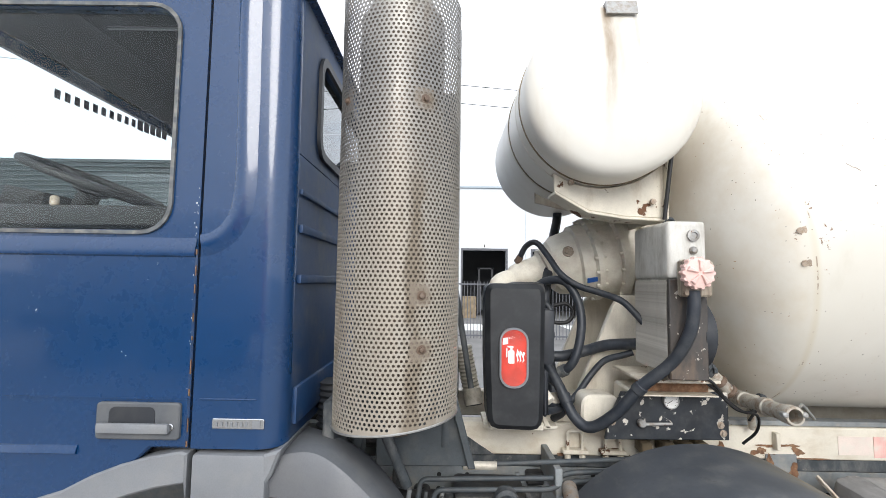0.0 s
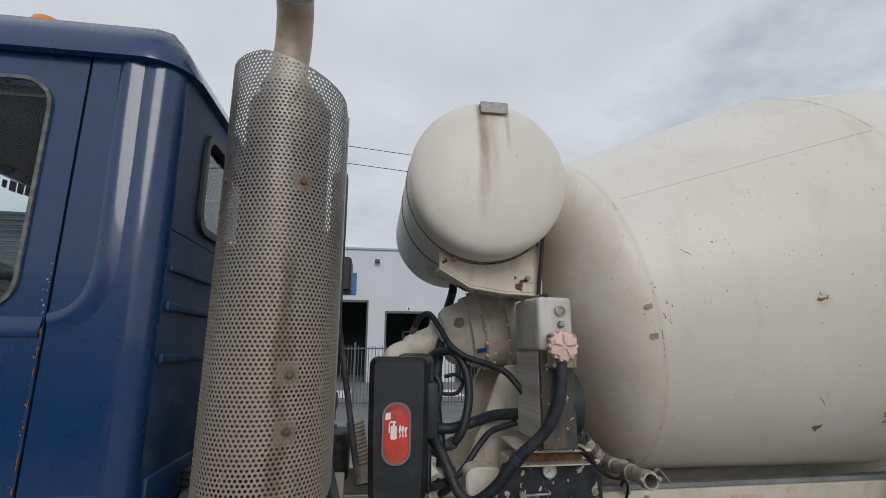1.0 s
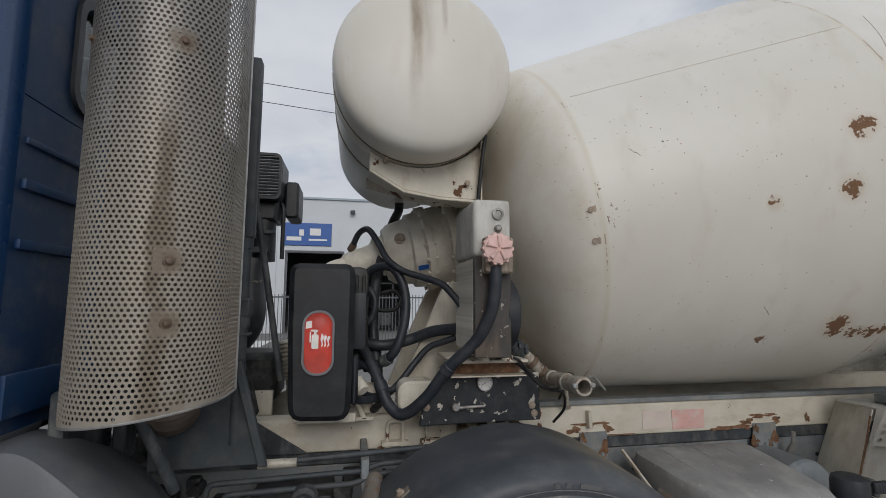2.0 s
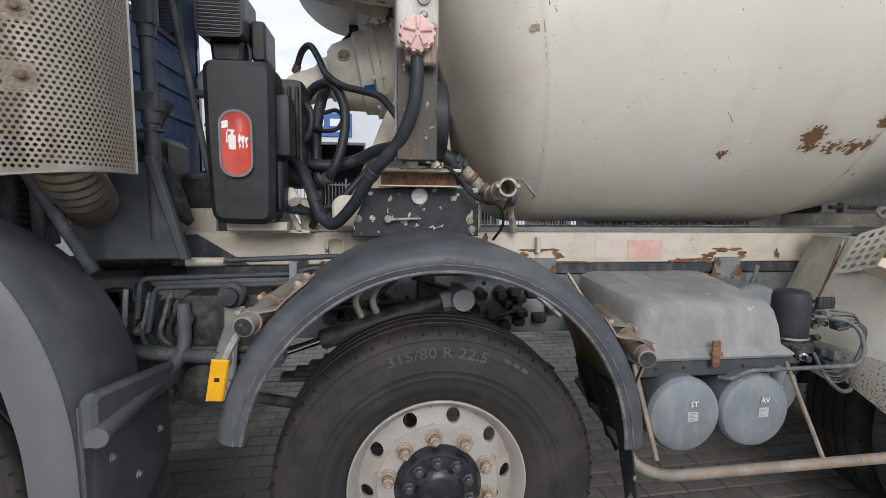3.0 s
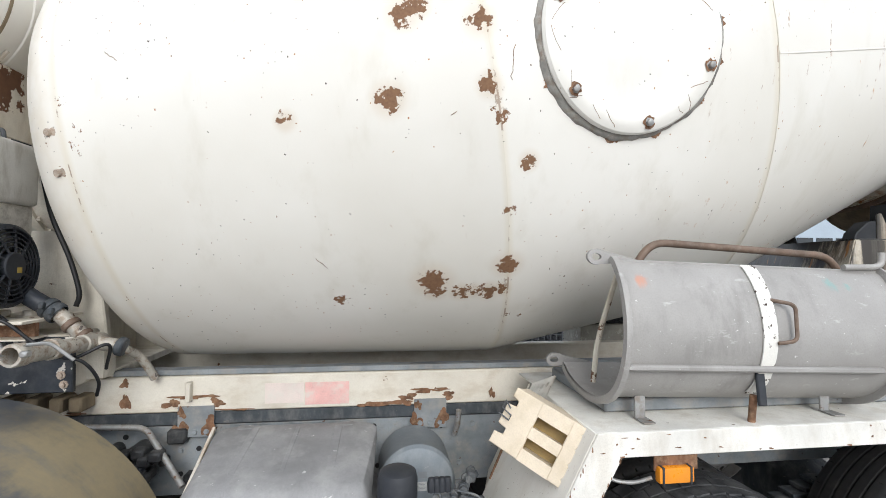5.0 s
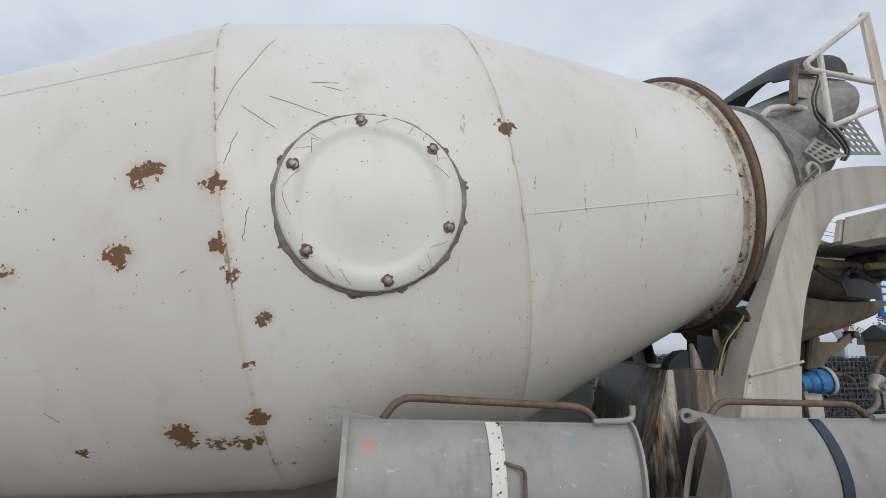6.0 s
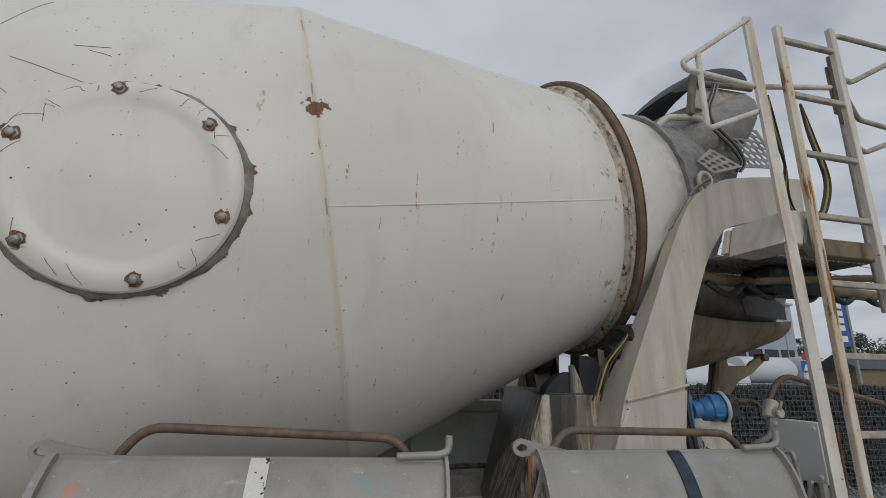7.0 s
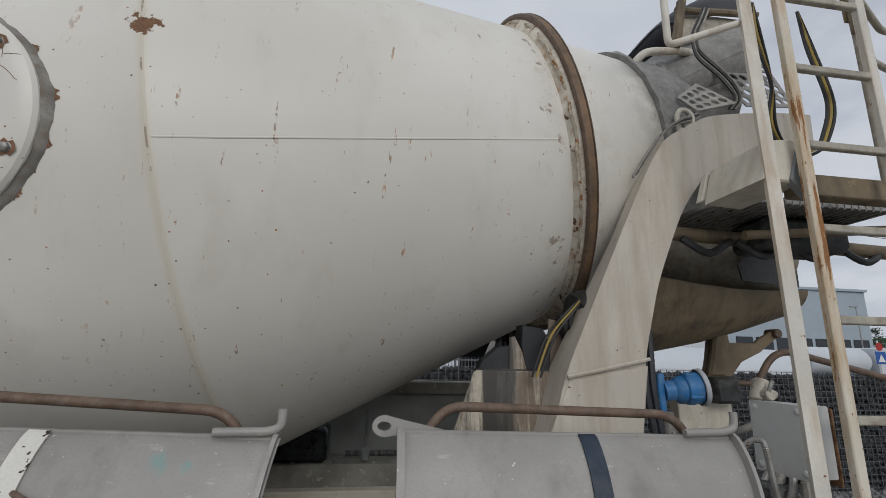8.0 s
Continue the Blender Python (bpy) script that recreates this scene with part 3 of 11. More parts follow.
def sheet(bm, rows, thick=0.0):
    """A skin over a grid of points, given as rows; with thickness it becomes a solid shell."""
    t = fresh()
    vs = [[t.verts.new(p) for p in row] for row in rows]
    for a, b in zip(vs, vs[1:]):
        for i in range(len(a) - 1):
            t.faces.new((a[i], a[i + 1], b[i + 1], b[i]))
    if thick:
        bmesh.ops.recalc_face_normals(t, faces=t.faces)
        bmesh.ops.solidify(t, geom=t.faces, thickness=thick)
    return absorb(bm, t)


def rounded(x0, z0, x1, z1, r, n=5):
    """The outline of a rectangle with rounded corners."""
    out = []
    for cx, cz, a0 in ((x1 - r, z1 - r, 0), (x0 + r, z1 - r, 90), (x0 + r, z0 + r, 180), (x1 - r, z0 + r, 270)):
        for i in range(n + 1):
            a = radians(a0 + 90 * i / n)
            out.append((cx + r * math.cos(a), cz + r * math.sin(a)))
    return out


def frame_face(bm, outer, inner, axis, a, b):
    """A plate with a hole through it: outer and inner outlines with the same number of points."""
    def at(p, w):
        return {"y": (p[0], w, p[1]), "x": (w, p[0], p[1]), "z": (p[0], p[1], w)}[axis]
    n = len(outer)
    o0, o1 = [bm.verts.new(at(p, a)) for p in outer], [bm.verts.new(at(p, b)) for p in outer]
    i0, i1 = [bm.verts.new(at(p, a)) for p in inner], [bm.verts.new(at(p, b)) for p in inner]
    for k in range(n):
        j = (k + 1) % n
        bm.faces.new((o0[k], o0[j], i0[j], i0[k]))
        bm.faces.new((o1[k], i1[k], i1[j], o1[j]))
        bm.faces.new((o0[k], o1[k], o1[j], o0[j]))
        bm.faces.new((i0[k], i0[j], i1[j], i1[k]))
    return bm


def text_bm(words, size, depth=0.001):
    """Raised letters in the xz plane, facing -y, their middle at the origin."""
    cu = bpy.data.curves.new("letters", "FONT")
    cu.body, cu.size, cu.extrude, cu.align_x, cu.align_y = words, size, depth, "CENTER", "CENTER"
    cu.resolution_u = 2
    ob = bpy.data.objects.new("letters", cu)
    me = bpy.data.meshes.new_from_object(ob)
    b = fresh()
    b.from_mesh(me)
    bpy.data.objects.remove(ob)
    bpy.data.curves.remove(cu)
    bpy.data.meshes.remove(me)
    bmesh.ops.rotate(b, cent=(0, 0, 0), matrix=Matrix.Rotation(radians(90), 3, "X"), verts=b.verts)
    return b


def blotch(bm, u, v, ru, rv, axis, w, seed, n=26):
    """A ragged flat patch, 1.2 mm thick, standing on the plane w of an axis (towards minus)."""
    rg = random.Random(seed)
    ph = [rg.uniform(0, 6.28) for _ in range(4)]
    poly = []
    for i in range(n):
        a = 2 * math.pi * i / n
        r = 0.72 + 0.2 * math.sin(2 * a + ph[0]) + 0.16 * math.sin(3 * a + ph[1]) + 0.12 * math.sin(5 * a + ph[2]) + rg.uniform(-0.1, 0.1)
        poly.append((u + ru * r * math.cos(a), v + rv * r * math.sin(a)))
    return prism(bm, poly, axis, w - 0.0012, w, 0)


WORLD = {}


def jitter(bm, amount, seed):
    """Shifts every vertex a little, for crusts and lumps."""
    rg = random.Random(seed)
    for v in bm.verts:
        v.co += Vector((rg.gauss(0, amount), rg.gauss(0, amount), rg.gauss(0, amount)))


def mesh_of(name, bm, material, smooth=40):
    me = bpy.data.meshes.new(name)
    bmesh.ops.recalc_face_normals(bm, faces=bm.faces)
    bm.to_mesh(me)
    bm.free()
    me.materials.append(M[material] if isinstance(material, str) else material)
    if smooth:
        me.polygons.foreach_set("use_smooth", [True] * len(me.polygons))
        me.set_sharp_from_angle(angle=radians(smooth))
    return me


def thing(name, label, category, base, group="", kind=""):
    ob = new(name)
    ob.empty_display_size = 0.2
    ob.matrix_basis = WORLD[ob] = Matrix.Translation(base)
    return tagged(ob, label, category, group, kind)


def part(name, bm, material, parent, label="", m=None, smooth=40):
    """Links a bmesh (or a ready mesh) as one mesh object under a thing or a part."""
    me = bm if isinstance(bm, bpy.types.Mesh) else mesh_of(name, bm, material, smooth)
    ob = new(name, me)
    ob.parent = parent
    ob.matrix_parent_inverse = WORLD[parent].inverted()
    ob.matrix_basis = WORLD[ob] = m or Matrix()
    return tagged(ob, label)


def solid(name, bm, material, label, category, kind="", group="", smooth=40):
    """A thing of one mesh."""
    ob = new(name, mesh_of(name, bm, material, smooth))
    WORLD[ob] = Matrix()
    return tagged(ob, label, category, group, kind)

# ---- ground and surroundings ----
b = fresh()
box2(b, (-400, -400, -0.3), (500, 500, -0.012), 0)
ground = solid("ground", b, "asphalt", "dark grey asphalt yard reaching to the horizon", "ground", "structure", smooth=0)

# gabion wall with its wire baskets, behind the rear of the truck
GAB_Y, GAB_X0, GAB_X1, GAB_TOP = 7.4, 4.2, 17.0, 1.86
gabion = thing("gabion_wall", "low gabion wall of dark stones in wire baskets", "wall", ((GAB_X0 + GAB_X1) / 2, GAB_Y, 0), kind="structure")
b = fresh()
box2(b, (GAB_X0, GAB_Y + 0.1, 0), (GAB_X1, GAB_Y + 0.5, GAB_TOP - 0.06), 0)
part("core", b, "gabion", gabion, smooth=0)
rng = random.Random(5)
verts, faces = [], []
ico = fresh()
bmesh.ops.create_icosphere(ico, subdivisions=1, radius=1.0)
ico.verts.ensure_lookup_table()
ico_v = [v.co.copy() for v in ico.verts]
ico_f = [[v.index for v in f.verts] for f in ico.faces]
ico.free()
x = GAB_X0
while x < GAB_X1:
    z = 0.04
    while z < GAB_TOP:
        s = [rng.uniform(0.045, 0.07) for _ in range(3)]
        turn = Euler((rng.uniform(0, 3), rng.uniform(0, 3), rng.uniform(0, 3))).to_matrix()
        base = len(verts)
        at = Vector((x + rng.uniform(-0.02, 0.02), GAB_Y + 0.06 + rng.uniform(-0.02, 0.03), z + rng.uniform(-0.02, 0.02)))
        for v in ico_v:
            verts.append(at + turn @ Vector((v.x * s[0] * rng.uniform(0.8, 1.15), v.y * s[1], v.z * s[2])))
        faces += [[base + i for i in f] for f in ico_f]
        z += 0.092
    x += 0.10
me = bpy.data.meshes.new("stones")
me.from_pydata(verts, [], faces)
me.materials.append(M["gabion"])
tagged(part("stones", me, "gabion", gabion), kind="stuff")
b = fresh()
x = GAB_X0
while x <= GAB_X1:
    box2(b, (x - 0.0035, GAB_Y - 0.025, 0), (x + 0.0035, GAB_Y - 0.017, GAB_TOP), 0)
    x += 0.1
z = 0.05
while z <= GAB_TOP:
    box2(b, (GAB_X0, GAB_Y - 0.017, z - 0.0035), (GAB_X1, GAB_Y - 0.009, z + 0.0035), 0)
    z += 0.1
tagged(part("wire_mesh", b, "line", gabion, smooth=0), kind="stuff")

# gravel strip at its foot
verts, faces = [], []
for i in range(2600):
    s = rng.uniform(0.02, 0.05)
    at = Vector((rng.uniform(7.5, 15.5), rng.uniform(5.6, 7.3), s * 0.3 - 0.01 + 0.06 * rng.random()))
    turn = Euler((rng.uniform(0, 3), rng.uniform(0, 3), rng.uniform(0, 3))).to_matrix()
    base = len(verts)
    verts += [at + turn @ Vector((v.x * s, v.y * s * 0.8, v.z * s * 0.6)) for v in ico_v]
    faces += [[base + k for k in f] for f in ico_f]
me = bpy.data.meshes.new("gravel")
me.from_pydata(verts, [], faces)
me.materials.append(M["gravel"])
gravel = new("gravel", me)
tagged(gravel, "loose grey gravel along the gabion wall", "gravel", kind="stuff")

# warehouse with open gates, behind the fence
WH_Y = 27.0
hall = thing("warehouse", "white panelled warehouse with dark open gates", "building", (8, WH_Y, 0))
def wall_piece(x0, x1, z0, z1):
    bb = fresh()
    box2(bb, (x0, WH_Y, z0), (x1, WH_Y + 0.3, z1), 0)
    part("wall", bb, "wall_white", hall, "white metal wall panels", smooth=0)
GATES = [(-5.5, -4.6, 3.7), (-3.25, -0.22, 4.47), (0.93, 3.46, 3.86), (5.0, 7.6, 3.86), (9.4, 12.0, 3.86)]
left = -11.0
for g0, g1, gt in GATES:
    wall_piece(left, g0, 0, 7.53)
    wall_piece(g0, g1, gt, 7.53)
    left = g1
wall_piece(left, 26.0, 0, 7.53)
for i in range(31):
    x = -11 + i * 1.2
    if not any(g0 - 0.1 < x < g1 + 0.1 for g0, g1, _ in GATES):
        b = fresh()
        box2(b, (x - 0.012, WH_Y - 0.012, 0), (x + 0.012, WH_Y - 0.002, 7.45), 0)
        part("panel_seam", b, "wall_grey", hall, smooth=0)
b = fresh()
box2(b, (-11.1, WH_Y - 0.1, 7.53), (26.1, WH_Y + 20, 7.66), 0.02)
part("roof", b, "wall_grey", hall, smooth=0)
# near-black back wall: the dim inside of the hall put into its colour
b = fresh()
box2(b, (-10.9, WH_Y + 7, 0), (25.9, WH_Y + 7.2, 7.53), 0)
part("inner_wall", b, "hall_shade", hall, smooth=0)
for g0, g1, gt in GATES:
    b = fresh()
    for lo, hi in (((g0 - 0.1, gt), (g1 + 0.1, gt + 0.12)), ((g0 - 0.1, 0), (g0, gt)), ((g1, 0), (g1 + 0.1, gt))):
        box2(b, (lo[0], WH_Y - 0.03, lo[1]), (hi[0], WH_Y - 0.004, hi[1]), 0.005)
    part("gate_frame", b, "fence", hall, smooth=0)
b = fresh()
box2(b, (-3.4, WH_Y - 0.08, 4.87), (-0.86, WH_Y - 0.01, 6.15), 0.02)
board = part("sign_board", b, "sign_blue", hall, "blue sign board on the wall", smooth=0)
b = fresh()
for x, z, w, h in ((-2.9, 5.25, 0.8, 0.22), (-2.5, 5.6, 0.25, 0.35), (-1.6, 5.2, 1.0, 0.1), (-1.75, 5.65, 0.6, 0.4)):
    box(b, (x, WH_Y - 0.09, z), (w, 0.01, h), 0)
part("symbol", b, "white", board, smooth=0)
for x in (0.3, 6.2):
    b = fresh()
    box(b, (x, WH_Y - 0.25, 6.83), (0.28, 0.2, 0.22), 0.03)
    box(b, (x, WH_Y - 0.1, 6.88), (0.06, 0.2, 0.06), 0.0)
    part("wall_lamp", b, "dark", hall)
for g in (2.2, 6.3):
    b = fresh()
    box(b, (g, WH_Y - 0.02, 4.12), (0.22, 0.03, 0.26), 0.01)
    plate = part("number_plate", b, "white", hall)
    b = fresh()
    box(b, (g, WH_Y - 0.042, 4.12), (0.08, 0.01, 0.16), 0)
    part("bar", b, "black", plate)
# a lift truck and crates inside the gates
def crate(at, size, label, mat):
    bb = fresh()
    box(bb, (at[0], at[1], at[2] + size[2] / 2), size, 0.02)
    for k in (-0.3, 0, 0.3):
        box(bb, (at[0] + k * size[0], at[1] - size[1] / 2 - 0.012, at[2] + size[2] / 2), (0.06, 0.02, size[2] * 0.95), 0)
    return solid("crate", bb, mat, label, "crate")
crate((1.30, 26.2, 0), (0.75, 0.6, 1.2), "tall pale crate standing beyond the fence", "trough")
lift = thing("lift_truck", "dark lift truck standing inside the warehouse gate", "vehicle", (2.4, WH_Y + 2.2, 0))
b = fresh()
box2(b, (1.9, WH_Y + 1.6, 0.25), (2.9, WH_Y + 3.2, 1.2), 0.1)
part("body", b, "dark", lift)
b = fresh()
for x in (2.0, 2.8):
    box2(b, (x - 0.06, WH_Y + 1.4, 0.1), (x + 0.06, WH_Y + 1.55, 2.9), 0.01)
box2(b, (1.9, WH_Y + 1.4, 2.8), (2.9, WH_Y + 1.55, 2.9), 0.01)
part("mast", b, "plastic", lift)
for x in (1.95, 2.85):
    b = fresh()
    rod(b, (x - 0.08, WH_Y + 1.8, 0.3), (x + 0.08, WH_Y + 1.8, 0.3), 0.3, seg=18)
    part("wheel", b, "rubber", lift)

# bar fence in front of the warehouse
FEN_Y = 16.3
fence = thing("fence", "grey metal bar fence along the yard", "fence", (3, FEN_Y, 0))
bar = fresh()
box(bar, (0, 0, 1.03), (0.022, 0.022, 1.98), 0)
bar_me = mesh_of("bar", bar, "fence", 0)
x = -8.0
k = 0
while x < 12.0:
    if k % 22 == 0:
        b = fresh()
        box2(b, (x - 0.035, FEN_Y - 0.035, 0), (x + 0.035, FEN_Y + 0.035, 2.12), 0.004)
        part("post", b, "fence", fence, smooth=0)
    else:
        part("bar", bar_me, "fence", fence, m=Matrix.Translation((x, FEN_Y, 0)))
    k += 1
    x += 0.115
for z in (0.14, 1.92):
    b = fresh()
    box2(b, (-8, FEN_Y - 0.02, z - 0.025), (12, FEN_Y + 0.02, z + 0.025), 0)
    part("rail", b, "fence", fence, smooth=0)
b = fresh()
for i in range(9):
    box2(b, (-9 + i * 2.4, 19.4, -0.008), (-7.9 + i * 2.4, 22.4, -0.003), 0)
tagged(solid("parking_lines", b, "white", "white painted lines on the yard behind the fence", "road marking", smooth=0), kind="structure")

# dark louvred hall seen through the cab
dk = thing("louvred_hall", "long dark grey hall with horizontal louvres", "building", (-20, 24, 0))
b = fresh()
box2(b, (-60, 24, 0), (-10.4, 34, 8.2), 0)
part("wall", b, worn("dark_teal_sheet", (0.035, 0.05, 0.055), 0.6, var=0.1, scale=0.5), dk, smooth=0)
b = fresh()
for i in range(30):
    box2(b, (-60, 23.9, 0.5 + i * 0.26), (-10.4, 24.0, 0.56 + i * 0.26), 0)
part("louvres", b, worn("teal_louvre_sheet", (0.075, 0.095, 0.10), 0.5, var=0.1, scale=0.5), dk, smooth=0)

# far hall, low white roofs, parked vehicles
far = thing("far_hall", "large pale grey hall with dark windows far behind the wall", "building", (55, 52, 0))
b = fresh()
box2(b, (46, 50, 0), (66, 75, 11.2), 0)
part("wall", b, "wall_grey", far, smooth=0)
for i in range(7):
    b = fresh()
    box2(b, (47 + i * 2.7, 49.9, 3.6), (49.2 + i * 2.7, 49.99, 5.2), 0.02)
    part("window", b, "dark_glass", far, smooth=0)
b = fresh()
box2(b, (45.8, 49.7, 11.2), (66.2, 75, 11.5), 0)
part("roof", b, "wall_grey", far, smooth=0)


def canopy(x0, x1, y, top):
    """A white vaulted roof of a parked trailer."""
    bb = fresh()
    rows = []
    for i in range(13):
        a = math.pi * i / 12
        rows.append([(xx, y + 1.6 - 1.6 * math.cos(a), top - 0.7 + 0.7 * math.sin(a)) for xx in (x0, (x0 + x1) / 2, x1)])
    sheet(bb, rows, 0.03)
    box2(bb, (x0, y, 0.9), (x1, y + 3.2, top - 0.7), 0)
    return bb


trailer = thing("covered_trailer", "white trailer with a vaulted roof parked behind the wall", "trailer", (14.5, 15, 0))
part("body", canopy(10.6, 18.2, 13.6, 2.5), "wall_white", trailer)
for x in (12.0, 13.2, 16.2):
    b = fresh()
    rod(b, (x, 13.9, 0.5), (x, 16.4, 0.5), 0.5, seg=20)
    part("wheel", b, "rubber", trailer)


def far_truck(at, label, paint="wall_white"):
    tk = thing("parked_truck", label, "truck", at)
    x, y, z = at
    bb = fresh()
    prism(bb, [(x - 1.1, 0.9), (x + 1.1, 0.9), (x + 1.15, 2.0), (x + 0.85, 3.2), (x - 0.3, 3.6), (x - 1.1, 3.5)], "y", y, y + 2.4, 0.08)
    part("cab", bb, paint, tk)
    bb = fresh()
    prism(bb, [(x + 0.25, 2.1), (x + 1.16, 2.1), (x + 0.98, 2.9), (x + 0.3, 2.9)], "y", y - 0.01, y + 2.41, 0.02)
    part("window", bb, "dark_glass", tk)
    bb = fresh()
    spin(bb, (x - 1.4, y + 1.2, 2.4), (x - 8, y + 1.2, 2.4), [(0, 0), (0.05, 0.9), (0.5, 1.15), (6.1, 1.15), (6.6, 0.0)], 24)
    part("tank", bb, "wall_white", tk)
    bb = fresh()
    box2(bb, (x - 8, y + 0.4, 0.8), (x + 1, y + 2, 1.1), 0)
    part("chassis", bb, "dark", tk)
    for dx in (0.2, -3.4, -4.6, -6.5):
        bb = fresh()
        rod(bb, (x + dx, y, 0.5), (x + dx, y + 2.4, 0.5), 0.5, seg=20)
        part("wheel", bb, "rubber", tk)
    return tk


far_truck((47.5, 34, 0), "white tanker truck parked beyond the wall")
far_truck((-1.6, -9.5, 0), "red and white tanker truck parked across the yard", "lorry_red")

# pylon sign, street lamp, road sign, trees
pylon = thing("pylon_sign", "tall blue pylon sign with pale lettering bars", "sign", (38, 24, 0))
b = fresh()
box2(b, (36.9, 24, 3.9), (38.3, 24.2, 8.2), 0.02)
part("board", b, "sign_blue", pylon, smooth=0)
b = fresh()
box2(b, (38.45, 24, 0), (38.65, 24.2, 8.3), 0.02)
part("pole", b, "galv", pylon, smooth=0)
b = fresh()
for i in range(6):
    box2(b, (37.25, 23.95, 4.95 + i * 0.5), (37.95, 23.99, 5.3 + i * 0.5), 0)
box2(b, (37.2, 23.95, 4.2), (38.0, 23.99, 4.6), 0)
part("bars", b, "white", pylon, smooth=0)
lamp = thing("street_lamp", "slim grey street lamp", "lamp", (62, 52, 0))
b = fresh()
rod(b, (62, 48, 0), (62, 48, 9), 0.09, 0.05, 10)
part("pole", b, "galv", lamp)
b = fresh()
box2(b, (61.2, 47.9, 8.95), (62.2, 48.1, 9.1), 0.03)
part("head", b, "galv", lamp)
rs = thing("road_sign", "blue triangle road sign on a striped post", "sign", (41.5, 30, 0))
b = fresh()
rod(b, (41.5, 30, 0), (41.5, 30, 3.9), 0.06, seg=10)
part("post", b, "white", rs)
b = fresh()
box2(b, (41.05, 29.9, 2.2), (41.95, 29.93, 3.1), 0.02)
plate = part("plate", b, "sign_blue", rs, smooth=0)
b = fresh()
prism(b, [(41.2, 2.35), (41.8, 2.35), (41.5, 2.9)], "y", 29.87, 29.89, 0)
part("triangle", b, "white", plate, smooth=0)
b = fresh()
rod(b, (41.5, 29.93, 3.45), (41.5, 29.9, 3.45), 0.3, seg=20)
part("disc", b, "red", rs)


def tree(at, high, wide, seed, label, conifer=False):
    rg = random.Random(seed)
    t = thing("tree", label, "tree", at, group="far trees")
    x, y, z = at
    bb = fresh()
    rod(bb, (x, y, 0), (x, y, high * 0.7), 0.03 * high, 0.01 * high, 8)
    for i in range(6):
        a = rg.uniform(0, 6.28)
        h0 = rg.uniform(0.3, 0.6) * high
        rod(bb, (x, y, h0), (x + math.cos(a) * wide * 0.7, y + math.sin(a) * wide * 0.7, h0 + 0.2 * high), 0.012 * high, 0.004 * high, 6)
    part("trunk", bb, "bark", t)
    vs, fs = [], []
    clumps = []
    for i in range(26):
        h = rg.uniform(0.25, 1.0)
        w = wide * ((1 - h) * 0.9 + 0.08 if conifer else math.sin(math.pi * min(0.97, h * 0.85 + 0.1)))
        a, rr = rg.uniform(0, 6.28), math.sqrt(rg.random())
        clumps.append((Vector((x + math.cos(a) * rr * w, y + math.sin(a) * rr * w, h * high)), wide * rg.uniform(0.2, 0.38)))
    for c, r in clumps:
        for k in range(60):
            d = Vector((rg.gauss(0, 1), rg.gauss(0, 1), rg.gauss(0, 0.8))).normalized() * r * rg.uniform(0.4, 1.05)
            u = Vector((rg.gauss(0, 1), rg.gauss(0, 1), rg.gauss(0, 1))).normalized()
            v = u.orthogonal().normalized()
            s = 0.05 * wide * rg.uniform(0.7, 1.5)
            n = len(vs)
            p = c + d
            vs += [p + u * s, p + v * s * 0.6, p - u * s, p - v * s * 0.6]
            fs.append((n, n + 1, n + 2, n + 3))
    m2 = bpy.data.meshes.new("crown")
    m2.from_pydata(vs, [], fs)
    m2.materials.append(M["leaf"])
    part("crown", m2, "leaf", t)
    return t


for i, (x, y, h, w) in enumerate([(74, 60, 7, 2.6), (79, 60, 6.2, 2.8), (83, 63, 8, 2.2), (92, 60, 8.5, 3.6), (97, 62, 9.5, 4.2), (103, 60, 8.5, 4), (88, 66, 6.5, 3), (70, 64, 6, 3)]):
    tree((x, y, 0), h, w, 20 + i, "dark green leafy tree far behind the yard", i == 2)
house = thing("house", "low brown house with a dark roof among the trees", "house", (86, 56, 0))
b = fresh()
box2(b, (82, 54, 0), (92, 60, 3.0), 0)
part("wall", b, "trough", house, smooth=0)
b = fresh()
prism(b, [(53.5, 3.0), (60.5, 3.0), (57, 5.2)], "x", 81.6, 92.4, 0)
part("roof", b, "dark", house, smooth=0)

# overhead cables
CABLES = [((-60, 36, 23.5), (90, 29, 8.8)), ((-60, 36, 22.0), (90, 29, 7.6)), ((20, 33, 15.5), (90, 28, 0.5 + 6.0))]
for a, c in CABLES:
    a, c = Vector(a), Vector(c)
    pts = [a.lerp(c, i / 24) - Vector((0, 0, 4.4 * (i / 24) * (1 - i / 24))) for i in range(25)]
    b = fresh()
    tube(b, pts, 0.025, 5)
    solid("overhead_cable", b, "cable", "thin black overhead power cable", "cable", group="overhead cables")
# plain unseen wall, added to close the yard behind the camera
b = fresh()
box2(b, (-40, -22.3, 0), (50, -22, 2.2), 0)
solid("wall_south", b, "wall_grey", "plain grey wall added out of view to close the yard", "wall", "structure", smooth=0)

# ---- the truck ----
truck = thing("mixer_truck", "blue and cream concrete mixer truck with a large cream drum", "truck", (2.6, 2.65, 0))
CAB_Y, CAB_FAR, CAB_REAR, CAB_FRONT = 1.43, 3.87, -0.525, -1.97

# cab shell
WIN = rounded(-1.80, 2.122, -0.906, 2.853, 0.085)


def ring_outline(x0, z0, x1, z1, n=24):
    """The points of a rectangle's edge that go with a rounded outline of n points."""
    out = []
    for cx, cz in ((x1, z1), (x0, z1), (x0, z0), (x1, z0)):
        out += [(cx, cz)] * 6
    return out


b = fresh()
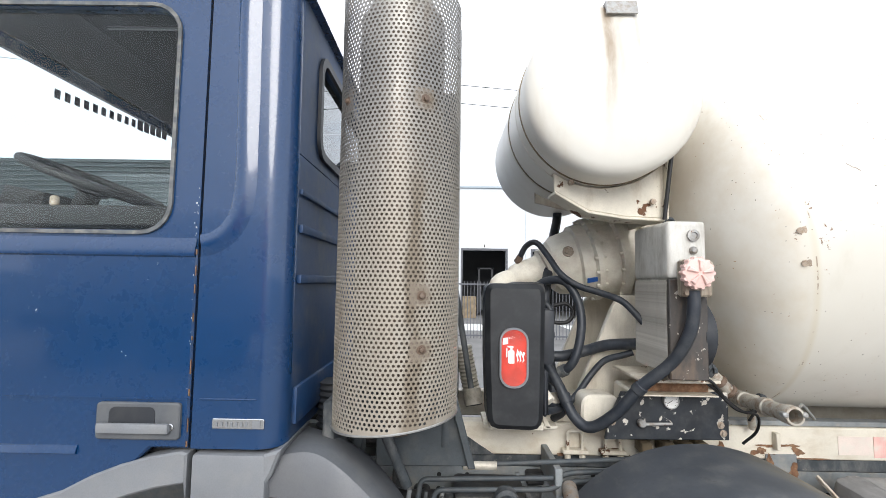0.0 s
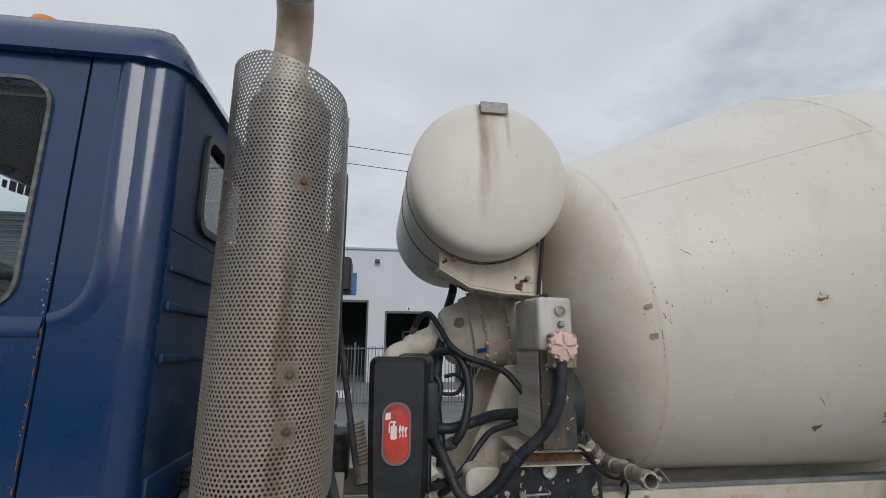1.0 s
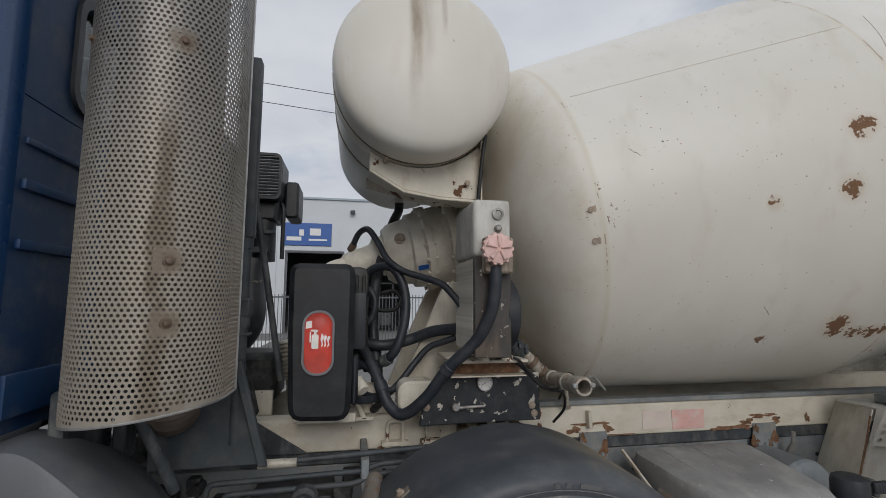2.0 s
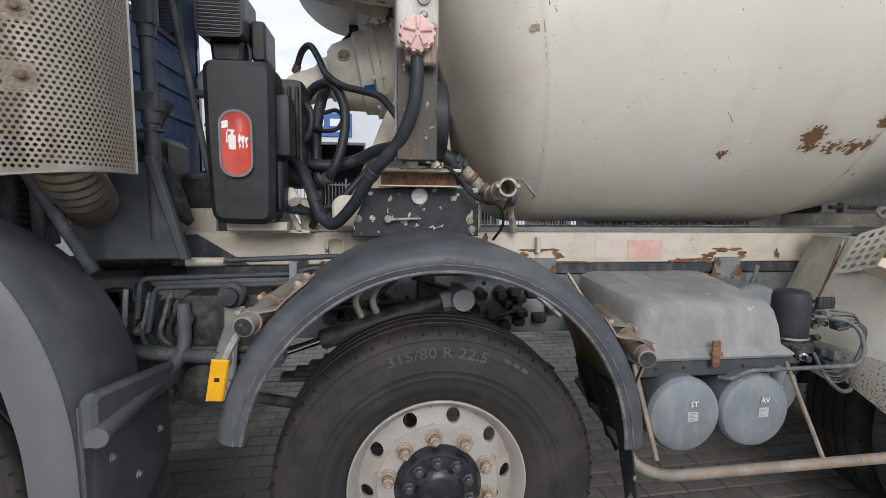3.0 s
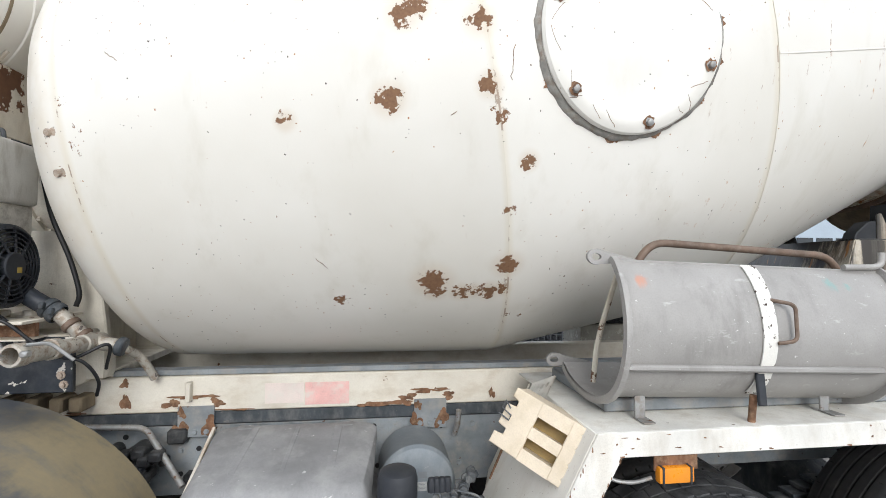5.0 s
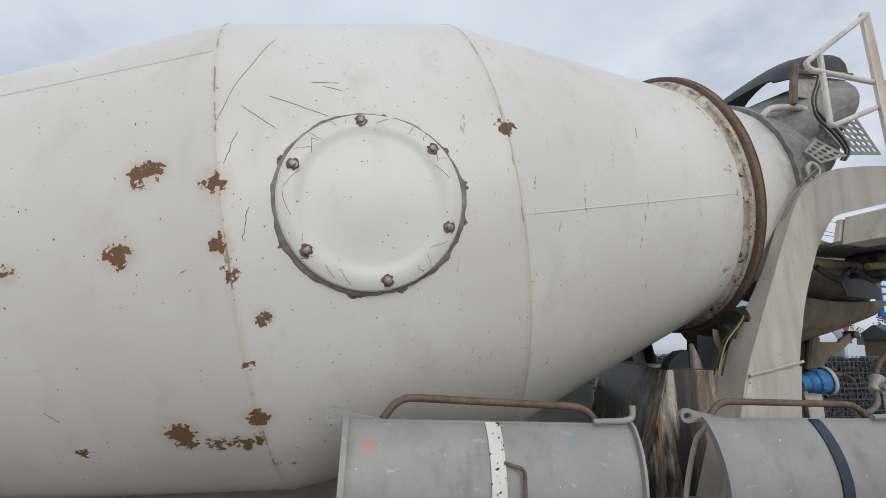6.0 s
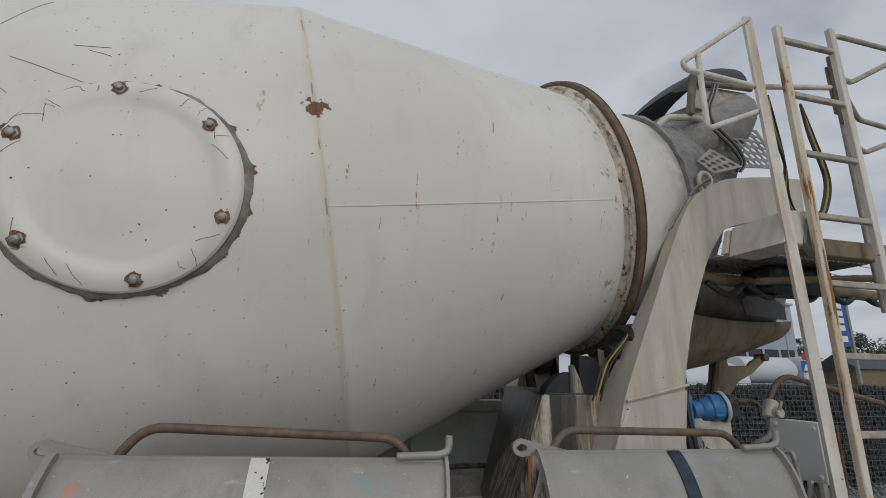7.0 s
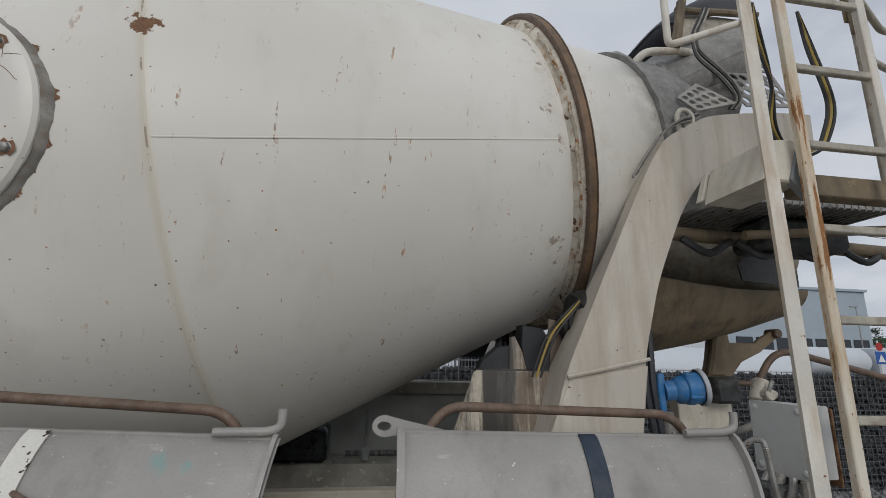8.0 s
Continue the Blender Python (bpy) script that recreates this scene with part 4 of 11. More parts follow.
# rounded rear corner
rows = [[(q, CAB_Y, 1.455), (q, CAB_Y, 1.75), (q, CAB_Y, 2.4), (q, CAB_Y, 2.98)] for q in (-0.795, -0.74, -0.66)]
for i in range(9):
    a = radians(90 * i / 8)
    px, py = -0.601 + 0.08 * math.sin(a), CAB_Y + 0.08 * (1 - math.cos(a))
    rows.append([(px, py, 1.455), (px, py, 1.75), (px, py, 2.4), (px - 0.006, py + 0.003, 2.98)])
sheet(b, rows, -0.02)
cab = part("cab_body", b, "blue", truck, "dark blue glossy cab body")
b = fresh()
door_poly = [(-1.95, 0.95), (-1.6, 0.95), (-1.4, 1.07), (-1.2, 1.255), (-1.0, 1.375), (-0.92, 1.455), (-0.806, 1.455), (-0.806, 2.075), (-1.95, 2.075)]
prism(b, door_poly, "y", CAB_Y, CAB_Y + 0.045, 0.006)
frame_face(b, ring_outline(-1.95, 2.075, -0.806, 2.955), WIN, "y", CAB_Y + 0.004, CAB_Y + 0.045)
door = part("door", b, "blue", truck, "blue cab door with chipped edge")
# pressed lines on the door and the corner panel
for poly in ([(CAB_Y + 0.002, 2.098), (CAB_Y - 0.010, 2.050), (CAB_Y - 0.008, 2.042), (CAB_Y + 0.002, 2.036)],
             [(CAB_Y + 0.004, 1.598), (CAB_Y - 0.003, 1.600), (CAB_Y - 0.003, 1.604), (CAB_Y + 0.004, 1.606)]):
    b = fresh()
    prism(b, poly, "x", -1.95, -0.81, 0.0)
    part("pressed_line", b, "blue", door)
b = fresh()
prism(b, [(CAB_Y + 0.004, 1.430), (CAB_Y - 0.010, 1.437), (CAB_Y - 0.004, 1.458), (CAB_Y + 0.004, 1.462)], "x", -1.95, -1.14, 0.0)
part("pressed_line", b, "blue", door)
# the corner panel stands proud of the door, its raised edge sweeping down and forward to the door joint
EDGE = curve_points([(-0.702, 0, 2.96), (-0.698, 0, 2.70), (-0.692, 0, 2.45), (-0.690, 0, 2.28), (-0.700, 0, 2.195), (-0.722, 0, 2.145), (-0.760, 0, 2.112), (-0.797, 0, 2.100)], 5)
b = fresh()
rows = []
for i, p in enumerate(EDGE):
    d = (EDGE[min(i + 1, len(EDGE) - 1)] - EDGE[max(i - 1, 0)]).normalized()
    n = Vector((-d.z, 0, d.x))
    n = n if n.x + n.z * 0.6 > 0 else -n
    n = Vector((abs(n.x), 0, -abs(n.z)))
    rows.append([(p.x - n.x * 0.010, CAB_Y + 0.001, p.z - n.z * 0.010), (p.x, CAB_Y - 0.007, p.z), (p.x + n.x * 0.014, CAB_Y - 0.010, p.z + n.z * 0.014), (p.x + n.x * 0.035, CAB_Y - 0.008, p.z + n.z * 0.035), (p.x + n.x * 0.065, CAB_Y + 0.001, p.z + n.z * 0.065)])
sheet(b, rows)
part("pressed_line", b, "blue", cab)
b = fresh()
box2(b, (-0.775, CAB_Y - 0.003, 1.600), (-0.60, CAB_Y + 0.01, 1.606), 0.002)
part("pressed_line", b, "blue", cab)
# door window: seal and pane
b = fresh()
frame_face(b, rounded(-1.815, 2.108, -0.892, 2.867, 0.098), rounded(-1.804, 2.120, -0.904, 2.855, 0.087), "y", CAB_Y - 0.005, CAB_Y + 0.02)
part("window_seal", b, "line", door, "dusty grey window seal")
b = fresh()
prism(b, WIN, "y", CAB_Y + 0.022, CAB_Y + 0.027, 0)
pane = part("window_pane", b, "glass", door, "clear side window", smooth=0)
pane.visible_shadow = False
b = fresh()
box2(b, (-1.79, CAB_Y + 0.035, 2.13), (-0.92, CAB_Y + 0.16, 2.205), 0.012)
part("window_ledge", b, "dash", door)
b = fresh()
rod(b, (-1.31, CAB_Y + 0.05, 2.20), (-1.31, CAB_Y + 0.05, 2.235), 0.013, seg=14, bev=0.006)
part("lock_knob", b, "nut", door, "small tan knob")
# handle in its dark tray
b = fresh()
prism(b, rounded(-1.082, 1.482, -0.826, 1.592, 0.012), "y", CAB_Y - 0.014, CAB_Y + 0.004, 0.004)
handle = part("handle_tray", b, "fender_grey", door, "grey plastic handle tray")
b = fresh()
prism(b, rounded(-1.04, 1.502, -0.90, 1.58, 0.02), "y", CAB_Y - 0.016, CAB_Y - 0.011, 0.0)
part("recess", b, "plastic", handle)
b = fresh()
box2(b, (-1.068, CAB_Y - 0.034, 1.505), (-0.85, CAB_Y - 0.018, 1.535), 0.007, 2)
part("grip", b, "cab_grey", handle)
b = fresh()
rod(b, (-0.852, CAB_Y - 0.020, 1.522), (-0.852, CAB_Y - 0.008, 1.522), 0.011, seg=16, bev=0.002)
part("lock", b, "chrome", handle, "round chrome lock")
# engine badge, drawn as a plain plate
b = fresh()
prism(b, rounded(-0.731, 1.516, -0.572, 1.547, 0.004), "y", CAB_Y - 0.006, CAB_Y, 0.002)
badge = part("badge", b, "chrome", cab, "narrow chrome badge")
b = fresh()
for i in range(7):
    box(b, (-0.716 + i * 0.015, CAB_Y - 0.007, 1.531), (0.006, 0.003, 0.013), 0.0)
box(b, (-0.595, CAB_Y - 0.007, 1.531), (0.024, 0.003, 0.022), 0.0)
part("bars", b, "cab_grey", badge)
# paint chips along the door's edge
b = fresh()
rg = random.Random(3)
for i in range(22):
    z = rg.choice([rg.uniform(1.47, 2.06), rg.uniform(2.1, 2.3)])
    s = rg.uniform(0.0006, 0.0018)
    box(b, (-0.808 - abs(rg.gauss(0, 0.006)), CAB_Y - 0.0006, z), (s, 0.0015, s * rg.uniform(0.8, 4)), 0)
for i in range(6):
    s = rg.uniform(0.001, 0.0025)
    box(b, (rg.uniform(-1.35, -0.83), CAB_Y - 0.0006, rg.uniform(1.62, 2.03)), (s, 0.0015, s * rg.uniform(0.8, 4)), 0, Matrix.Rotation(rg.uniform(-1, 1), 4, "Y"))
tagged(part("chipped_paint", b, "white", door, smooth=0), kind="stuff")
z = 1.46
while z < 2.05:
    h = rg.uniform(0.008, 0.05)
    b = fresh()
    box2(b, (-0.8078 - rg.uniform(0.0008, 0.003), CAB_Y - 0.001, z), (-0.8065, CAB_Y + 0.003, z + h), 0)
    part("edge_rust", b, "rust", door, smooth=0)
    z += h + rg.uniform(0.01, 0.07)
# black strip behind the door joint, the gap's shade put into its colour
b = fresh()
box2(b, (-0.81, CAB_Y + 0.02, 1.45), (-0.775, CAB_Y + 0.05, 2.97), 0)
part("door_gap", b, "black", cab, smooth=0)
# roof with rounded shoulders
b = fresh()
rows = []
for xx, rise in ((-1.99, 0.0), (-1.985, 0.085), (-1.8, 0.11), (-1.4, 0.14), (-0.8, 0.14), (-0.68, 0.125), (-0.63, 0.11), (-0.595, 0.088), (-0.567, 0.058), (-0.547, 0.025), (-0.533, -0.005), (-0.525, -0.03)):
    row = []
    turn = max(0.0, (xx + 0.645) / 0.12)
    inset = 0.12 * (1 - math.sqrt(max(0.0, 1 - turn * turn)))
    for yy, dz in ((1.425, -0.03), (1.43, 0.03), (1.47, 0.09), (1.56, 0.13), (1.9, 0.16), (2.65, 0.18), (3.4, 0.16), (3.74, 0.13), (3.83, 0.09), (3.87, 0.03), (3.875, -0.03)):
        row.append((xx, yy + inset * max(0.0, min(1.0, (1.9 - yy) / 0.4)) - inset * max(0.0, min(1.0, (yy - 3.4) / 0.4)), 2.98 + min(dz, rise) if dz > 0 else 2.98 + dz))
    rows.append(row)
sheet(b, rows, -0.03)
part("roof", b, "blue", truck, "rounded blue cab roof")
b = fresh()
tube(b, bent([(-1.95, CAB_Y - 0.006, 2.972), (-0.61, CAB_Y - 0.006, 2.975), (-0.53, CAB_Y + 0.07, 2.975), (-0.52, 2.2, 2.99)], 0.05), 0.012, 8)
part("drip_rail", b, "plastic", cab)
# orange beacon on the roof
b = fresh()
spin(b, (-1.16, 1.72, 3.115), (-1.16, 1.72, 3.3), [(0, 0.075), (0.03, 0.075), (0.1, 0.068), (0.15, 0.05), (0.17, 0.0)], 24)
part("beacon", b, "orange", truck, "orange roof beacon")
# rear wall with its window
b = fresh()
hole = rounded(1.725, 2.455, 3.57, 2.84, 0.07)
RW = [(3.785, 2.97)] * 6 + [(1.512, 2.97)] * 6 + [(1.512, 2.40)] * 6 + [(3.785, 2.40)] * 6
frame_face(b, RW, hole, "x", -0.56, -0.525)
box2(b, (-0.56, 1.512, 1.45), (-0.525, 3.785, 2.398), 0.003)
rear_wall = part("rear_wall", b, "blue_dull", truck, "blue cab rear wall with pressed ribs")
for z, h, d in ((2.13, 0.03, 0.016), (2.26, 0.02, 0.012), (1.96, 0.03, 0.016), (1.50, 0.12, 0.016)):
    b = fresh()
    box2(b, (-0.526, 1.535, z), (-0.525 + d, 3.77, z + h), 0.006, 2)
    part("pressed_rib", b, "blue_dull", rear_wall)
b = fresh()
frame_face(b, rounded(1.71, 2.44, 3.585, 2.855, 0.08), rounded(1.74, 2.47, 3.555, 2.825, 0.06), "x", -0.524, -0.510)
seal = part("rear_window", b, "plastic", truck)
b = fresh()
prism(b, hole, "x", -0.545, -0.54, 0)
part("pane", b, "glass", seal, smooth=0).visible_shadow = False
# far side and front of the cab
b = fresh()
frame_face(b, ring_outline(-1.97, 2.05, -0.525, 2.98), WIN, "y", CAB_FAR - 0.045, CAB_FAR)
box2(b, (-1.97, CAB_FAR - 0.045, 1.42), (-0.525, CAB_FAR, 2.05), 0)
part("far_side", b, "blue", truck)
b = fresh()
SCREEN = rounded(1.52, 2.22, 3.78, 3.03, 0.08)
outer = [(3.87, 3.10)] * 6 + [(1.43, 3.10)] * 6 + [(1.43, 1.9)] * 6 + [(3.87, 1.9)] * 6
frame_face(b, outer, SCREEN, "x", -1.98, -1.94)
box2(b, (-1.98, 1.43, 1.1), (-1.94, 3.87, 1.9), 0)
part("front", b, "blue", truck)
b = fresh()
prism(b, SCREEN, "x", -1.965, -1.96, 0)
ws = part("windscreen", b, "glass", truck, "clear windscreen with a lettered strip", smooth=0)
ws.visible_shadow = False
for i in range(15):
    y = 2.20 + i * 0.0615
    bold = i > 9
    b = fresh()
    box(b, (-1.9565, y, 2.868 + 0.085 * (y - 2.2)), (0.002, 0.05 if bold else 0.034, 0.062 if bold else 0.046), 0)
    part("bar", b, "fence", ws, smooth=0)
# inside: lining, dashboard, wheel, seat
b = fresh()
prism(b, [(1.48, 2.960), (1.62, 3.045), (3.68, 3.045), (3.82, 2.960), (3.82, 2.972), (3.66, 3.06), (1.64, 3.06), (1.48, 2.972)], "x", -1.84, -0.60, 0)
lin = part("roof_lining", b, "dark_lining", truck, smooth=0)
b = fresh()
prism(b, [(-1.938, 3.02), (-1.70, 2.995), (-1.55, 3.044), (-1.938, 3.044)], "y", 1.60, 3.70, 0.004)
part("header_panel", b, "dark_lining", lin)
b = fresh()
for y in (1.9, 2.6, 3.3):
    box2(b, (-1.5, y - 0.01, 3.037), (-0.62, y + 0.01, 3.046), 0.002)
part("lining_seam", b, "cab_grey", lin)
b = fresh()
box2(b, (-1.94, 1.48, 1.42), (-0.565, 3.82, 1.48), 0)
part("cab_floor", b, "dash", truck, smooth=0)
b = fresh()
prism(b, [(-1.94, 1.48), (-1.7, 1.48), (-1.58, 1.95), (-1.60, 2.17), (-1.70, 2.26), (-1.94, 2.24)], "y", 1.48, 3.82, 0.03)
dashb = part("dashboard", b, "dash", truck, "dark plastic dashboard")
b = fresh()
prism(b, [(-1.80, 2.22), (-1.63, 2.19), (-1.61, 2.30), (-1.77, 2.33)], "y", 1.75, 2.2, 0.03)
part("instrument_hood", b, "dash", dashb)
wheel_c = Vector((-1.545, 1.95, 2.375))
tiltm = Matrix.Translation(wheel_c) @ Matrix.Rotation(radians(21), 4, "Y")
b = fresh()
circle = [tiltm @ Vector((0.255 * math.cos(a), 0.255 * math.sin(a), 0)) for a in [2 * math.pi * i / 40 for i in range(41)]]
tube(b, circle, 0.017, 10)
for a in (0.3, 2.8, 4.7):
    rod(b, tiltm @ Vector((0, 0, -0.03)), tiltm @ Vector((0.23 * math.cos(a), 0.23 * math.sin(a), 0)), 0.014, seg=8)
rod(b, tiltm @ Vector((0, 0, 0.0)), tiltm @ Vector((0, 0, -0.05)), 0.07, seg=20, bev=0.01)
rod(b, tiltm @ Vector((0, 0, -0.05)), (-1.72, 1.95, 2.0), 0.045, seg=10)
part("steering_wheel", b, "dash", truck, "black steering wheel")
for y in (1.95, 3.3):
    b = fresh()
    box2(b, (-1.15, y - 0.24, 1.5), (-0.68, y + 0.24, 1.95), 0.06, 2)
    seat = part("seat", b, "dash", truck)
    b = fresh()
    box(b, (-0.74, y, 2.02), (0.12, 0.44, 0.40), 0.05, Matrix.Rotation(radians(10), 4, "Y"), 2)
    part("backrest", b, "dash", seat)
b = fresh()
prism(b, rounded(3.42, 2.52, 3.62, 2.80, 0.05), "x", -1.93, -1.87, 0.01)
part("mirror", b, "cab_grey", truck)
# grey lower trim of the cab and the wheel arch above the front axle
b = fresh()
box2(b, (-0.785, CAB_Y - 0.012, 1.30), (-0.56, CAB_Y + 0.06, 1.442), 0.012, 2)
prism(b, [(-0.57, 1.442), (-0.515, 1.46), (-0.545, 1.38), (-0.60, 1.30)], "y", CAB_Y - 0.01, CAB_Y + 0.3, 0.008)
part("corner_trim", b, "cab_grey", truck, "grey plastic trim under the cab corner")
b = fresh()
arch_o, arch_i = [], []
AX1 = -0.71
for i in range(13):
    a = radians(30 + 70 * i / 12)
    arch_o.append((AX1 - 0.0 + 0.93 * math.cos(a + 0.35), 0.50 + 0.955 * math.sin(a + 0.35)))
    arch_i.append((AX1 - 0.0 + 0.84 * math.cos(a + 0.35), 0.50 + 0.86 * math.sin(a + 0.35)))
arch_o = [p for p in arch_o if p[0] < -0.80]
arch_i = [p for p in arch_i if p[0] < -0.80]
prism(b, [(-0.80, 1.30), (-0.80, 1.442)] + arch_o + [(-1.9, 1.1), (-1.9, 0.95)] + list(reversed(arch_i)), "y", CAB_Y - 0.012, CAB_Y + 0.05, 0.006)
part("arch_trim", b, "cab_grey", truck, "grey plastic wheel arch trim")

# exhaust: perforated guard round a muffler stack
GX, GY, GR = -0.197, 1.645, 0.215
U0, U1 = -1.72, 2.06
CELL, HOLE = 0.0160, 0.0049


def guard_point(u, z):
    """u: angle round the guard from its outer side, radians, to the rear positive; the inner edge runs on straight."""
    if u > math.pi / 2:
        return Vector((GX + GR, GY + GR * (u - math.pi / 2), z))
    return Vector((GX + GR * math.sin(u), GY - GR * math.cos(u), z))


def guard_span(u):
    s = math.sin(min(u, math.pi / 2))
    return 1.505 + 0.025 * s, 3.03 - 0.063 * s


b = fresh()
du = CELL / GR
cache = {}


def gv(u, z, deep=0.0):
    u = min(max(u, U0), U1)
    lo, hi = guard_span(u)
    z = min(max(z, lo), hi)
    key = (round(u, 4), round(z, 5), deep)
    if key not in cache:
        p = guard_point(u, z)
        if deep:
            c = Vector((GX, GY, z))
            p = p + (c - p).normalized() * deep
        cache[key] = b.verts.new(p)
    return cache[key]


for r in range(int(1.56 / (CELL * 0.866)) + 1):
    z = 1.49 + r * CELL * 0.866
    for c in range(int((U1 - U0) / du) + 1):
        u = U0 + (c + (0.5 if r % 2 else 0)) * du
        lo, hi = guard_span(u)
        if z < lo - CELL * 0.5 or z > hi + CELL * 0.5 or u > U1 + du * 0.3:
            continue
        whole = lo + 0.012 < z < hi - 0.010 and U0 + du * 0.4 < u < U1 - du * 0.4
        outer, inner, deep = [], [], []
        for k in range(12):
            a = radians(30 * k)
            m = (1.0 if k % 2 == 0 else 0.866) * CELL / 1.732
            outer.append(gv(u + m * math.sin(a) * du / CELL, z + m * math.cos(a)))
            if whole:
                inner.append(gv(u + HOLE * math.sin(a) * du / CELL, z + HOLE * math.cos(a)))
                deep.append(gv(u + HOLE * math.sin(a) * du / CELL, z + HOLE * math.cos(a), 0.0022))
        if not whole:
            ring = []
            for v in outer:
                if v not in ring:
                    ring.append(v)
            if len(ring) > 2:
                try:
                    b.faces.new(ring)
                except ValueError:
                    pass
            continue
        for k in range(12):
            j = (k + 1) % 12
            b.faces.new((outer[k], outer[j], inner[j], inner[k]))
            b.faces.new((inner[k], inner[j], deep[j], deep[k]))
k = Nodes("perforated_stainless")
n1, n2 = k.noise(3.0, 5.0), k.noise(14.0, 6.0, 0.65, (1, 1, 0.3))
n3 = k.noise(5.0, 6.0, 0.6, (1.6, 1.6, 0.5), 4.0)
col = k.mix(k.ramp(n1, 0.3, 0.7), (0.20, 0.193, 0.183), (0.31, 0.296, 0.272))
sx = k.t.nodes.new("ShaderNodeSeparateXYZ")
k.t.links.new(k.co, sx.inputs[0])
# paler, warmer lower part: the ground's reflection put into the colour
low = k.ramp(k.math("ADD", sx.outputs["Z"], k.math("MULTIPLY", k.math("SUBTRACT", n1, 0.5), 0.9)), 2.6, 1.9)
col = k.mix(k.math("MULTIPLY", low, 0.65), col, (0.42, 0.37, 0.295))
# brown run below the upper bolt and round the lower ones
wob = k.math("MULTIPLY", k.math("SUBTRACT", k.noise(9.0, 4.0, 0.6, (1, 1, 0.6), 2.0), 0.5), 0.09)
line = k.math("ABSOLUTE", k.math("ADD", k.math("ADD", sx.outputs["X"], 0.128), wob))
run = k.ramp(k.math("ADD", line, k.math("MULTIPLY", n2, 0.05)), 0.062, 0.03)
run = k.math("MULTIPLY", run, k.math("MULTIPLY", k.ramp(sx.outputs["Z"], 2.42, 2.2), k.ramp(sx.outputs["Y"], 1.6, 1.5)))
f1 = k.math("MAXIMUM", k.math("MULTIPLY", run, 0.8), k.math("MULTIPLY", k.ramp(n3, 0.56, 0.70), 0.55))
for q in ((-0.098, 1.454, 2.566), (-0.102, 1.452, 1.928), (-0.098, 1.453, 1.759)):
    near = k.ramp(k.math("ADD", k.vec("DISTANCE", k.co, q), k.math("MULTIPLY", n2, 0.06)), 0.085, 0.045)
    f1 = k.math("MAXIMUM", f1, k.math("MULTIPLY", near, 0.85))
col = k.mix(f1, col, (0.17, 0.135, 0.095))
f2 = k.math("MULTIPLY", k.ramp(n2, 0.52, 0.75), 0.4)
col = k.mix(f2, col, (0.42, 0.40, 0.37))
k.bump(k.noise(60, 3), 0.1)
M["perforated"] = k.done(col, k.lerp(f1, k.lerp(low, 0.5, 0.56), 0.75), k.lerp(f1, k.lerp(low, 0.7, 0.45), 0.1))
guard = part("muffler_guard", b, "perforated", truck, "perforated stainless muffler guard with brown stains")
# hemmed edges
b = fresh()
us = [U0 + (U1 - U0) * i / 40 for i in range(41)]
tube(b, [guard_point(u, guard_span(u)[0] - 0.002) for u in us], 0.004, 6)
part("hem", b, "steel", guard)
b = fresh()
tube(b, [guard_point(U1, z) for z in (1.53, 2.0, 2.5, 2.967)], 0.006, 6)
part("hem", b, "steel", guard)
for u, z in ((0.475, 2.566), (0.46, 1.928), (0.475, 1.759), (-0.90, 2.577)):
    p = guard_point(u, z)
    n = (p - Vector((GX, GY, z))).normalized()
    b = fresh()
    spin(b, p - n * 0.002, p + n * 0.01, [(0, 0.017), (0.002, 0.016), (0.0025, 0.009), (0.010, 0.0085), (0.0115, 0.006), (0.0115, 0)], 12)
    part("bolt", b, "brownpipe", guard)
    b = fresh()
    sheet(b, [[Vector((GX, GY, 0)) + (guard_point(u + du_ - 0.02, z) - Vector((GX, GY, z))) * 0.986 + Vector((0, 0, z + dz)) for dz in (-0.036, 0.0, 0.036)] for du_ in (-0.16, -0.08, 0.0, 0.08, 0.16)], 0.002)
    part("clamp_plate", b, "muffler", guard, "brown stained plate behind the holes")
b = fresh()
spin(b, (GX, GY + 0.01, 1.62), (GX, GY + 0.01, 3.0), [(0, 0.0), (0, 0.13), (0.04, 0.155), (1.30, 0.155), (1.37, 0.12), (1.40, 0.075), (1.43, 0.07)], 32)
part("muffler", b, "muffler", truck, "brown heat-stained muffler body")
b = fresh()
pipe = curve_points([(-0.215, 1.645, 3.02), (-0.213, 1.645, 3.12), (-0.203, 1.625, 3.21), (-0.193, 1.57, 3.285), (-0.185, 1.50, 3.33)], 6)
tube(b, pipe, 0.07, 24)
spin(b, (-0.215, 1.645, 3.0), (-0.215, 1.645, 3.1), [(0, 0.1), (0.02, 0.1), (0.05, 0.08), (0.06, 0.072)], 24)
pipe_ob = part("tail_pipe", b, "tail_pipe", truck, "brown curved tail pipe")
# dark disc caps the pipe, the shade of its hollow put into the colour
b = fresh()
d = (pipe[-1] - pipe[-2]).normalized()
spin(b, pipe[-1] - d * 0.001, pipe[-1] + d * 0.02, [(0.003, 0.0), (0.003, 0.062), (0.0, 0.0715)], 24)
part("pipe_mouth", b, "grime", pipe_ob, "dark pipe mouth")
# flexible pipe under the muffler
b = fresh()
line = curve_points([(GX + 0.02, GY + 0.05, 1.66), (GX + 0.02, GY + 0.08, 1.56), (GX + 0.0, GY + 0.18, 1.47), (GX - 0.05, GY + 0.34, 1.42)], 10)
tube(b, line, 0.085, 20, 0.008)
part("exhaust_bellows", b, "muffler", truck, "dusty ribbed exhaust bellows")

# air intake behind the cab: grille head, mast, duct
INTAKE = Matrix.Translation((-0.3289, -0.0632, -0.9448)) @ Matrix.Scale(1.58, 4)
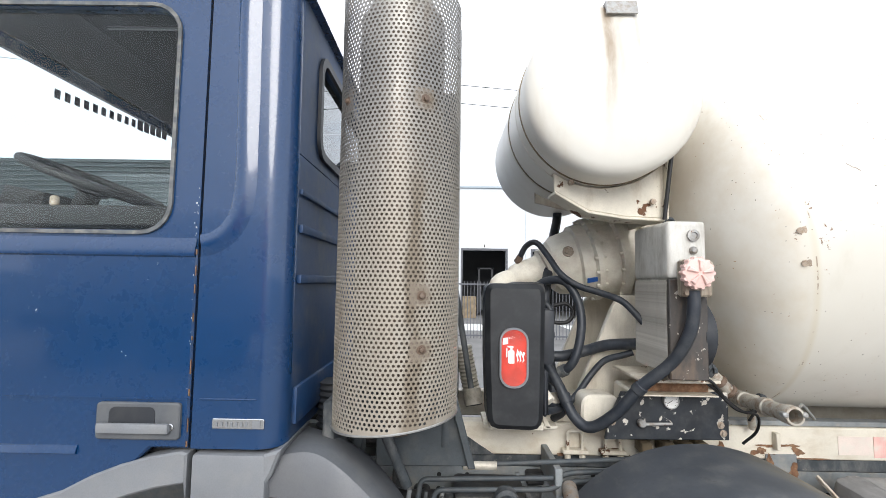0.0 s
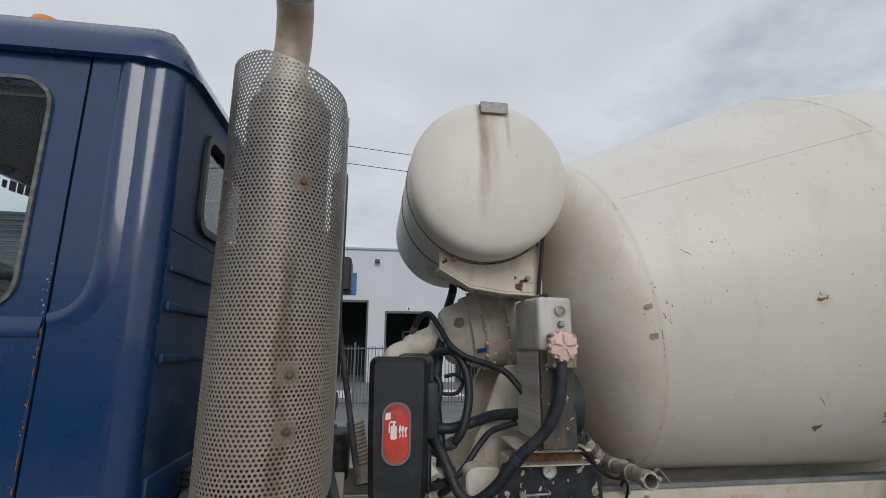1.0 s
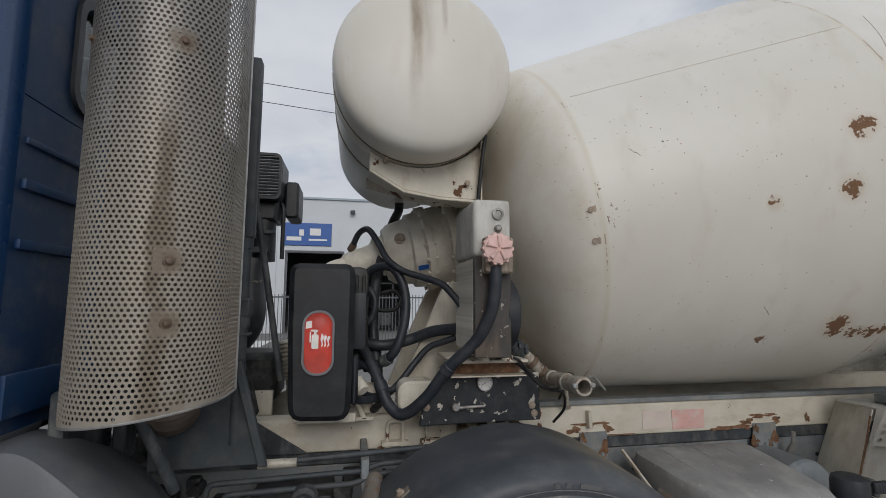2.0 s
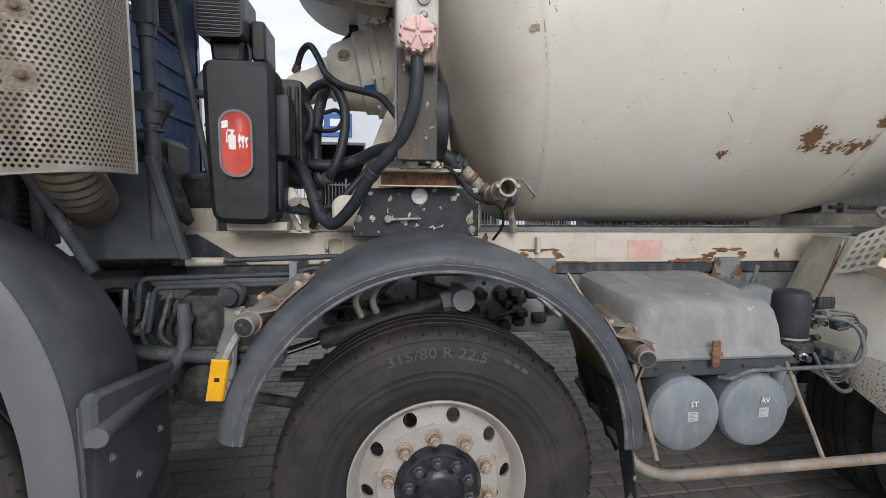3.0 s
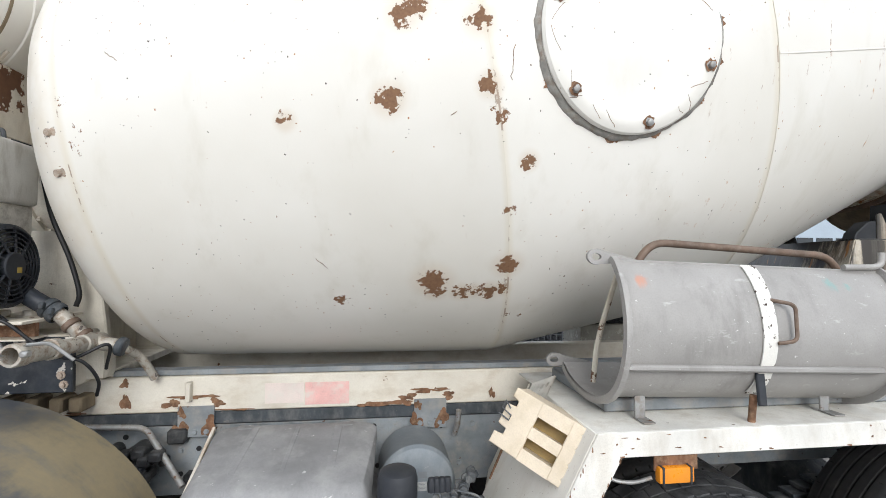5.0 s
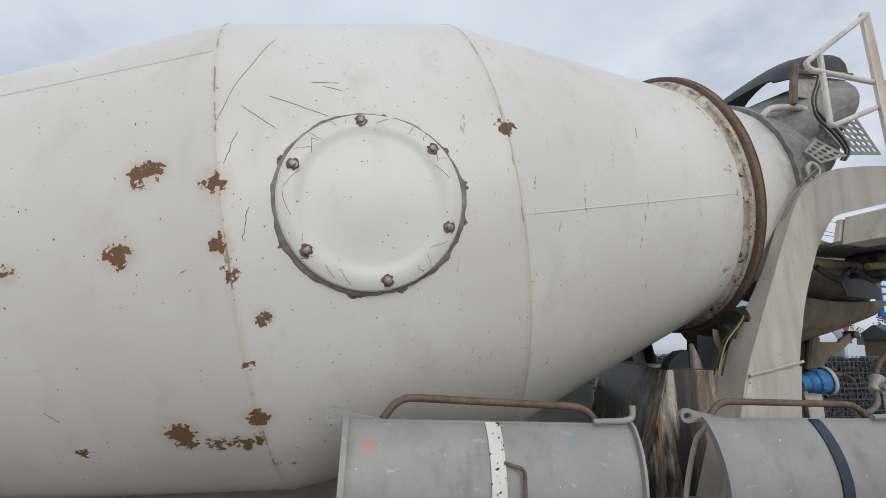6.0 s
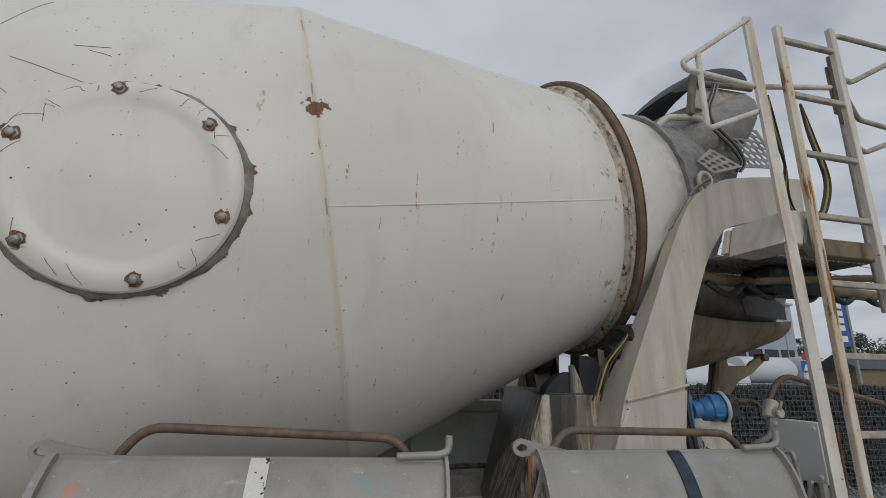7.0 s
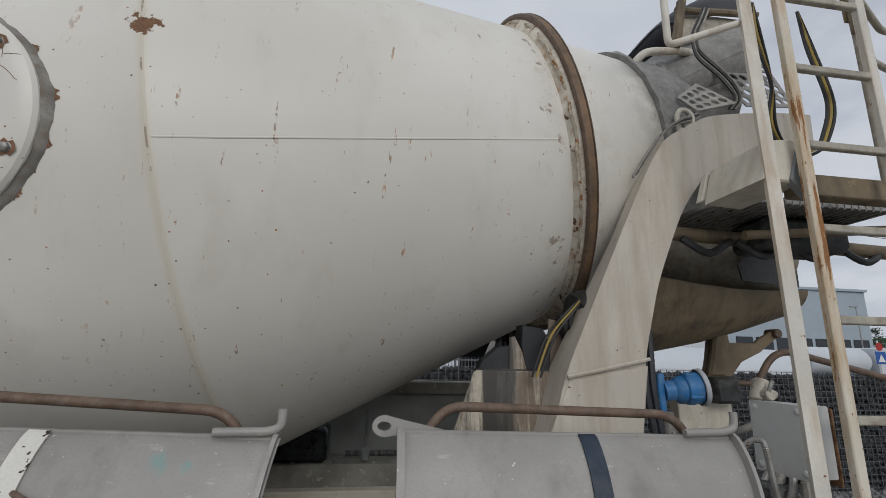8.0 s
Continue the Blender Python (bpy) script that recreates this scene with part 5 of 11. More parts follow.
def intake_part(name, bm, mat, parent, label=""):
    bmesh.ops.transform(bm, matrix=INTAKE, verts=bm.verts)
    return part(name, bm, mat, parent, label)


b = fresh()
t = fresh()
prism(t, rounded(-0.092, 2.228, 0.110, 2.452, 0.03), "y", 2.372, 2.60, 0.01)
absorb(b, t)
snork = intake_part("air_intake", b, "intake", truck, "black slatted air intake head")
b = fresh()
frame_face(b, rounded(-0.092, 2.228, 0.110, 2.452, 0.03), rounded(-0.080, 2.240, 0.098, 2.440, 0.022), "y", 2.352, 2.372)
intake_part("grille_rim", b, "intake", snork)
for i in range(13):
    b = fresh()
    box(b, (0.009, 2.358, 2.247 + i * 0.0155), (0.178, 0.010, 0.0042), 0.001)
    intake_part("slat", b, "cab_grey", snork)
for x in (-0.03, 0.05):
    b = fresh()
    box2(b, (x - 0.002, 2.362, 2.24), (x + 0.002, 2.370, 2.44), 0)
    intake_part("slat_post", b, "intake", snork)
b = fresh()
prism(b, rounded(0.112, 2.16, 0.180, 2.345, 0.02), "y", 2.47, 2.68, 0.01)
intake_part("side_box", b, "intake", snork)
b = fresh()
prism(b, [(-0.045, 2.132), (0.085, 2.132), (0.095, 2.232), (-0.055, 2.232)], "y", 2.41, 2.58, 0.015)
rod(b, (0.024, 2.47, 2.14), (0.024, 2.47, 1.94), 0.054, 0.056, 24)
neck = intake_part("intake_neck", b, "intake", snork)
b = fresh()
box2(b, (-0.032, 2.405, 2.068), (0.082, 2.42, 2.085), 0.003)
intake_part("neck_clamp", b, "dark", neck)
b = fresh()
box2(b, (-0.135, 2.39, 1.975), (0.055, 2.405, 2.003), 0.003)
intake_part("cross_bar", b, "dark", snork)
b = fresh()
tube(b, bent([(-0.105, 2.45, 1.98), (-0.105, 2.45, 2.085), (-0.03, 2.47, 2.10)], 0.04, 6), 0.024, 12)
intake_part("breather_pipe", b, "cab_grey", snork)
b = fresh()
tube(b, bent([(0.115, 2.44, 1.95), (0.115, 2.44, 2.20), (0.095, 2.46, 2.235)], 0.02, 6), 0.010, 10)
intake_part("breather_pipe", b, "intake", snork)
b = fresh()
hose(b, [(-0.02, 2.47, 1.935), (-0.025, 2.45, 1.86), (-0.018, 2.43, 1.78), (-0.01, 2.41, 1.70), (-0.03, 2.40, 1.61), (-0.11, 2.38, 1.53), (-0.30, 2.33, 1.45)], 0.068, 8, 20)
duct_ob = intake_part("intake_duct", b, "intake", snork, "thick black intake elbow with steel clamps")
for z, x in ((1.852, -0.025), (1.818, -0.022)):
    b = fresh()
    spin(b, (x, 2.442, z - 0.005), (x + 0.002, 2.437, z + 0.02), [(0, 0.069), (0.0, 0.0715), (0.010, 0.0715), (0.010, 0.069)], 28)
    intake_part("clamp", b, "chrome", duct_ob)
# cab rear post and its brackets
b = fresh()
rod(b, (-0.018, 1.95, 1.30), (-0.018, 1.95, 2.75), 0.026, seg=18)
for z in (1.72, 2.02, 2.45):
    rod(b, (-0.018, 1.95, z), (-0.018, 1.95, z + 0.05), 0.032, seg=18)
rpost = part("rear_post", b, "post", truck, "blue-grey tubular post with bolted brackets")
b = fresh()
box2(b, (-0.050, 1.915, 2.06), (0.018, 1.975, 2.78), 0.008, 2)
chan = part("channel", b, "post", rpost)
for x, z in ((-0.024, 2.40), (-0.028, 2.22)):
    b = fresh()
    spin(b, (x, 1.917, z), (x, 1.8, z), [(0, 0.016), (0.004, 0.015), (0.005, 0.009), (0.010, 0.008), (0.010, 0.0)], 10)
    part("bolt", b, "post", chan)
b = fresh()
box2(b, (-0.10, 1.925, 1.69), (0.02, 1.975, 1.70), 0.002)
box2(b, (-0.06, 1.918, 1.76), (0.018, 1.98, 1.83), 0.006)
part("bracket", b, "post", rpost)
b = fresh()
prism(b, [(-0.30, 1.22), (0.10, 1.225), (0.095, 1.25), (-0.005, 1.60), (-0.055, 1.58), (-0.30, 1.58)], "y", 1.93, 1.95, 0.004)
prism(b, [(0.075, 1.225), (0.105, 1.225), (0.0, 1.605), (-0.03, 1.60)], "y", 1.90, 1.93, 0.004)
part("gusset_plate", b, "post", rpost)
b = fresh()
rod(b, (-0.045, 2.2, 2.33), (0.10, 2.2, 1.48), 0.014, seg=12)
part("stay_rod", b, "dark", truck)

# ---- chassis ----
# twin ladder frame with its bolts
b = fresh()
for y0, y1 in ((2.30, 2.38), (2.92, 3.00)):
    box2(b, (-1.9, y0, 0.80), (6.3, y0 + 0.009 if y0 < 2.6 else y1, 1.085), 0.003)
    box2(b, (-1.9, y0, 1.077), (6.3, y1, 1.088), 0.002)
    box2(b, (-1.9, y0, 0.797), (6.3, y1, 0.806), 0.002)
for x in (-0.6, 0.5, 1.5, 2.6, 3.9, 5.2):
    box2(b, (x - 0.06, 2.31, 0.83), (x + 0.06, 2.99, 1.05), 0.01)
frame_ob = part("chassis_frame", b, "frame", truck, "grey riveted chassis frame")
bolt = fresh()
spin(bolt, (0, 0.004, 0), (0, -0.02, 0), [(0, 0.014), (0.005, 0.014), (0.006, 0.0095), (0.014, 0.009), (0.015, 0.0)], 8)
bolt_me = mesh_of("bolt", bolt, "frame")
# black disc drawn for an empty hole, the shade in it as colour
hole = fresh()
spin(hole, (0, 0.004, 0), (0, -0.003, 0), [(0, 0.011), (0.0055, 0.011), (0.0055, 0.0)], 10)
hole_me = mesh_of("bolt_hole", hole, "black")
rg = random.Random(11)
for i in range(46):
    x = -0.2 + i * 0.075
    for z in (1.05, 0.985, 0.88):
        if rg.random() < 0.42:
            part("bolt" if rg.random() < 0.4 else "bolt_hole", bolt_me if rg.random() < 0.4 else hole_me, "frame", frame_ob,
                 m=Matrix.Translation((x + rg.uniform(-0.01, 0.01), 2.299, z + rg.uniform(-0.006, 0.006))))
# cream sub-frame of the mixer
b = fresh()
for y0, y1 in ((2.285, 2.365), (2.935, 3.015)):
    box2(b, (-0.06, y0, 1.148), (6.25, y1, 1.30), 0.006)
sub = part("mixer_subframe", b, "subframe", truck, "cream painted mixer sub-frame beam with rust")
b = fresh()
box2(b, (-0.06, 2.29, 1.095), (6.25, 2.36, 1.146), 0.002)
part("spacer_strip", b, "dark", sub)
b = fresh()
box2(b, (1.25, 2.30, 1.302), (6.2, 2.36, 1.326), 0.002)
part("top_strip", b, "frame", sub)
b = fresh()
prism(b, [(-0.11, 1.285), (0.0, 1.291), (0.218, 1.150), (-0.11, 1.150)], "y", 2.272, 2.283, 0.002)
part("gusset", b, "dark", sub)
# cream plate in front of the sub-frame, behind the post
b = fresh()
box2(b, (-0.24, 2.40, 1.29), (0.04, 2.43, 1.402), 0.004)
part("front_plate", b, "cream", sub)
# rusty joining plates with bolts, and rust round their edges
for x in (1.59, 2.592):
    b = fresh()
    box2(b, (x - 0.072, 2.276, 1.045), (x + 0.075, 2.284, 1.175), 0.002)
    plate = part("joining_plate", b, "frame", sub, "grey joining plate with rusted corners")
    for n, (du, dv, ru, rv, lift) in enumerate(((-0.062, 1.075, 0.035, 0.05, 0), (0.055, 1.09, 0.035, 0.055, 0), (-0.10, 1.185, 0.045, 0.022, 1), (0.085, 1.187, 0.04, 0.022, 1), (-0.03, 1.212, 0.075, 0.013, 1), (0.05, 1.215, 0.05, 0.010, 1), (-0.055, 1.15, 0.02, 0.03, 0))):
        b = fresh()
        blotch(b, x + du, dv, ru, rv, "y", 2.2848 - 0.0004 * n if lift else 2.2759 - 0.0003 * n, 40 + n + int(x * 10))
        part("rust_patch", b, "rust", plate, smooth=0)
    for dx in (-0.045, 0.0, 0.045):
        part("bolt", bolt_me, "frame", plate, m=Matrix.Translation((x + dx, 2.276, 1.068)))
    if x < 2:
        b = fresh()
        box2(b, (x - 0.035, 2.25, 1.20), (x - 0.015, 2.285, 1.28), 0.003)
        part("lug", b, "cream_rusty", plate)
for n, (u, v, ru, rv) in enumerate(((2.38, 1.158, 0.12, 0.012), (2.47, 1.162, 0.05, 0.022), (2.31, 1.156, 0.05, 0.014), (1.31, 1.20, 0.022, 0.05), (1.305, 1.275, 0.025, 0.02), (2.88, 1.19, 0.018, 0.03), (1.75, 1.155, 0.09, 0.006), (1.12, 1.158, 0.06, 0.009), (0.55, 1.156, 0.05, 0.007), (0.92, 1.29, 0.06, 0.006))):
    b = fresh()
    blotch(b, u, v, ru, rv, "y", 2.2846 - 0.0003 * n, 70 + n)
    part("rust_patch", b, "rust", sub, smooth=0)
b = fresh()
box2(b, (2.04, 2.2825, 1.165), (2.23, 2.2845, 1.262), 0)
part("faded_sticker", b, worn("faded_red_sticker", (0.72, 0.42, 0.38), 0.5, var=0.15, scale=6, dirt=(0.66, 0.62, 0.55), dirt_amt=0.9), sub, smooth=0)
b = fresh()
box2(b, (1.87, 2.2825, 1.175), (2.035, 2.2845, 1.262), 0)
part("faded_sticker", b, worn("faded_pale_sticker", (0.70, 0.60, 0.54), 0.5, var=0.08, scale=6, dirt=(0.66, 0.62, 0.55), dirt_amt=0.9), sub, smooth=0)
# U bolts of the sub-frame
for x in (0.60, 0.78):
    b = fresh()
    tube(b, bent([(x - 0.035, 2.25, 1.16), (x - 0.035, 2.25, 1.275), (x + 0.035, 2.25, 1.275), (x + 0.035, 2.25, 1.16)], 0.02), 0.008, 8)
    box2(b, (x - 0.06, 2.235, 1.17), (x + 0.06, 2.282, 1.19), 0.003)
    for s in (-1, 1):
        rod(b, (x + s * 0.035, 2.25, 1.145), (x + s * 0.035, 2.25, 1.165), 0.015, seg=6)
    part("u_bolt", b, "cream_rusty", sub)

# pipes along the frame
def pipe_part(pts, r, mat, label="", radius=0.03, parent=None, name="pipe"):
    bb = fresh()
    tube(bb, bent(pts, radius), r, 10)
    return part(name, bb, mat, parent or truck, label)


pipe_part([(-0.45, 2.02, 1.215), (0.02, 2.0, 1.225), (0.06, 2.0, 1.205), (0.75, 2.05, 1.22), (1.0, 2.1, 1.20)], 0.011, "post", "grey air pipe along the frame")
pipe_part([(0.06, 2.0, 1.203), (0.20, 2.0, 1.203)], 0.018, "duct")
pipe_part([(-0.14, 2.02, 0.98), (-0.12, 2.02, 1.135), (0.45, 2.02, 1.15), (0.52, 2.03, 1.17), (0.9, 2.08, 1.165)], 0.011, "post")
pipe_part([(-0.09, 1.99, 0.93), (-0.055, 1.99, 1.105), (0.42, 1.99, 1.115), (0.50, 2.0, 1.14), (0.7, 2.05, 1.14)], 0.011, "post")
pipe_part([(-0.05, 2.05, 0.97), (-0.02, 2.05, 1.09)], 0.010, "frame")
pipe_part([(-0.18, 2.0, 0.95), (-0.165, 2.0, 1.1)], 0.010, "frame")
b = fresh()
box2(b, (0.445, 1.985, 1.08), (0.475, 2.29, 1.20), 0.004)
part("pipe_bracket", b, "frame", truck)
# steering box, drop arm and link rods in front of the second axle
b = fresh()
spin(b, (0.236, 1.99, 1.08), (0.236, 1.90, 1.08), [(0, 0.05), (0.03, 0.052), (0.05, 0.05), (0.06, 0.035), (0.085, 0.033), (0.09, 0.0)], 20)
steer = part("steering_box", b, "dark", truck, "dusty steering gear with drop arm")
b = fresh()
prism(b, [(0.205, 1.06), (0.265, 1.06), (0.25, 0.9), (0.235, 0.72), (0.19, 0.66), (0.15, 0.70), (0.165, 0.85), (0.20, 0.95)], "y", 1.95, 1.985, 0.008)
rod(b, (0.20, 1.93, 0.83), (0.20, 2.0, 0.83), 0.03, seg=14, bev=0.004)
rod(b, (0.19, 1.93, 0.69), (0.19, 2.0, 0.69), 0.028, seg=14, bev=0.004)
part("drop_arm", b, "frame", steer)
b = fresh()
rod(b, (0.19, 1.96, 0.83), (-0.6, 1.98, 0.90), 0.028, seg=14)
rod(b, (0.19, 1.96, 0.69), (0.9, 1.9, 0.56), 0.022, seg=12)
part("link_rod", b, "dark", steer)
b = fresh()
box2(b, (0.02, 2.02, 0.78), (0.34, 2.27, 1.07), 0.03, 2)
box2(b, (-0.30, 2.05, 0.72), (0.02, 2.27, 1.0), 0.04, 2)
rod(b, (0.1, 2.0, 0.70), (0.1, 2.25, 0.70), 0.09, seg=18)
rod(b, (0.3, 2.06, 0.98), (0.3, 2.0, 0.98), 0.03, seg=12)
rod(b, (0.05, 2.05, 0.98), (0.05, 1.99, 0.98), 0.028, seg=12)
part("gear_housing", b, "grime", steer)
# machinery between the frame and the wheels, dark and oily
rg = random.Random(21)
for i in range(46):
    x, z = rg.uniform(-0.5, 1.75), rg.uniform(0.78, 1.06)
    s = rg.uniform(0.03, 0.09)
    b = fresh()
    if rg.random() < 0.5:
        box(b, (x, 2.28, z), (s, 0.06, s * rg.uniform(0.6, 1.4)), 0.008)
        part("bracket", b, "grime", frame_ob)
    else:
        rod(b, (x, 2.30, z), (x, 2.23 - rg.uniform(0, 0.06), z), s * 0.45, seg=12, bev=0.004)
        part("pipe_union", b, "grime", frame_ob)
for pts in ([(0.55, 2.2, 1.06), (0.62, 2.15, 0.98), (0.75, 2.15, 1.0), (0.86, 2.2, 1.08), (0.9, 2.25, 1.1)],
            [(0.5, 2.2, 0.95), (0.7, 2.1, 0.99), (0.9, 2.05, 1.02), (1.05, 2.1, 1.0)],
            [(1.15, 2.2, 0.98), (1.25, 2.12, 0.93), (1.4, 2.12, 0.95), (1.5, 2.2, 1.03)],
            [(0.95, 2.2, 1.1), (1.1, 2.12, 1.06), (1.2, 2.2, 1.0)]):
    b = fresh()
    hose(b, pts, 0.011, 6, 8)
    part("brake_hose", b, "hose", frame_ob)
# steering cylinder above the second axle's tyre
b = fresh()
rod(b, (0.595, 1.76, 0.95), (1.03, 1.76, 1.085), 0.036, seg=20, bev=0.006)
cyl_ob = part("steering_cylinder", b, "grime", truck, "black hydraulic steering cylinder")
b = fresh()
rod(b, (0.47, 1.76, 0.91), (0.60, 1.76, 0.951), 0.014, seg=14)
part("piston_rod", b, "chrome", cyl_ob, "shiny piston rod")
b = fresh()
rod(b, (0.45, 1.70, 0.905), (0.45, 1.82, 0.905), 0.03, seg=14)
part("joint", b, "frame", cyl_ob)
b = fresh()
rod(b, (1.10, 1.69, 1.10), (1.10, 1.83, 1.10), 0.04, seg=16)
box2(b, (1.02, 1.73, 1.06), (1.12, 1.79, 1.12), 0.01)
part("joint", b, "frame", cyl_ob)
for dx in (0.74, 0.80):
    b = fresh()
    hose(b, [(dx, 1.76, 1.03), (dx - 0.02, 1.76, 1.10), (dx + 0.03, 1.85, 1.16), (dx + 0.1, 2.0, 1.17)], 0.012, 6, 8)
    part("hose", b, "duct", cyl_ob)
# axles, springs
for x in (-0.71, 0.99, 3.42, 4.77):
    b = fresh()
    rod(b, (x, 1.75, 0.52), (x, 3.55, 0.52), 0.075, seg=14)
    if x > 2:
        spin(b, (x, 2.65, 0.52), (x + 0.4, 2.65, 0.52), [(-0.2, 0.0), (-0.18, 0.15), (0.0, 0.2), (0.18, 0.15), (0.3, 0.06)], 18)
    part("axle", b, "dark", truck)
    for y in (2.15, 3.15):
        b = fresh()
        for i in range(5):
            box2(b, (x - 0.62 + i * 0.06, y - 0.045, 0.66 + i * 0.025), (x + 0.62 - i * 0.06, y + 0.045, 0.68 + i * 0.025), 0.003)
        box2(b, (x - 0.07, y - 0.06, 0.58), (x + 0.07, y + 0.06, 0.82), 0.01)
        part("leaf_spring", b, "dark", truck)

# ---- wheels ----
def tyre_mesh(name, lugs):
    bb = fresh()
    half = [(0.0, 0.538), (0.018, 0.538), (0.020, 0.528), (0.030, 0.528), (0.032, 0.538), (0.068, 0.537), (0.070, 0.527), (0.080, 0.527), (0.082, 0.536),
            (0.112, 0.532), (0.130, 0.524), (0.139, 0.512), (0.143, 0.500), (0.1415, 0.497), (0.1475, 0.49), (0.151, 0.472), (0.1530, 0.468), (0.1530, 0.464), (0.1525, 0.461), (0.154, 0.452), (0.157, 0.42), (0.1585, 0.405), (0.156, 0.40), (0.1555, 0.385), (0.1570, 0.382), (0.1550, 0.378),
            (0.154, 0.36), (0.150, 0.335), (0.147, 0.33), (0.143, 0.315), (0.130, 0.300), (0.120, 0.288)]
    prof = [(-w, r) for w, r in reversed(half)] + half[1:]
    spin(bb, (0, 0, 0), (0, -1, 0), prof, 72)
    return mesh_of(name, bb, "rubber_rear" if lugs else "rubber", 30)


def tread_mesh(lugs):
    bb = fresh()
    n = 60
    for i in range(n):
        a = 2 * math.pi * i / n
        rot = Matrix.Rotation(a, 4, "Y")
        for side in (-1, 1):
            if lugs:
                box(bb, rot @ Vector((0, side * 0.100, 0.535)), (0.0525, 0.068, 0.009), 0.002, rot @ Matrix.Rotation(side * 0.10, 4, "Z"))
                box(bb, rot @ Vector((0.004, side * 0.139, 0.511)), (0.0525, 0.009, 0.046), 0.002, rot)
                box(bb, rot @ Vector((0.02, side * 0.03, 0.5385)), (0.0525, 0.054, 0.007), 0.002, rot @ Matrix.Rotation(-side * 0.12, 4, "Z"))
            else:
                box(bb, rot @ Vector((0, side * 0.1345, 0.5195)), (0.004, 0.010, 0.012), 0.0, rot @ Matrix.Rotation(side * 0.9, 4, "X"))
                if i % 2:
                    box(bb, rot @ Vector((0.02, side * 0.104, 0.5335)), (0.004, 0.014, 0.002), 0.0, rot)
    return mesh_of("tread", bb, "rubber_rear" if lugs else "sipe", 30)


def holed_ring(bb, r0, w0, r1, w1, count, hr, turn=0.0):
    """A conical disc between two radii, with round holes through it."""
    step = 2 * math.pi / count
    rm = (r0 + r1) / 2
    store = {}

    def v(a, r, deep=0.0):
        key = (round(math.cos(a), 4), round(math.sin(a), 4), round(r, 5), deep)
        if key not in store:
            w = w0 + (w1 - w0) * (r - r0) / (r1 - r0) - deep
            store[key] = bb.verts.new((r * math.cos(a), -w, r * math.sin(a)))
        return store[key]
    for i in range(count):
        c = turn + i * step
        outer, inner = [], []
        for k in range(20):
            t = 2 * math.pi * k / 20
            du, dr = math.cos(t), math.sin(t)
            m = max(abs(du), abs(dr))
            outer.append((c + du / m * step / 2, rm + dr / m * (r1 - r0) / 2))
            inner.append((c + du * hr / rm, rm + dr * hr * 0.9))
        for k in range(20):
            j = (k + 1) % 20
            bb.faces.new((v(*outer[k]), v(*outer[j]), v(*inner[j]), v(*inner[k])))
            bb.faces.new((v(*inner[k]), v(*inner[j]), v(*inner[j], 0.014), v(*inner[k], 0.014)))


TYRE = {False: tyre_mesh("tyre", False), True: tyre_mesh("tyre", True)}
TREAD = {False: tread_mesh(False), True: tread_mesh(True)}
b = fresh()
spin(b, (0, 0, 0), (0, -1, 0), [(-0.12, 0.27), (-0.125, 0.292), (-0.118, 0.296), (-0.05, 0.262), (0.06, 0.262), (0.100, 0.272), (0.122, 0.296), (0.132, 0.295), (0.134, 0.290), (0.126, 0.284), (0.106, 0.268), (0.080, 0.262), (0.0735, 0.257), (0.0735, 0.252), (0.060, 0.250)], 60)
holed_ring(b, 0.205, 0.112, 0.258, 0.072, 10, 0.0235, radians(5))
spin(b, (0, 0, 0), (0, -1, 0), [(0.100, 0.212), (0.1095, 0.2075), (0.1145, 0.204), (0.120, 0.199), (0.120, 0.10)], 60)
RIM_FRONT = mesh_of("rim", b, "rim", 30)
b = fresh()
spin(b, (0, 0, 0), (0, -1, 0), [(-0.12, 0.27), (-0.125, 0.292), (-0.118, 0.296), (-0.05, 0.262), (0.06, 0.262), (0.100, 0.272), (0.122, 0.296), (0.132, 0.295), (0.134, 0.290), (0.126, 0.284), (0.106, 0.264), (-0.02, 0.252), (-0.045, 0.245)], 60)
holed_ring(b, 0.185, -0.075, 0.245, -0.045, 10, 0.022, radians(18))
spin(b, (0, 0, 0), (0, -1, 0), [(-0.075, 0.185), (-0.085, 0.180), (-0.085, 0.10)], 60)
RIM_REAR = mesh_of("rim", b, "rim", 30)
b = fresh()
spin(b, (0, 0, 0), (0, -1, 0), [(-0.004, 0.03), (0.004, 0.03), (0.005, 0.026), (0.010, 0.0235), (0.011, 0.0185)], 20)
spin(b, (0, 0, 0), (0, -1, 0), [(0.004, 0.0185), (0.031, 0.018), (0.034, 0.014), (0.034, 0.0)], 6)
rod(b, (0, -0.03, 0), (0, -0.04, 0), 0.011, seg=10, bev=0.002)
NUT = mesh_of("wheel_nut", b, "nut", 30)
b = fresh()
spin(b, (0, 0, 0), (0, -1, 0), [(0.11, 0.144), (0.124, 0.144), (0.130, 0.139), (0.150, 0.130), (0.156, 0.124), (0.158, 0.080), (0.170, 0.068), (0.176, 0.05), (0.176, 0.0)], 48)
M["hub_bolt"] = worn("worn_black_bolt", (0.06, 0.062, 0.066), 0.35, 0.3, var=0.3, scale=30, dirt=(0.2, 0.19, 0.18), dirt_amt=0.5)
HUB_FRONT = mesh_of("hub_cover", b, "hub", 30)
b = fresh()
spin(b, (0, 0, 0), (0, -1, 0), [(-0.085, 0.125), (0.02, 0.125), (0.05, 0.12), (0.052, 0.135), (0.066, 0.135), (0.070, 0.122), (0.092, 0.116), (0.106, 0.100), (0.110, 0.05), (0.110, 0.036), (0.118, 0.034), (0.118, 0.018), (0.112, 0.016), (0.112, 0.0)], 48)
HUB_REAR = mesh_of("hub_cover", b, "hub", 30)
b = fresh()
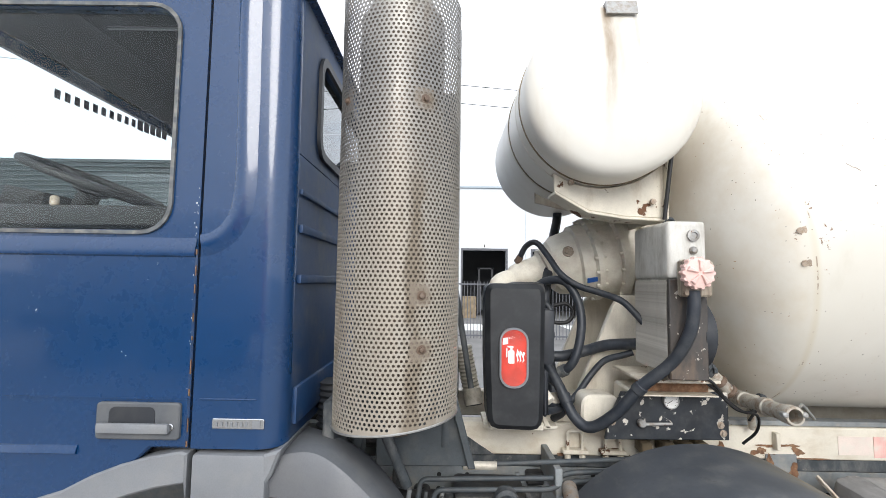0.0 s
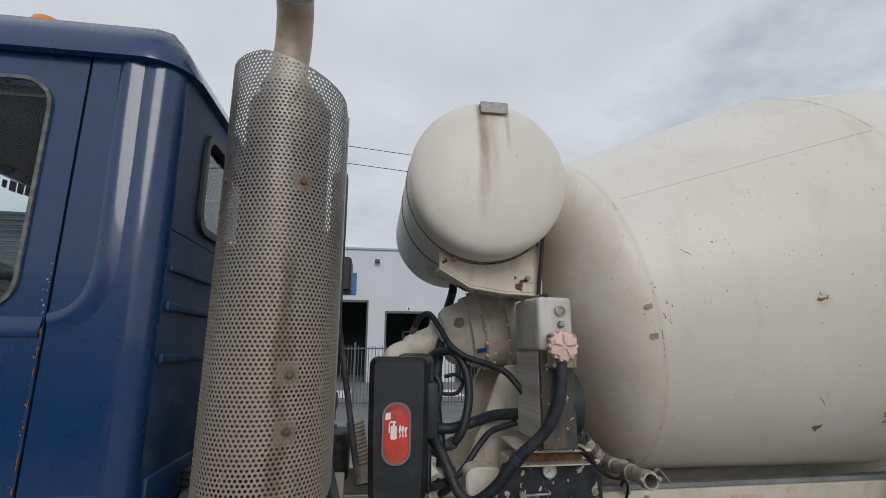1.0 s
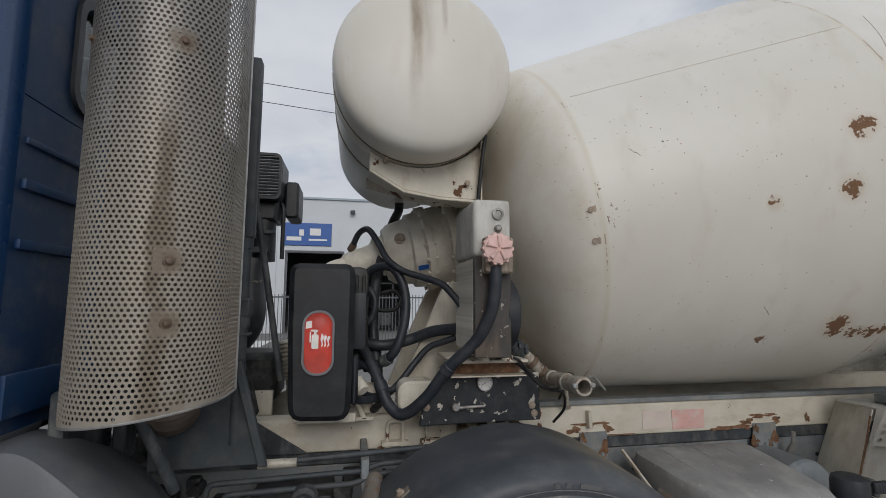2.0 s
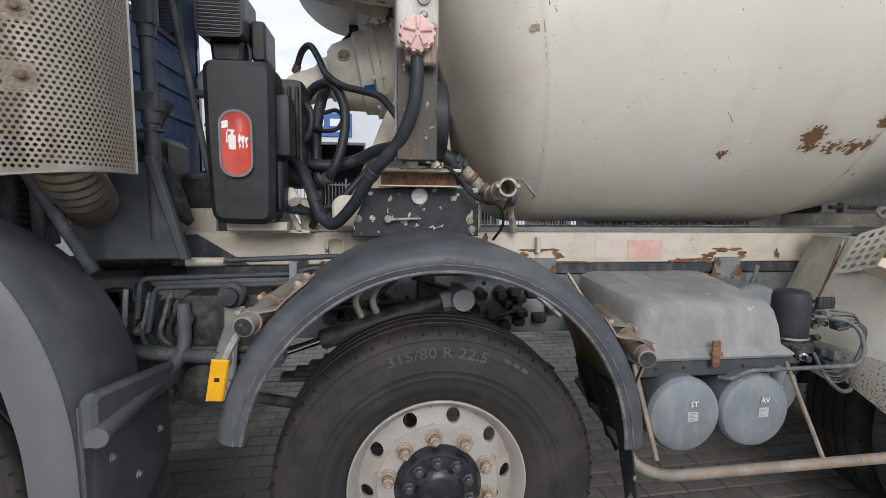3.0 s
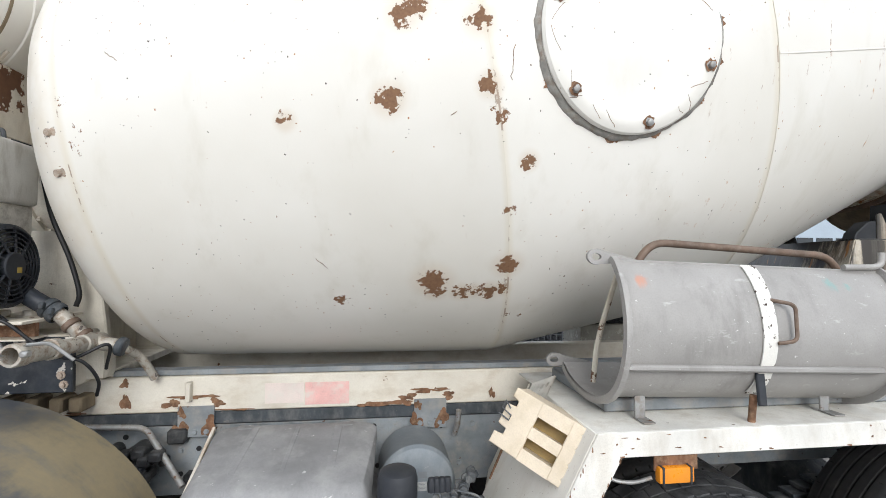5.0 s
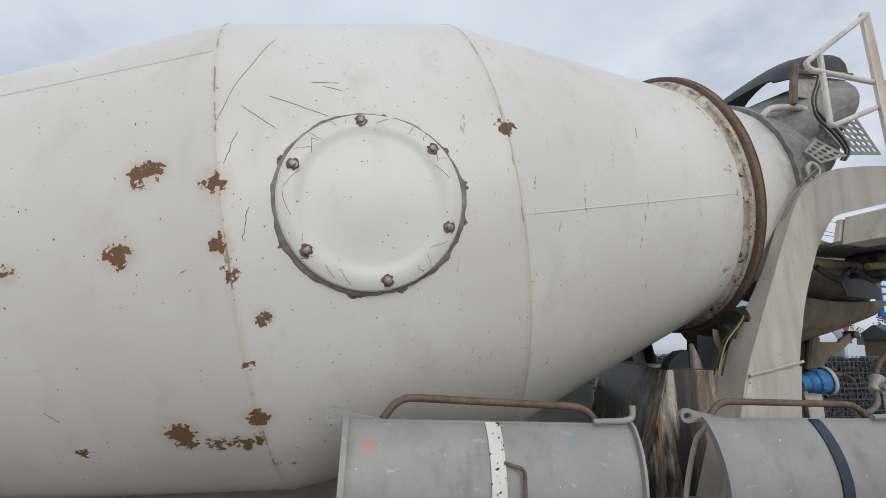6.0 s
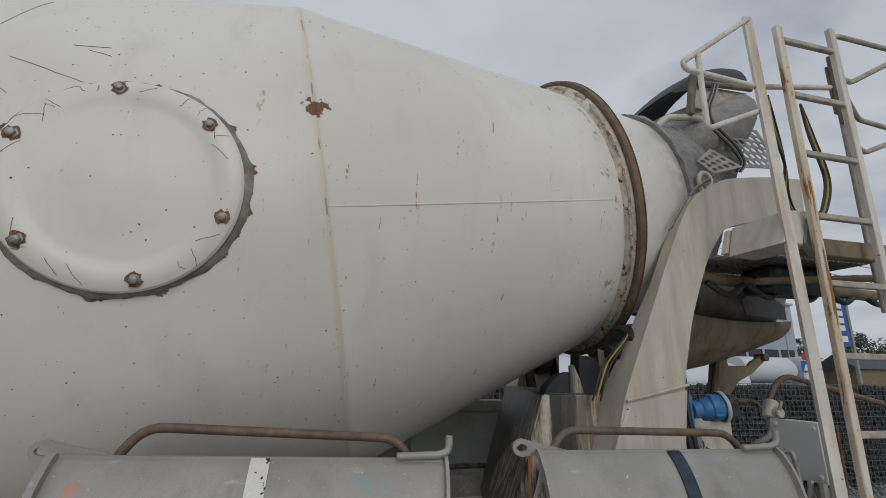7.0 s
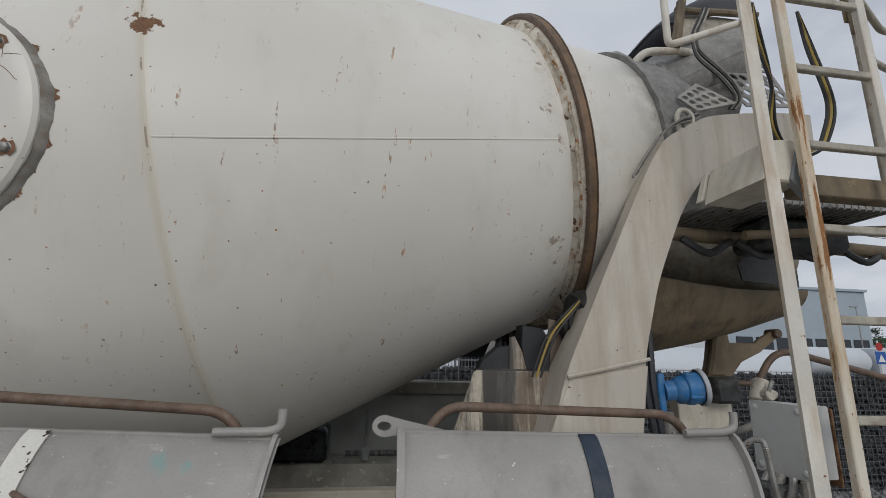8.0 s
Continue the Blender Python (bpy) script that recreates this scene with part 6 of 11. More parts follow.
spin(b, (0, 0, 0), (0, -1, 0), [(-0.003, 0.020), (0.004, 0.0195), (0.008, 0.015), (0.020, 0.014), (0.022, 0.011), (0.022, 0.0)], 6)
STUD = mesh_of("hub_bolt", b, "hub_bolt", 30)


def wheel(x, y, rear=False, far=False, full=True):
    place = Matrix.Translation((x, y, 0.52)) @ (Matrix.Rotation(math.pi, 4, "Z") if far else Matrix())
    wh = part("wheel", RIM_REAR if rear else RIM_FRONT, "rim", truck, "cream steel wheel with a black tyre", place)
    ty = part("tyre", TYRE[rear], "rubber", wh, "worn black truck tyre", place)
    tagged(part("tread", TREAD[rear], "rubber", wh, "", place), kind="stuff")
    if full:
        part("hub_cover", HUB_REAR if rear else HUB_FRONT, "hub", wh, "black hub cover", place)
        w = -0.085 if rear else 0.120
        for i in range(10):
            a = 2 * math.pi * i / 10 + (0.1 if rear else 0.40)
            part("wheel_nut", NUT, "nut", wh, "", place @ Matrix.Translation((0.1675 * math.cos(a), -w, 0.1675 * math.sin(a))) @ Matrix.Rotation(i * 0.7, 4, "Y"))
        for i in range(10):
            a = 2 * math.pi * i / 10 + 0.4
            rr, ww = (0.126, 0.066) if rear else (0.101, 0.156)
            part("hub_bolt", STUD, "hub", wh, "", place @ Matrix.Translation((rr * math.cos(a), -ww, rr * math.sin(a))))
    return ty, place


wheel(-0.71, 1.60)
tyre2, place2 = wheel(0.993, 1.642)
for x in (3.42, 4.77):
    wheel(x, 1.59, True)
    wheel(x, 1.93, False, True, False)
    wheel(x, 3.39, False, False, False)
    wheel(x, 3.73, True, True)
for x in (-0.71, 0.99):
    wheel(x, 3.74, False, True)
# raised size marking on the second tyre, bent round the sidewall
b = text_bm("315/80 R 22.5", 0.050, 0.0025)
for v in b.verts:
    a, r = (v.co.x / 0.462) * 1.16, 0.460 + v.co.z
    v.co = Vector((r * math.sin(a), -0.1525 - (0.0025 if v.co.y < 0 else 0.0), r * math.cos(a)))
LET = worn("moulded_letters", (0.088, 0.087, 0.085), 0.75, var=0.2, scale=9)
part("size_marking", b, LET, tyre2, "raised tyre size letters", place2 @ Matrix.Rotation(radians(-1), 4, "Y"), smooth=0)
b = fresh()
for i in range(3):
    box(b, Matrix.Rotation(radians(27 + i * 4), 4, "Y") @ Vector((0, -0.152, 0.476)), (0.022, 0.002, 0.011), 0, Matrix.Rotation(radians(27 + i * 4), 4, "Y"))
part("maker_bars", b, LET, tyre2, "", place2, smooth=0)

# ---- mudguards ----
def arch(bm, cx, cz, a0, a1, section, n=48, thick=0.006):
    rows = []
    for i in range(n + 1):
        a = radians(a0 + (a1 - a0) * i / n)
        rows.append([(cx + r * math.cos(a), y, cz + r * math.sin(a)) for r, y in section])
    return sheet(bm, rows, thick)


b = fresh()
SEC = [(0.590, 1.428), (0.592, 1.420), (0.604, 1.416), (0.62, 1.415), (0.645, 1.422), (0.664, 1.445), (0.676, 1.485), (0.680, 1.55), (0.680, 1.92), (0.655, 1.93)]
arch(b, 0.995, 0.655, 171, 1, SEC)
mg = part("mudguard", b, "mudguard", truck, "curved black plastic mudguard over the tyre")
b = fresh()
tube(b, [(0.995 + 0.592 * math.cos(radians(171 - 170 * i / 60)), 1.422, 0.655 + 0.592 * math.sin(radians(171 - 170 * i / 60))) for i in range(61)], 0.006, 6)
part("rolled_lip", b, "line", mg)
b = fresh()
tube(b, [(0.995 + 0.612 * math.cos(radians(171 - 170 * i / 60)), 1.4142, 0.655 + 0.612 * math.sin(radians(171 - 170 * i / 60))) for i in range(61)], 0.0022, 5)
part("groove_line", b, "line", mg)
b = fresh()
for dx, w in ((-0.035, 0.016), (0.0, 0.016), (0.075, 0.075)):
    a = radians(86) - dx / 0.62
    box(b, (0.995 + 0.625 * math.cos(a), 1.4145, 0.655 + 0.625 * math.sin(a)), (w, 0.003, 0.014), 0.0, Matrix.Rotation(radians(90) - a, 4, "Y"))
part("moulded_bars", b, "fender_grey", mg, smooth=0)
# carrier pipes and straps of the mudguard
for x0, z0 in ((0.418, 1.085), (1.668, 0.945)):
    b = fresh()
    front, back = Vector((x0, 1.46, z0)), Vector((x0 + 0.05, 1.78, z0 + 0.03))
    rod(b, front, back + (back - front) * 0.6, 0.031, seg=20, bev=0.003)
    carrier = part("carrier_pipe", b, "rail", mg, "galvanised mudguard carrier pipe with clamps")
    # dark disc at the pipe's end paints the shade of its bore
    b = fresh()
    along_pipe = (back - front).normalized()
    rod(b, front - along_pipe * 0.0015, front + along_pipe * 0.004, 0.026, seg=20)
    part("pipe_mouth", b, "grime", carrier)
    for y, deg in ((1.512, 34.5), (1.665, 34.5)):
        s = 1 if x0 > 1 else -1
        on = lambda a, r=0.687: (0.995 + s * r * math.cos(radians(a)), 0.655 + r * math.sin(radians(a)))
        p = front.lerp(back, (y - front.y) / (back.y - front.y))
        if x0 > 1:
            line = [on(deg + 4), on(deg), on(deg - 2.5), (1.605, 1.012), (1.64, 1.012), (p.x + 0.012, p.z + 0.040), (p.x + 0.036, p.z + 0.018), (p.x + 0.040, p.z - 0.012)]
        else:
            line = [on(54), on(50), on(46.5), (0.500, 1.130), (0.455, 1.122), (p.x - 0.010, p.z + 0.038), (p.x - 0.036, p.z + 0.016), (p.x - 0.040, p.z - 0.012)]
        b = fresh()
        sheet(b, [[(x, y - 0.020, z), (x, y + 0.020, z)] for x, z in line], 0.006)
        rod(b, (p.x, y - 0.017, p.z), (p.x, y + 0.017, p.z), 0.036, seg=18)
        clamp = part("clamp", b, "rail", carrier, "bent strap clamp")
        q = on(deg + 1) if x0 > 1 else on(51.5)
        n = Vector((q[0] - 0.995, 0, q[1] - 0.655)).normalized()
        b = fresh()
        spin(b, Vector((q[0], y, q[1])), Vector((q[0], y, q[1])) + n, [(0, 0.014), (0.010, 0.014), (0.011, 0.009), (0.018, 0.008), (0.018, 0.0)], 6)
        part("bolt", b, "nut", clamp)
        b = fresh()
        spin(b, (p.x + s * 0.030, y, p.z + 0.030), (p.x + s * 0.030, y - 1, p.z + 0.030), [(-0.03, 0.009), (0.026, 0.009), (0.03, 0.0)], 6)
        part("bolt", b, "nut", clamp)
    if x0 > 1:
        b = fresh()
        sheet(b, [[(x, 1.50, z), (x + 0.012, 1.53, z)] for x, z in ((1.70, 0.955), (1.693, 0.925), (1.668, 0.86), (1.655, 0.80), (1.672, 0.74))], 0.006)
        part("lower_stay", b, "rail", carrier)
# torn rubber flap at the rear end of the mudguard
rg = random.Random(8)
b = fresh()
rows = []
for i in range(19):
    y = 1.47 + i * 0.022
    end = (0.46 if i < 4 else 0.50 + 0.010 * i) + rg.uniform(-0.03, 0.03)
    rows.append([(1.605 + 0.05 * q + 0.012 * math.sin(i * 0.9 + 3 * q) * q, y - 0.02 * q, 0.82 + (end - 0.82) * q) for q in (0.0, 0.25, 0.5, 0.75, 0.92, 1.0)])
sheet(b, rows, 0.006)
part("torn_flap", b, "flap", mg, "torn black rubber flap flecked with pale paint")
# yellow side marker on its wire stalk
b = fresh()
prism(b, [(0.329, 0.995), (0.378, 0.990), (0.356, 0.868), (0.308, 0.871)], "y", 1.452, 1.464, 0.004)
mark = part("side_reflector", b, "yellow", truck, "yellow side reflector plate")
b = fresh()
box(b, (0.343, 1.4515, 0.935), (0.014, 0.002, 0.011), 0.0)
part("bars", b, "black", mark, smooth=0)
b = fresh()
tube(b, bent([(0.35, 1.468, 0.96), (0.37, 1.47, 1.01), (0.40, 1.5, 1.07), (0.42, 1.6, 1.08)], 0.03), 0.012, 8)
part("stalk", b, "galv", mark)

# grey front fender: a plain outer band, rounded over to the top, its rear edge hanging straight down
b = fresh()
LIP = [(-0.60, 1.30), (-0.50, 1.29), (-0.42, 1.25), (-0.31, 1.165), (-0.24, 1.08), (-0.195, 0.98), (-0.165, 0.85), (-0.150, 0.75), (-0.14, 0.60), (-0.135, 0.5)]
CREASE = [(-0.60, 1.40), (-0.50, 1.43), (-0.41, 1.435), (-0.31, 1.385), (-0.185, 1.26), (-0.11, 1.13), (-0.06, 0.99), (-0.03, 0.84), (-0.02, 0.70), (-0.02, 0.5)]
FAR_EDGE = [(-0.74, 1.41), (-0.62, 1.40), (-0.50, 1.37), (-0.36, 1.31), (-0.24, 1.20), (-0.15, 1.075), (-0.10, 0.94), (-0.08, 0.84), (-0.075, 0.70), (-0.07, 0.5)]
rows = []
for (xl, zl), (xt, zt), (xf, zf) in zip(LIP, CREASE, FAR_EDGE):
    n = Vector((xt - xl, 0, zt - zl)).normalized()
    o, i = Vector((xt, 0, zt)), Vector((xl, 0, zl))
    y = Vector((0, 1, 0))
    back = y * (0.05 * max(0.0, min(1.0, (-0.33 - xl) / 0.15)))
    o, i = o + back, i + back
    rows.append([i + y * 1.47, i + y * 1.43, i + n * 0.008 + y * 1.416, i.lerp(o, 0.5) + y * 1.408, o - n * 0.012 + y * 1.414, o + y * 1.422, o + n * 0.012 + y * 1.445, o + n * 0.018 + y * 1.50, (o + n * 0.012).lerp(Vector((xf, 0, zf)), 0.42) + n * 0.012 + y * 1.68, Vector((xf, 0, zf)) + y * 1.88, Vector((xf, 0, zf)) - n * 0.03 + y * 1.885])
cols = [curve_points([r[c] for r in rows], 5) for c in range(len(rows[0]))]
# outer band made paler than the top: light off the ground as colour
sheet(b, [[c[i] for c in cols[:6]] for i in range(len(cols[0]))], 0.005)
ff = part("front_fender", b, "fender_band_lit", truck, "dusty grey plastic front fender")
b = fresh()
sheet(b, [[c[i] for c in cols[5:]] for i in range(len(cols[0]))], 0.005)
part("fender_top", b, "fender_grey", ff, "darker fender top")
b = fresh()
prism(b, [(1.43, 0.88), (1.95, 0.80), (1.946, 0.473), (1.43, 0.30)], "x", -0.02, -0.008, 0.004)
part("mud_flap", b, "fender_grey", ff, "grey rubber mud flap")
b = fresh()
prism(b, [(1.46, 0.46), (1.97, 0.49), (1.985, 0.30), (1.46, 0.13)], "x", -0.045, -0.033, 0.004)
part("mud_flap", b, "fender_grey", ff, "grey rubber mud flap")
b = fresh()
prism(b, [(1.415, 0.77), (1.95, 0.745), (1.955, 0.81), (1.93, 0.835), (1.44, 0.915), (1.415, 0.90)], "x", -0.006, 0.040, 0.012)
part("step_block", b, "fender_grey", ff)
for y, z in ((1.50, 0.80), (1.56, 0.66), (1.70, 0.52), (1.86, 0.60)):
    b = fresh()
    spin(b, (-0.008, y, z), (1, y, z), [(0, 0.014), (0.004, 0.013), (0.005, 0.008), (0.012, 0.008), (0.012, 0)], 8)
    part("bolt", b, "frame", ff)
b = fresh()
tube(b, bent([(0.055, 1.395, 0.81), (0.010, 1.86, 0.79), (0.046, 1.985, 0.85), (0.04, 2.0, 1.04)], 0.08, 8), 0.025, 16)
bump = part("step_pipe", b, "fender_grey", truck, "grey tubular step bracket")
b = fresh()
rod(b, (0.0555, 1.388, 0.8102), (0.054, 1.402, 0.8095), 0.028, seg=18)
part("end_cap", b, "fender_grey", bump)

# ---- mixer drum ----
DC, DA = Vector((3.0, 2.647, 2.54)), 0.1894
AX = Vector((math.cos(DA), 0, math.sin(DA)))
UP = Vector((-math.sin(DA), 0, math.cos(DA)))
S_RIM, S_A, S_B, S_RING = -1.67, -0.335, 0.649, 1.953


def drum_r(s):
    return float(np.interp(s, [S_RIM, S_A, S_B, S_RING, 2.6], [0.900, 1.156, 1.132, 0.772, 0.60]))


def on_drum(s, deg, lift=0.0):
    """A point of the drum's skin: metres along the axis, degrees up from the side that faces the camera."""
    a = radians(deg)
    return DC + AX * s + (Vector((0, -1, 0)) * math.cos(a) + UP * math.sin(a)) * (drum_r(s) + lift)


RUST_AT = [(-0.656, -7, 0.034), (-0.568, 5.7, 0.036), (-0.523, 6, 0.026), (-0.976, -7.6, 0.02), (-0.598, -40.2, 0.046), (-0.596, -43.1, 0.026),
           (-0.502, -43.5, 0.026), (-0.457, -43.3, 0.022), (-0.404, -43.6, 0.028), (-0.359, -43.2, 0.022), (-0.337, -37.6, 0.033), (-0.256, -19.5, 0.02),
           (-0.354, -7.5, 0.025), (-0.35, 2.1, 0.034), (-0.923, -44.1, 0.022), (-0.325, -27, 0.013), (-0.337, -12.2, 0.02), (-0.267, -52.5, 0.011),
           (-0.326, -51.3, 0.011), (0.65, 8.6, 0.032), (-1.7, -1.8, 0.010), (-1.698, -10, 0.009), (-1.66, 3.5, 0.010), (-1.64, -5, 0.008), (-1.63, -7, 0.007), (-1.73, -3, 0.012), (-1.62, -2, 0.008)]
k = Nodes("drum_paint")
warp = k.t.nodes.new("ShaderNodeTexNoise")
warp.inputs["Scale"].default_value, warp.inputs["Detail"].default_value, warp.inputs["Roughness"].default_value = 34.0, 5.0, 0.65
k.t.links.new(k.co, warp.inputs["Vector"])
shift = k.vec("MULTIPLY", k.vec("SUBTRACT", warp.outputs["Color"], (0.5, 0.5, 0.5)), (0.13, 0.13, 0.13))
pos = k.vec("ADD", k.co, shift)
rust = None
for s, deg, r in RUST_AT:
    d = k.ramp(k.math("DIVIDE", k.vec("DISTANCE", pos, tuple(on_drum(s, deg))), r), 1.06, 0.95)
    rust = d if rust is None else k.math("MAXIMUM", rust, d)
along = k.vec("DOT_PRODUCT", k.vec("SUBTRACT", k.co, tuple(DC)), tuple(AX))
streak = k.noise(9.0, 6.0, 0.7)
for s, wide, cut in ((S_A, 0.004, 0.52), (S_A + 0.004, 0.022, 0.62), (S_B, 0.0035, 0.53), (S_B + 0.003, 0.012, 0.64), (S_RIM, 0.0028, 0.55), (S_RING - 0.03, 0.05, 0.58)):
    band = k.ramp(k.math("ABSOLUTE", k.math("SUBTRACT", along, s)), wide, wide * 0.6)
    rust = k.math("MAXIMUM", rust, k.math("MULTIPLY", k.math("MULTIPLY", band, 0.62), k.ramp(streak, cut, cut + 0.03)))
# small chips scattered all over, few of them
vor = k.t.nodes.new("ShaderNodeTexVoronoi")
vor.inputs["Scale"].default_value = 30.0
k.t.links.new(k.vec("ADD", k.co, k.vec("MULTIPLY", shift, (0.25, 0.25, 0.25))), vor.inputs["Vector"])
sep = k.t.nodes.new("ShaderNodeSeparateColor")
k.t.links.new(vor.outputs["Color"], sep.inputs[0])
size = k.math("MULTIPLY", k.ramp(sep.outputs[0], 0.5, 1.0), 0.085)
chip = k.ramp(k.math("SUBTRACT", vor.outputs["Distance"], size), 0.006, -0.006)
chip = k.math("MULTIPLY", chip, k.math("GREATER_THAN", sep.outputs[0], k.math("ADD", 0.62, k.math("MULTIPLY", k.ramp(along, 0.2, 0.7), 0.29))))
v2 = k.t.nodes.new("ShaderNodeTexVoronoi")
v2.inputs["Scale"].default_value = 52.0
k.t.links.new(k.vec("ADD", k.co, k.vec("MULTIPLY", shift, (0.12, 0.12, 0.12))), v2.inputs["Vector"])
s2 = k.t.nodes.new("ShaderNodeSeparateColor")
k.t.links.new(v2.outputs["Color"], s2.inputs[0])
speck = k.math("MULTIPLY", k.ramp(v2.outputs["Distance"], 0.16, 0.10), k.math("GREATER_THAN", s2.outputs[0], k.math("ADD", 0.84, k.math("MULTIPLY", k.ramp(along, 0.2, 0.7), 0.09))))
chip = k.math("MAXIMUM", chip, k.math("MULTIPLY", speck, k.ramp(k.noise(2.2, 3.0), 0.42, 0.56)))
# yellow-brown runs on the rear cone
run = k.noise(34.0, 6.0, 0.62, (1.0, 0.55, 0.10), 9.0)
dots = k.ramp(k.noise(75.0, 5.0, 0.6, (1, 1, 0.45), 4.0), 0.50, 0.56)
rear_part = k.math("ADD", 0.06, k.math("MULTIPLY", k.ramp(along, 0.1, 0.8), 0.94))
runs = k.math("MULTIPLY", k.math("MULTIPLY", k.ramp(run, 0.635, 0.67), dots), k.math("MULTIPLY", rear_part, 0.8))
big, fine, mid = k.noise(1.1, 4.0), k.noise(160, 3.0), k.noise(7.0, 6.0, 0.6, (1, 1, 0.4))
col = k.mix(k.ramp(big, 0.3, 0.7), (0.67, 0.64, 0.57), (0.76, 0.735, 0.675))
col = k.mix(k.math("MULTIPLY", k.ramp(mid, 0.52, 0.78), 0.30), col, (0.50, 0.46, 0.36))
for s in (S_RIM, S_A, S_B):
    near = k.ramp(k.math("ABSOLUTE", k.math("SUBTRACT", along, s)), 0.022, 0.0)
    col = k.mix(k.math("MULTIPLY", near, 0.36), col, (0.60, 0.52, 0.37))
head = k.math("MULTIPLY", k.ramp(along, S_RIM + 0.02, S_RIM - 0.06), k.ramp(k.noise(4.0, 6.0, 0.65, None, 6.0), 0.3, 0.7))
col = k.mix(k.math("MULTIPLY", head, 0.5), col, (0.58, 0.49, 0.36))
halo = None
for s, deg, r in RUST_AT[:14]:
    d = k.ramp(k.vec("DISTANCE", k.co, tuple(on_drum(s, deg))), r * 2.4, r * 0.8)
    halo = d if halo is None else k.math("MAXIMUM", halo, d)
col = k.mix(k.math("MULTIPLY", halo, 0.35), col, (0.52, 0.40, 0.27))
# grime and splashes towards the mouth
mouth = k.math("MULTIPLY", k.ramp(along, S_RING + 0.33, S_RING + 0.66), k.ramp(k.noise(6.0, 7.0, 0.7, None, 2.2), 0.3, 0.6))
col = k.mix(k.math("MULTIPLY", mouth, 0.85), col, (0.27, 0.26, 0.235))
close = k.math("MULTIPLY", k.ramp(k.math("ABSOLUTE", k.math("SUBTRACT", along, S_RING + 0.09)), 0.28, 0.05), k.ramp(k.noise(11.0, 7.0, 0.7, None, 8.4), 0.5, 0.72))
col = k.mix(k.math("MULTIPLY", close, 0.45), col, (0.42, 0.31, 0.19))
col = k.mix(runs, col, k.mix(k.ramp(k.noise(40.0, 3.0), 0.4, 0.6), (0.48, 0.24, 0.07), (0.22, 0.11, 0.05)))
col = k.mix(chip, col, k.mix(k.ramp(sep.outputs[1], 0.4, 0.6), (0.07, 0.052, 0.04), (0.33, 0.15, 0.05)))
tone = k.mix(k.noise(120, 4.0), (0.27, 0.145, 0.072), (0.105, 0.053, 0.03))
col = k.mix(rust, col, tone)
allrust = k.math("MAXIMUM", rust, chip)
k.bump(k.math("SUBTRACT", k.math("MULTIPLY", fine, 0.15), k.math("MULTIPLY", allrust, 0.6)), 0.35, 0.003)
M["drum"] = k.done(col, k.lerp(allrust, k.math("ADD", 0.34, k.math("MULTIPLY", mid, 0.15)), 0.85))

b = fresh()
P0 = DC + AX * -2.1
prof = []
for i in range(13):
    a = radians(90 * i / 12)
    prof.append((S_RIM - 0.31 * math.cos(a) + 2.1, 0.8995 * (math.sin(a) ** 0.95) if i else 0.0))
prof += [(S_RIM + 2.1 + 0.004, 0.9012)]
for s in np.linspace(S_RIM + 0.02, S_RING, 26):
    prof.append((float(s) + 2.1, drum_r(float(s))))
for s in (S_A, S_B):
    prof += [(s + 2.1 - 0.007, drum_r(s)), (s + 2.1, drum_r(s) + 0.0016), (s + 2.1 + 0.007, drum_r(s))]
prof = sorted({(round(a, 5), round(r, 5)) for a, r in prof})
prof += [(S_RING + 2.1 + 0.02, 0.765), (S_RING + 2.1 + 0.13, 0.735), (2.55 + 2.1, 0.60), (2.83 + 2.1, 0.53), (2.835 + 2.1, 0.515), (2.6 + 2.1, 0.51), (2.4 + 2.1, 0.0)]
spin(b, P0, P0 + AX, prof, 128)
drum = part("drum", b, "drum", truck, "large cream mixer drum with rust spots", smooth=20)
# roller ring
b = fresh()
spin(b, DC + AX * (S_RING + 0.065), DC + AX * (S_RING + 1), [(0.014, 0.755), (0.014, 0.815), (0.018, 0.821), (0.044, 0.821), (0.048, 0.815), (0.048, 0.745)], 128)
ring_ob = part("roller_ring", b, "ring_steel", drum, "brown polished roller ring")
for s in (0.017, 0.051):
    b = fresh()
    spin(b, DC + AX * (S_RING + 0.065 + s - 0.006), DC + AX * (S_RING + 1), [(0.0, 0.806), (0.0, 0.816), (0.004, 0.8225), (0.007, 0.8225), (0.008, 0.806)], 96)
    part("ring_edge", b, "brownpipe", ring_ob)
b = fresh()
spin(b, DC + AX * (S_RING - 0.03), DC + AX * (S_RING + 1), [(0.072, 0.757), (0.082, 0.773), (0.092, 0.786), (0.104, 0.796), (0.112, 0.796), (0.115, 0.74)], 128)
part("splash_skirt", b, "ring_skirt", ring_ob, "cream splashes caked against the ring")
# crust of splashes and rust in front of the ring
rg = random.Random(41)
for lift, wide, mat in ((0.0, 0.007, "ring_crust"), ):
    b = fresh()
    pts, s = [], 0.0
    for i in range(241):
        s = 0.75 * s + rg.gauss(0, 0.004)
        pts.append(on_drum(S_RING + 0.062 - lift * 2 + s, i * 1.5, 0.030 - lift))
    tube(b, pts, wide, 6)
    part("splash_crust", b, mat, ring_ob)
b = fresh()
spin(b, DC + AX * 2.53, DC + AX * 3, [(0, 0.60), (0.0, 0.632), (0.024, 0.632), (0.026, 0.59)], 96)
jitter(b, 0.0035, 5)
part("collar", b, "concrete", drum, "concrete-crusted collar")
b = fresh()
spin(b, DC + AX * 2.55, DC + AX * 3, [(0, 0.612), (0.10, 0.592), (0.2, 0.565), (0.28, 0.545), (0.29, 0.53)], 96)
jitter(b, 0.003, 6)
part("rear_crust", b, "concrete", drum, "grey concrete-crusted rear end")
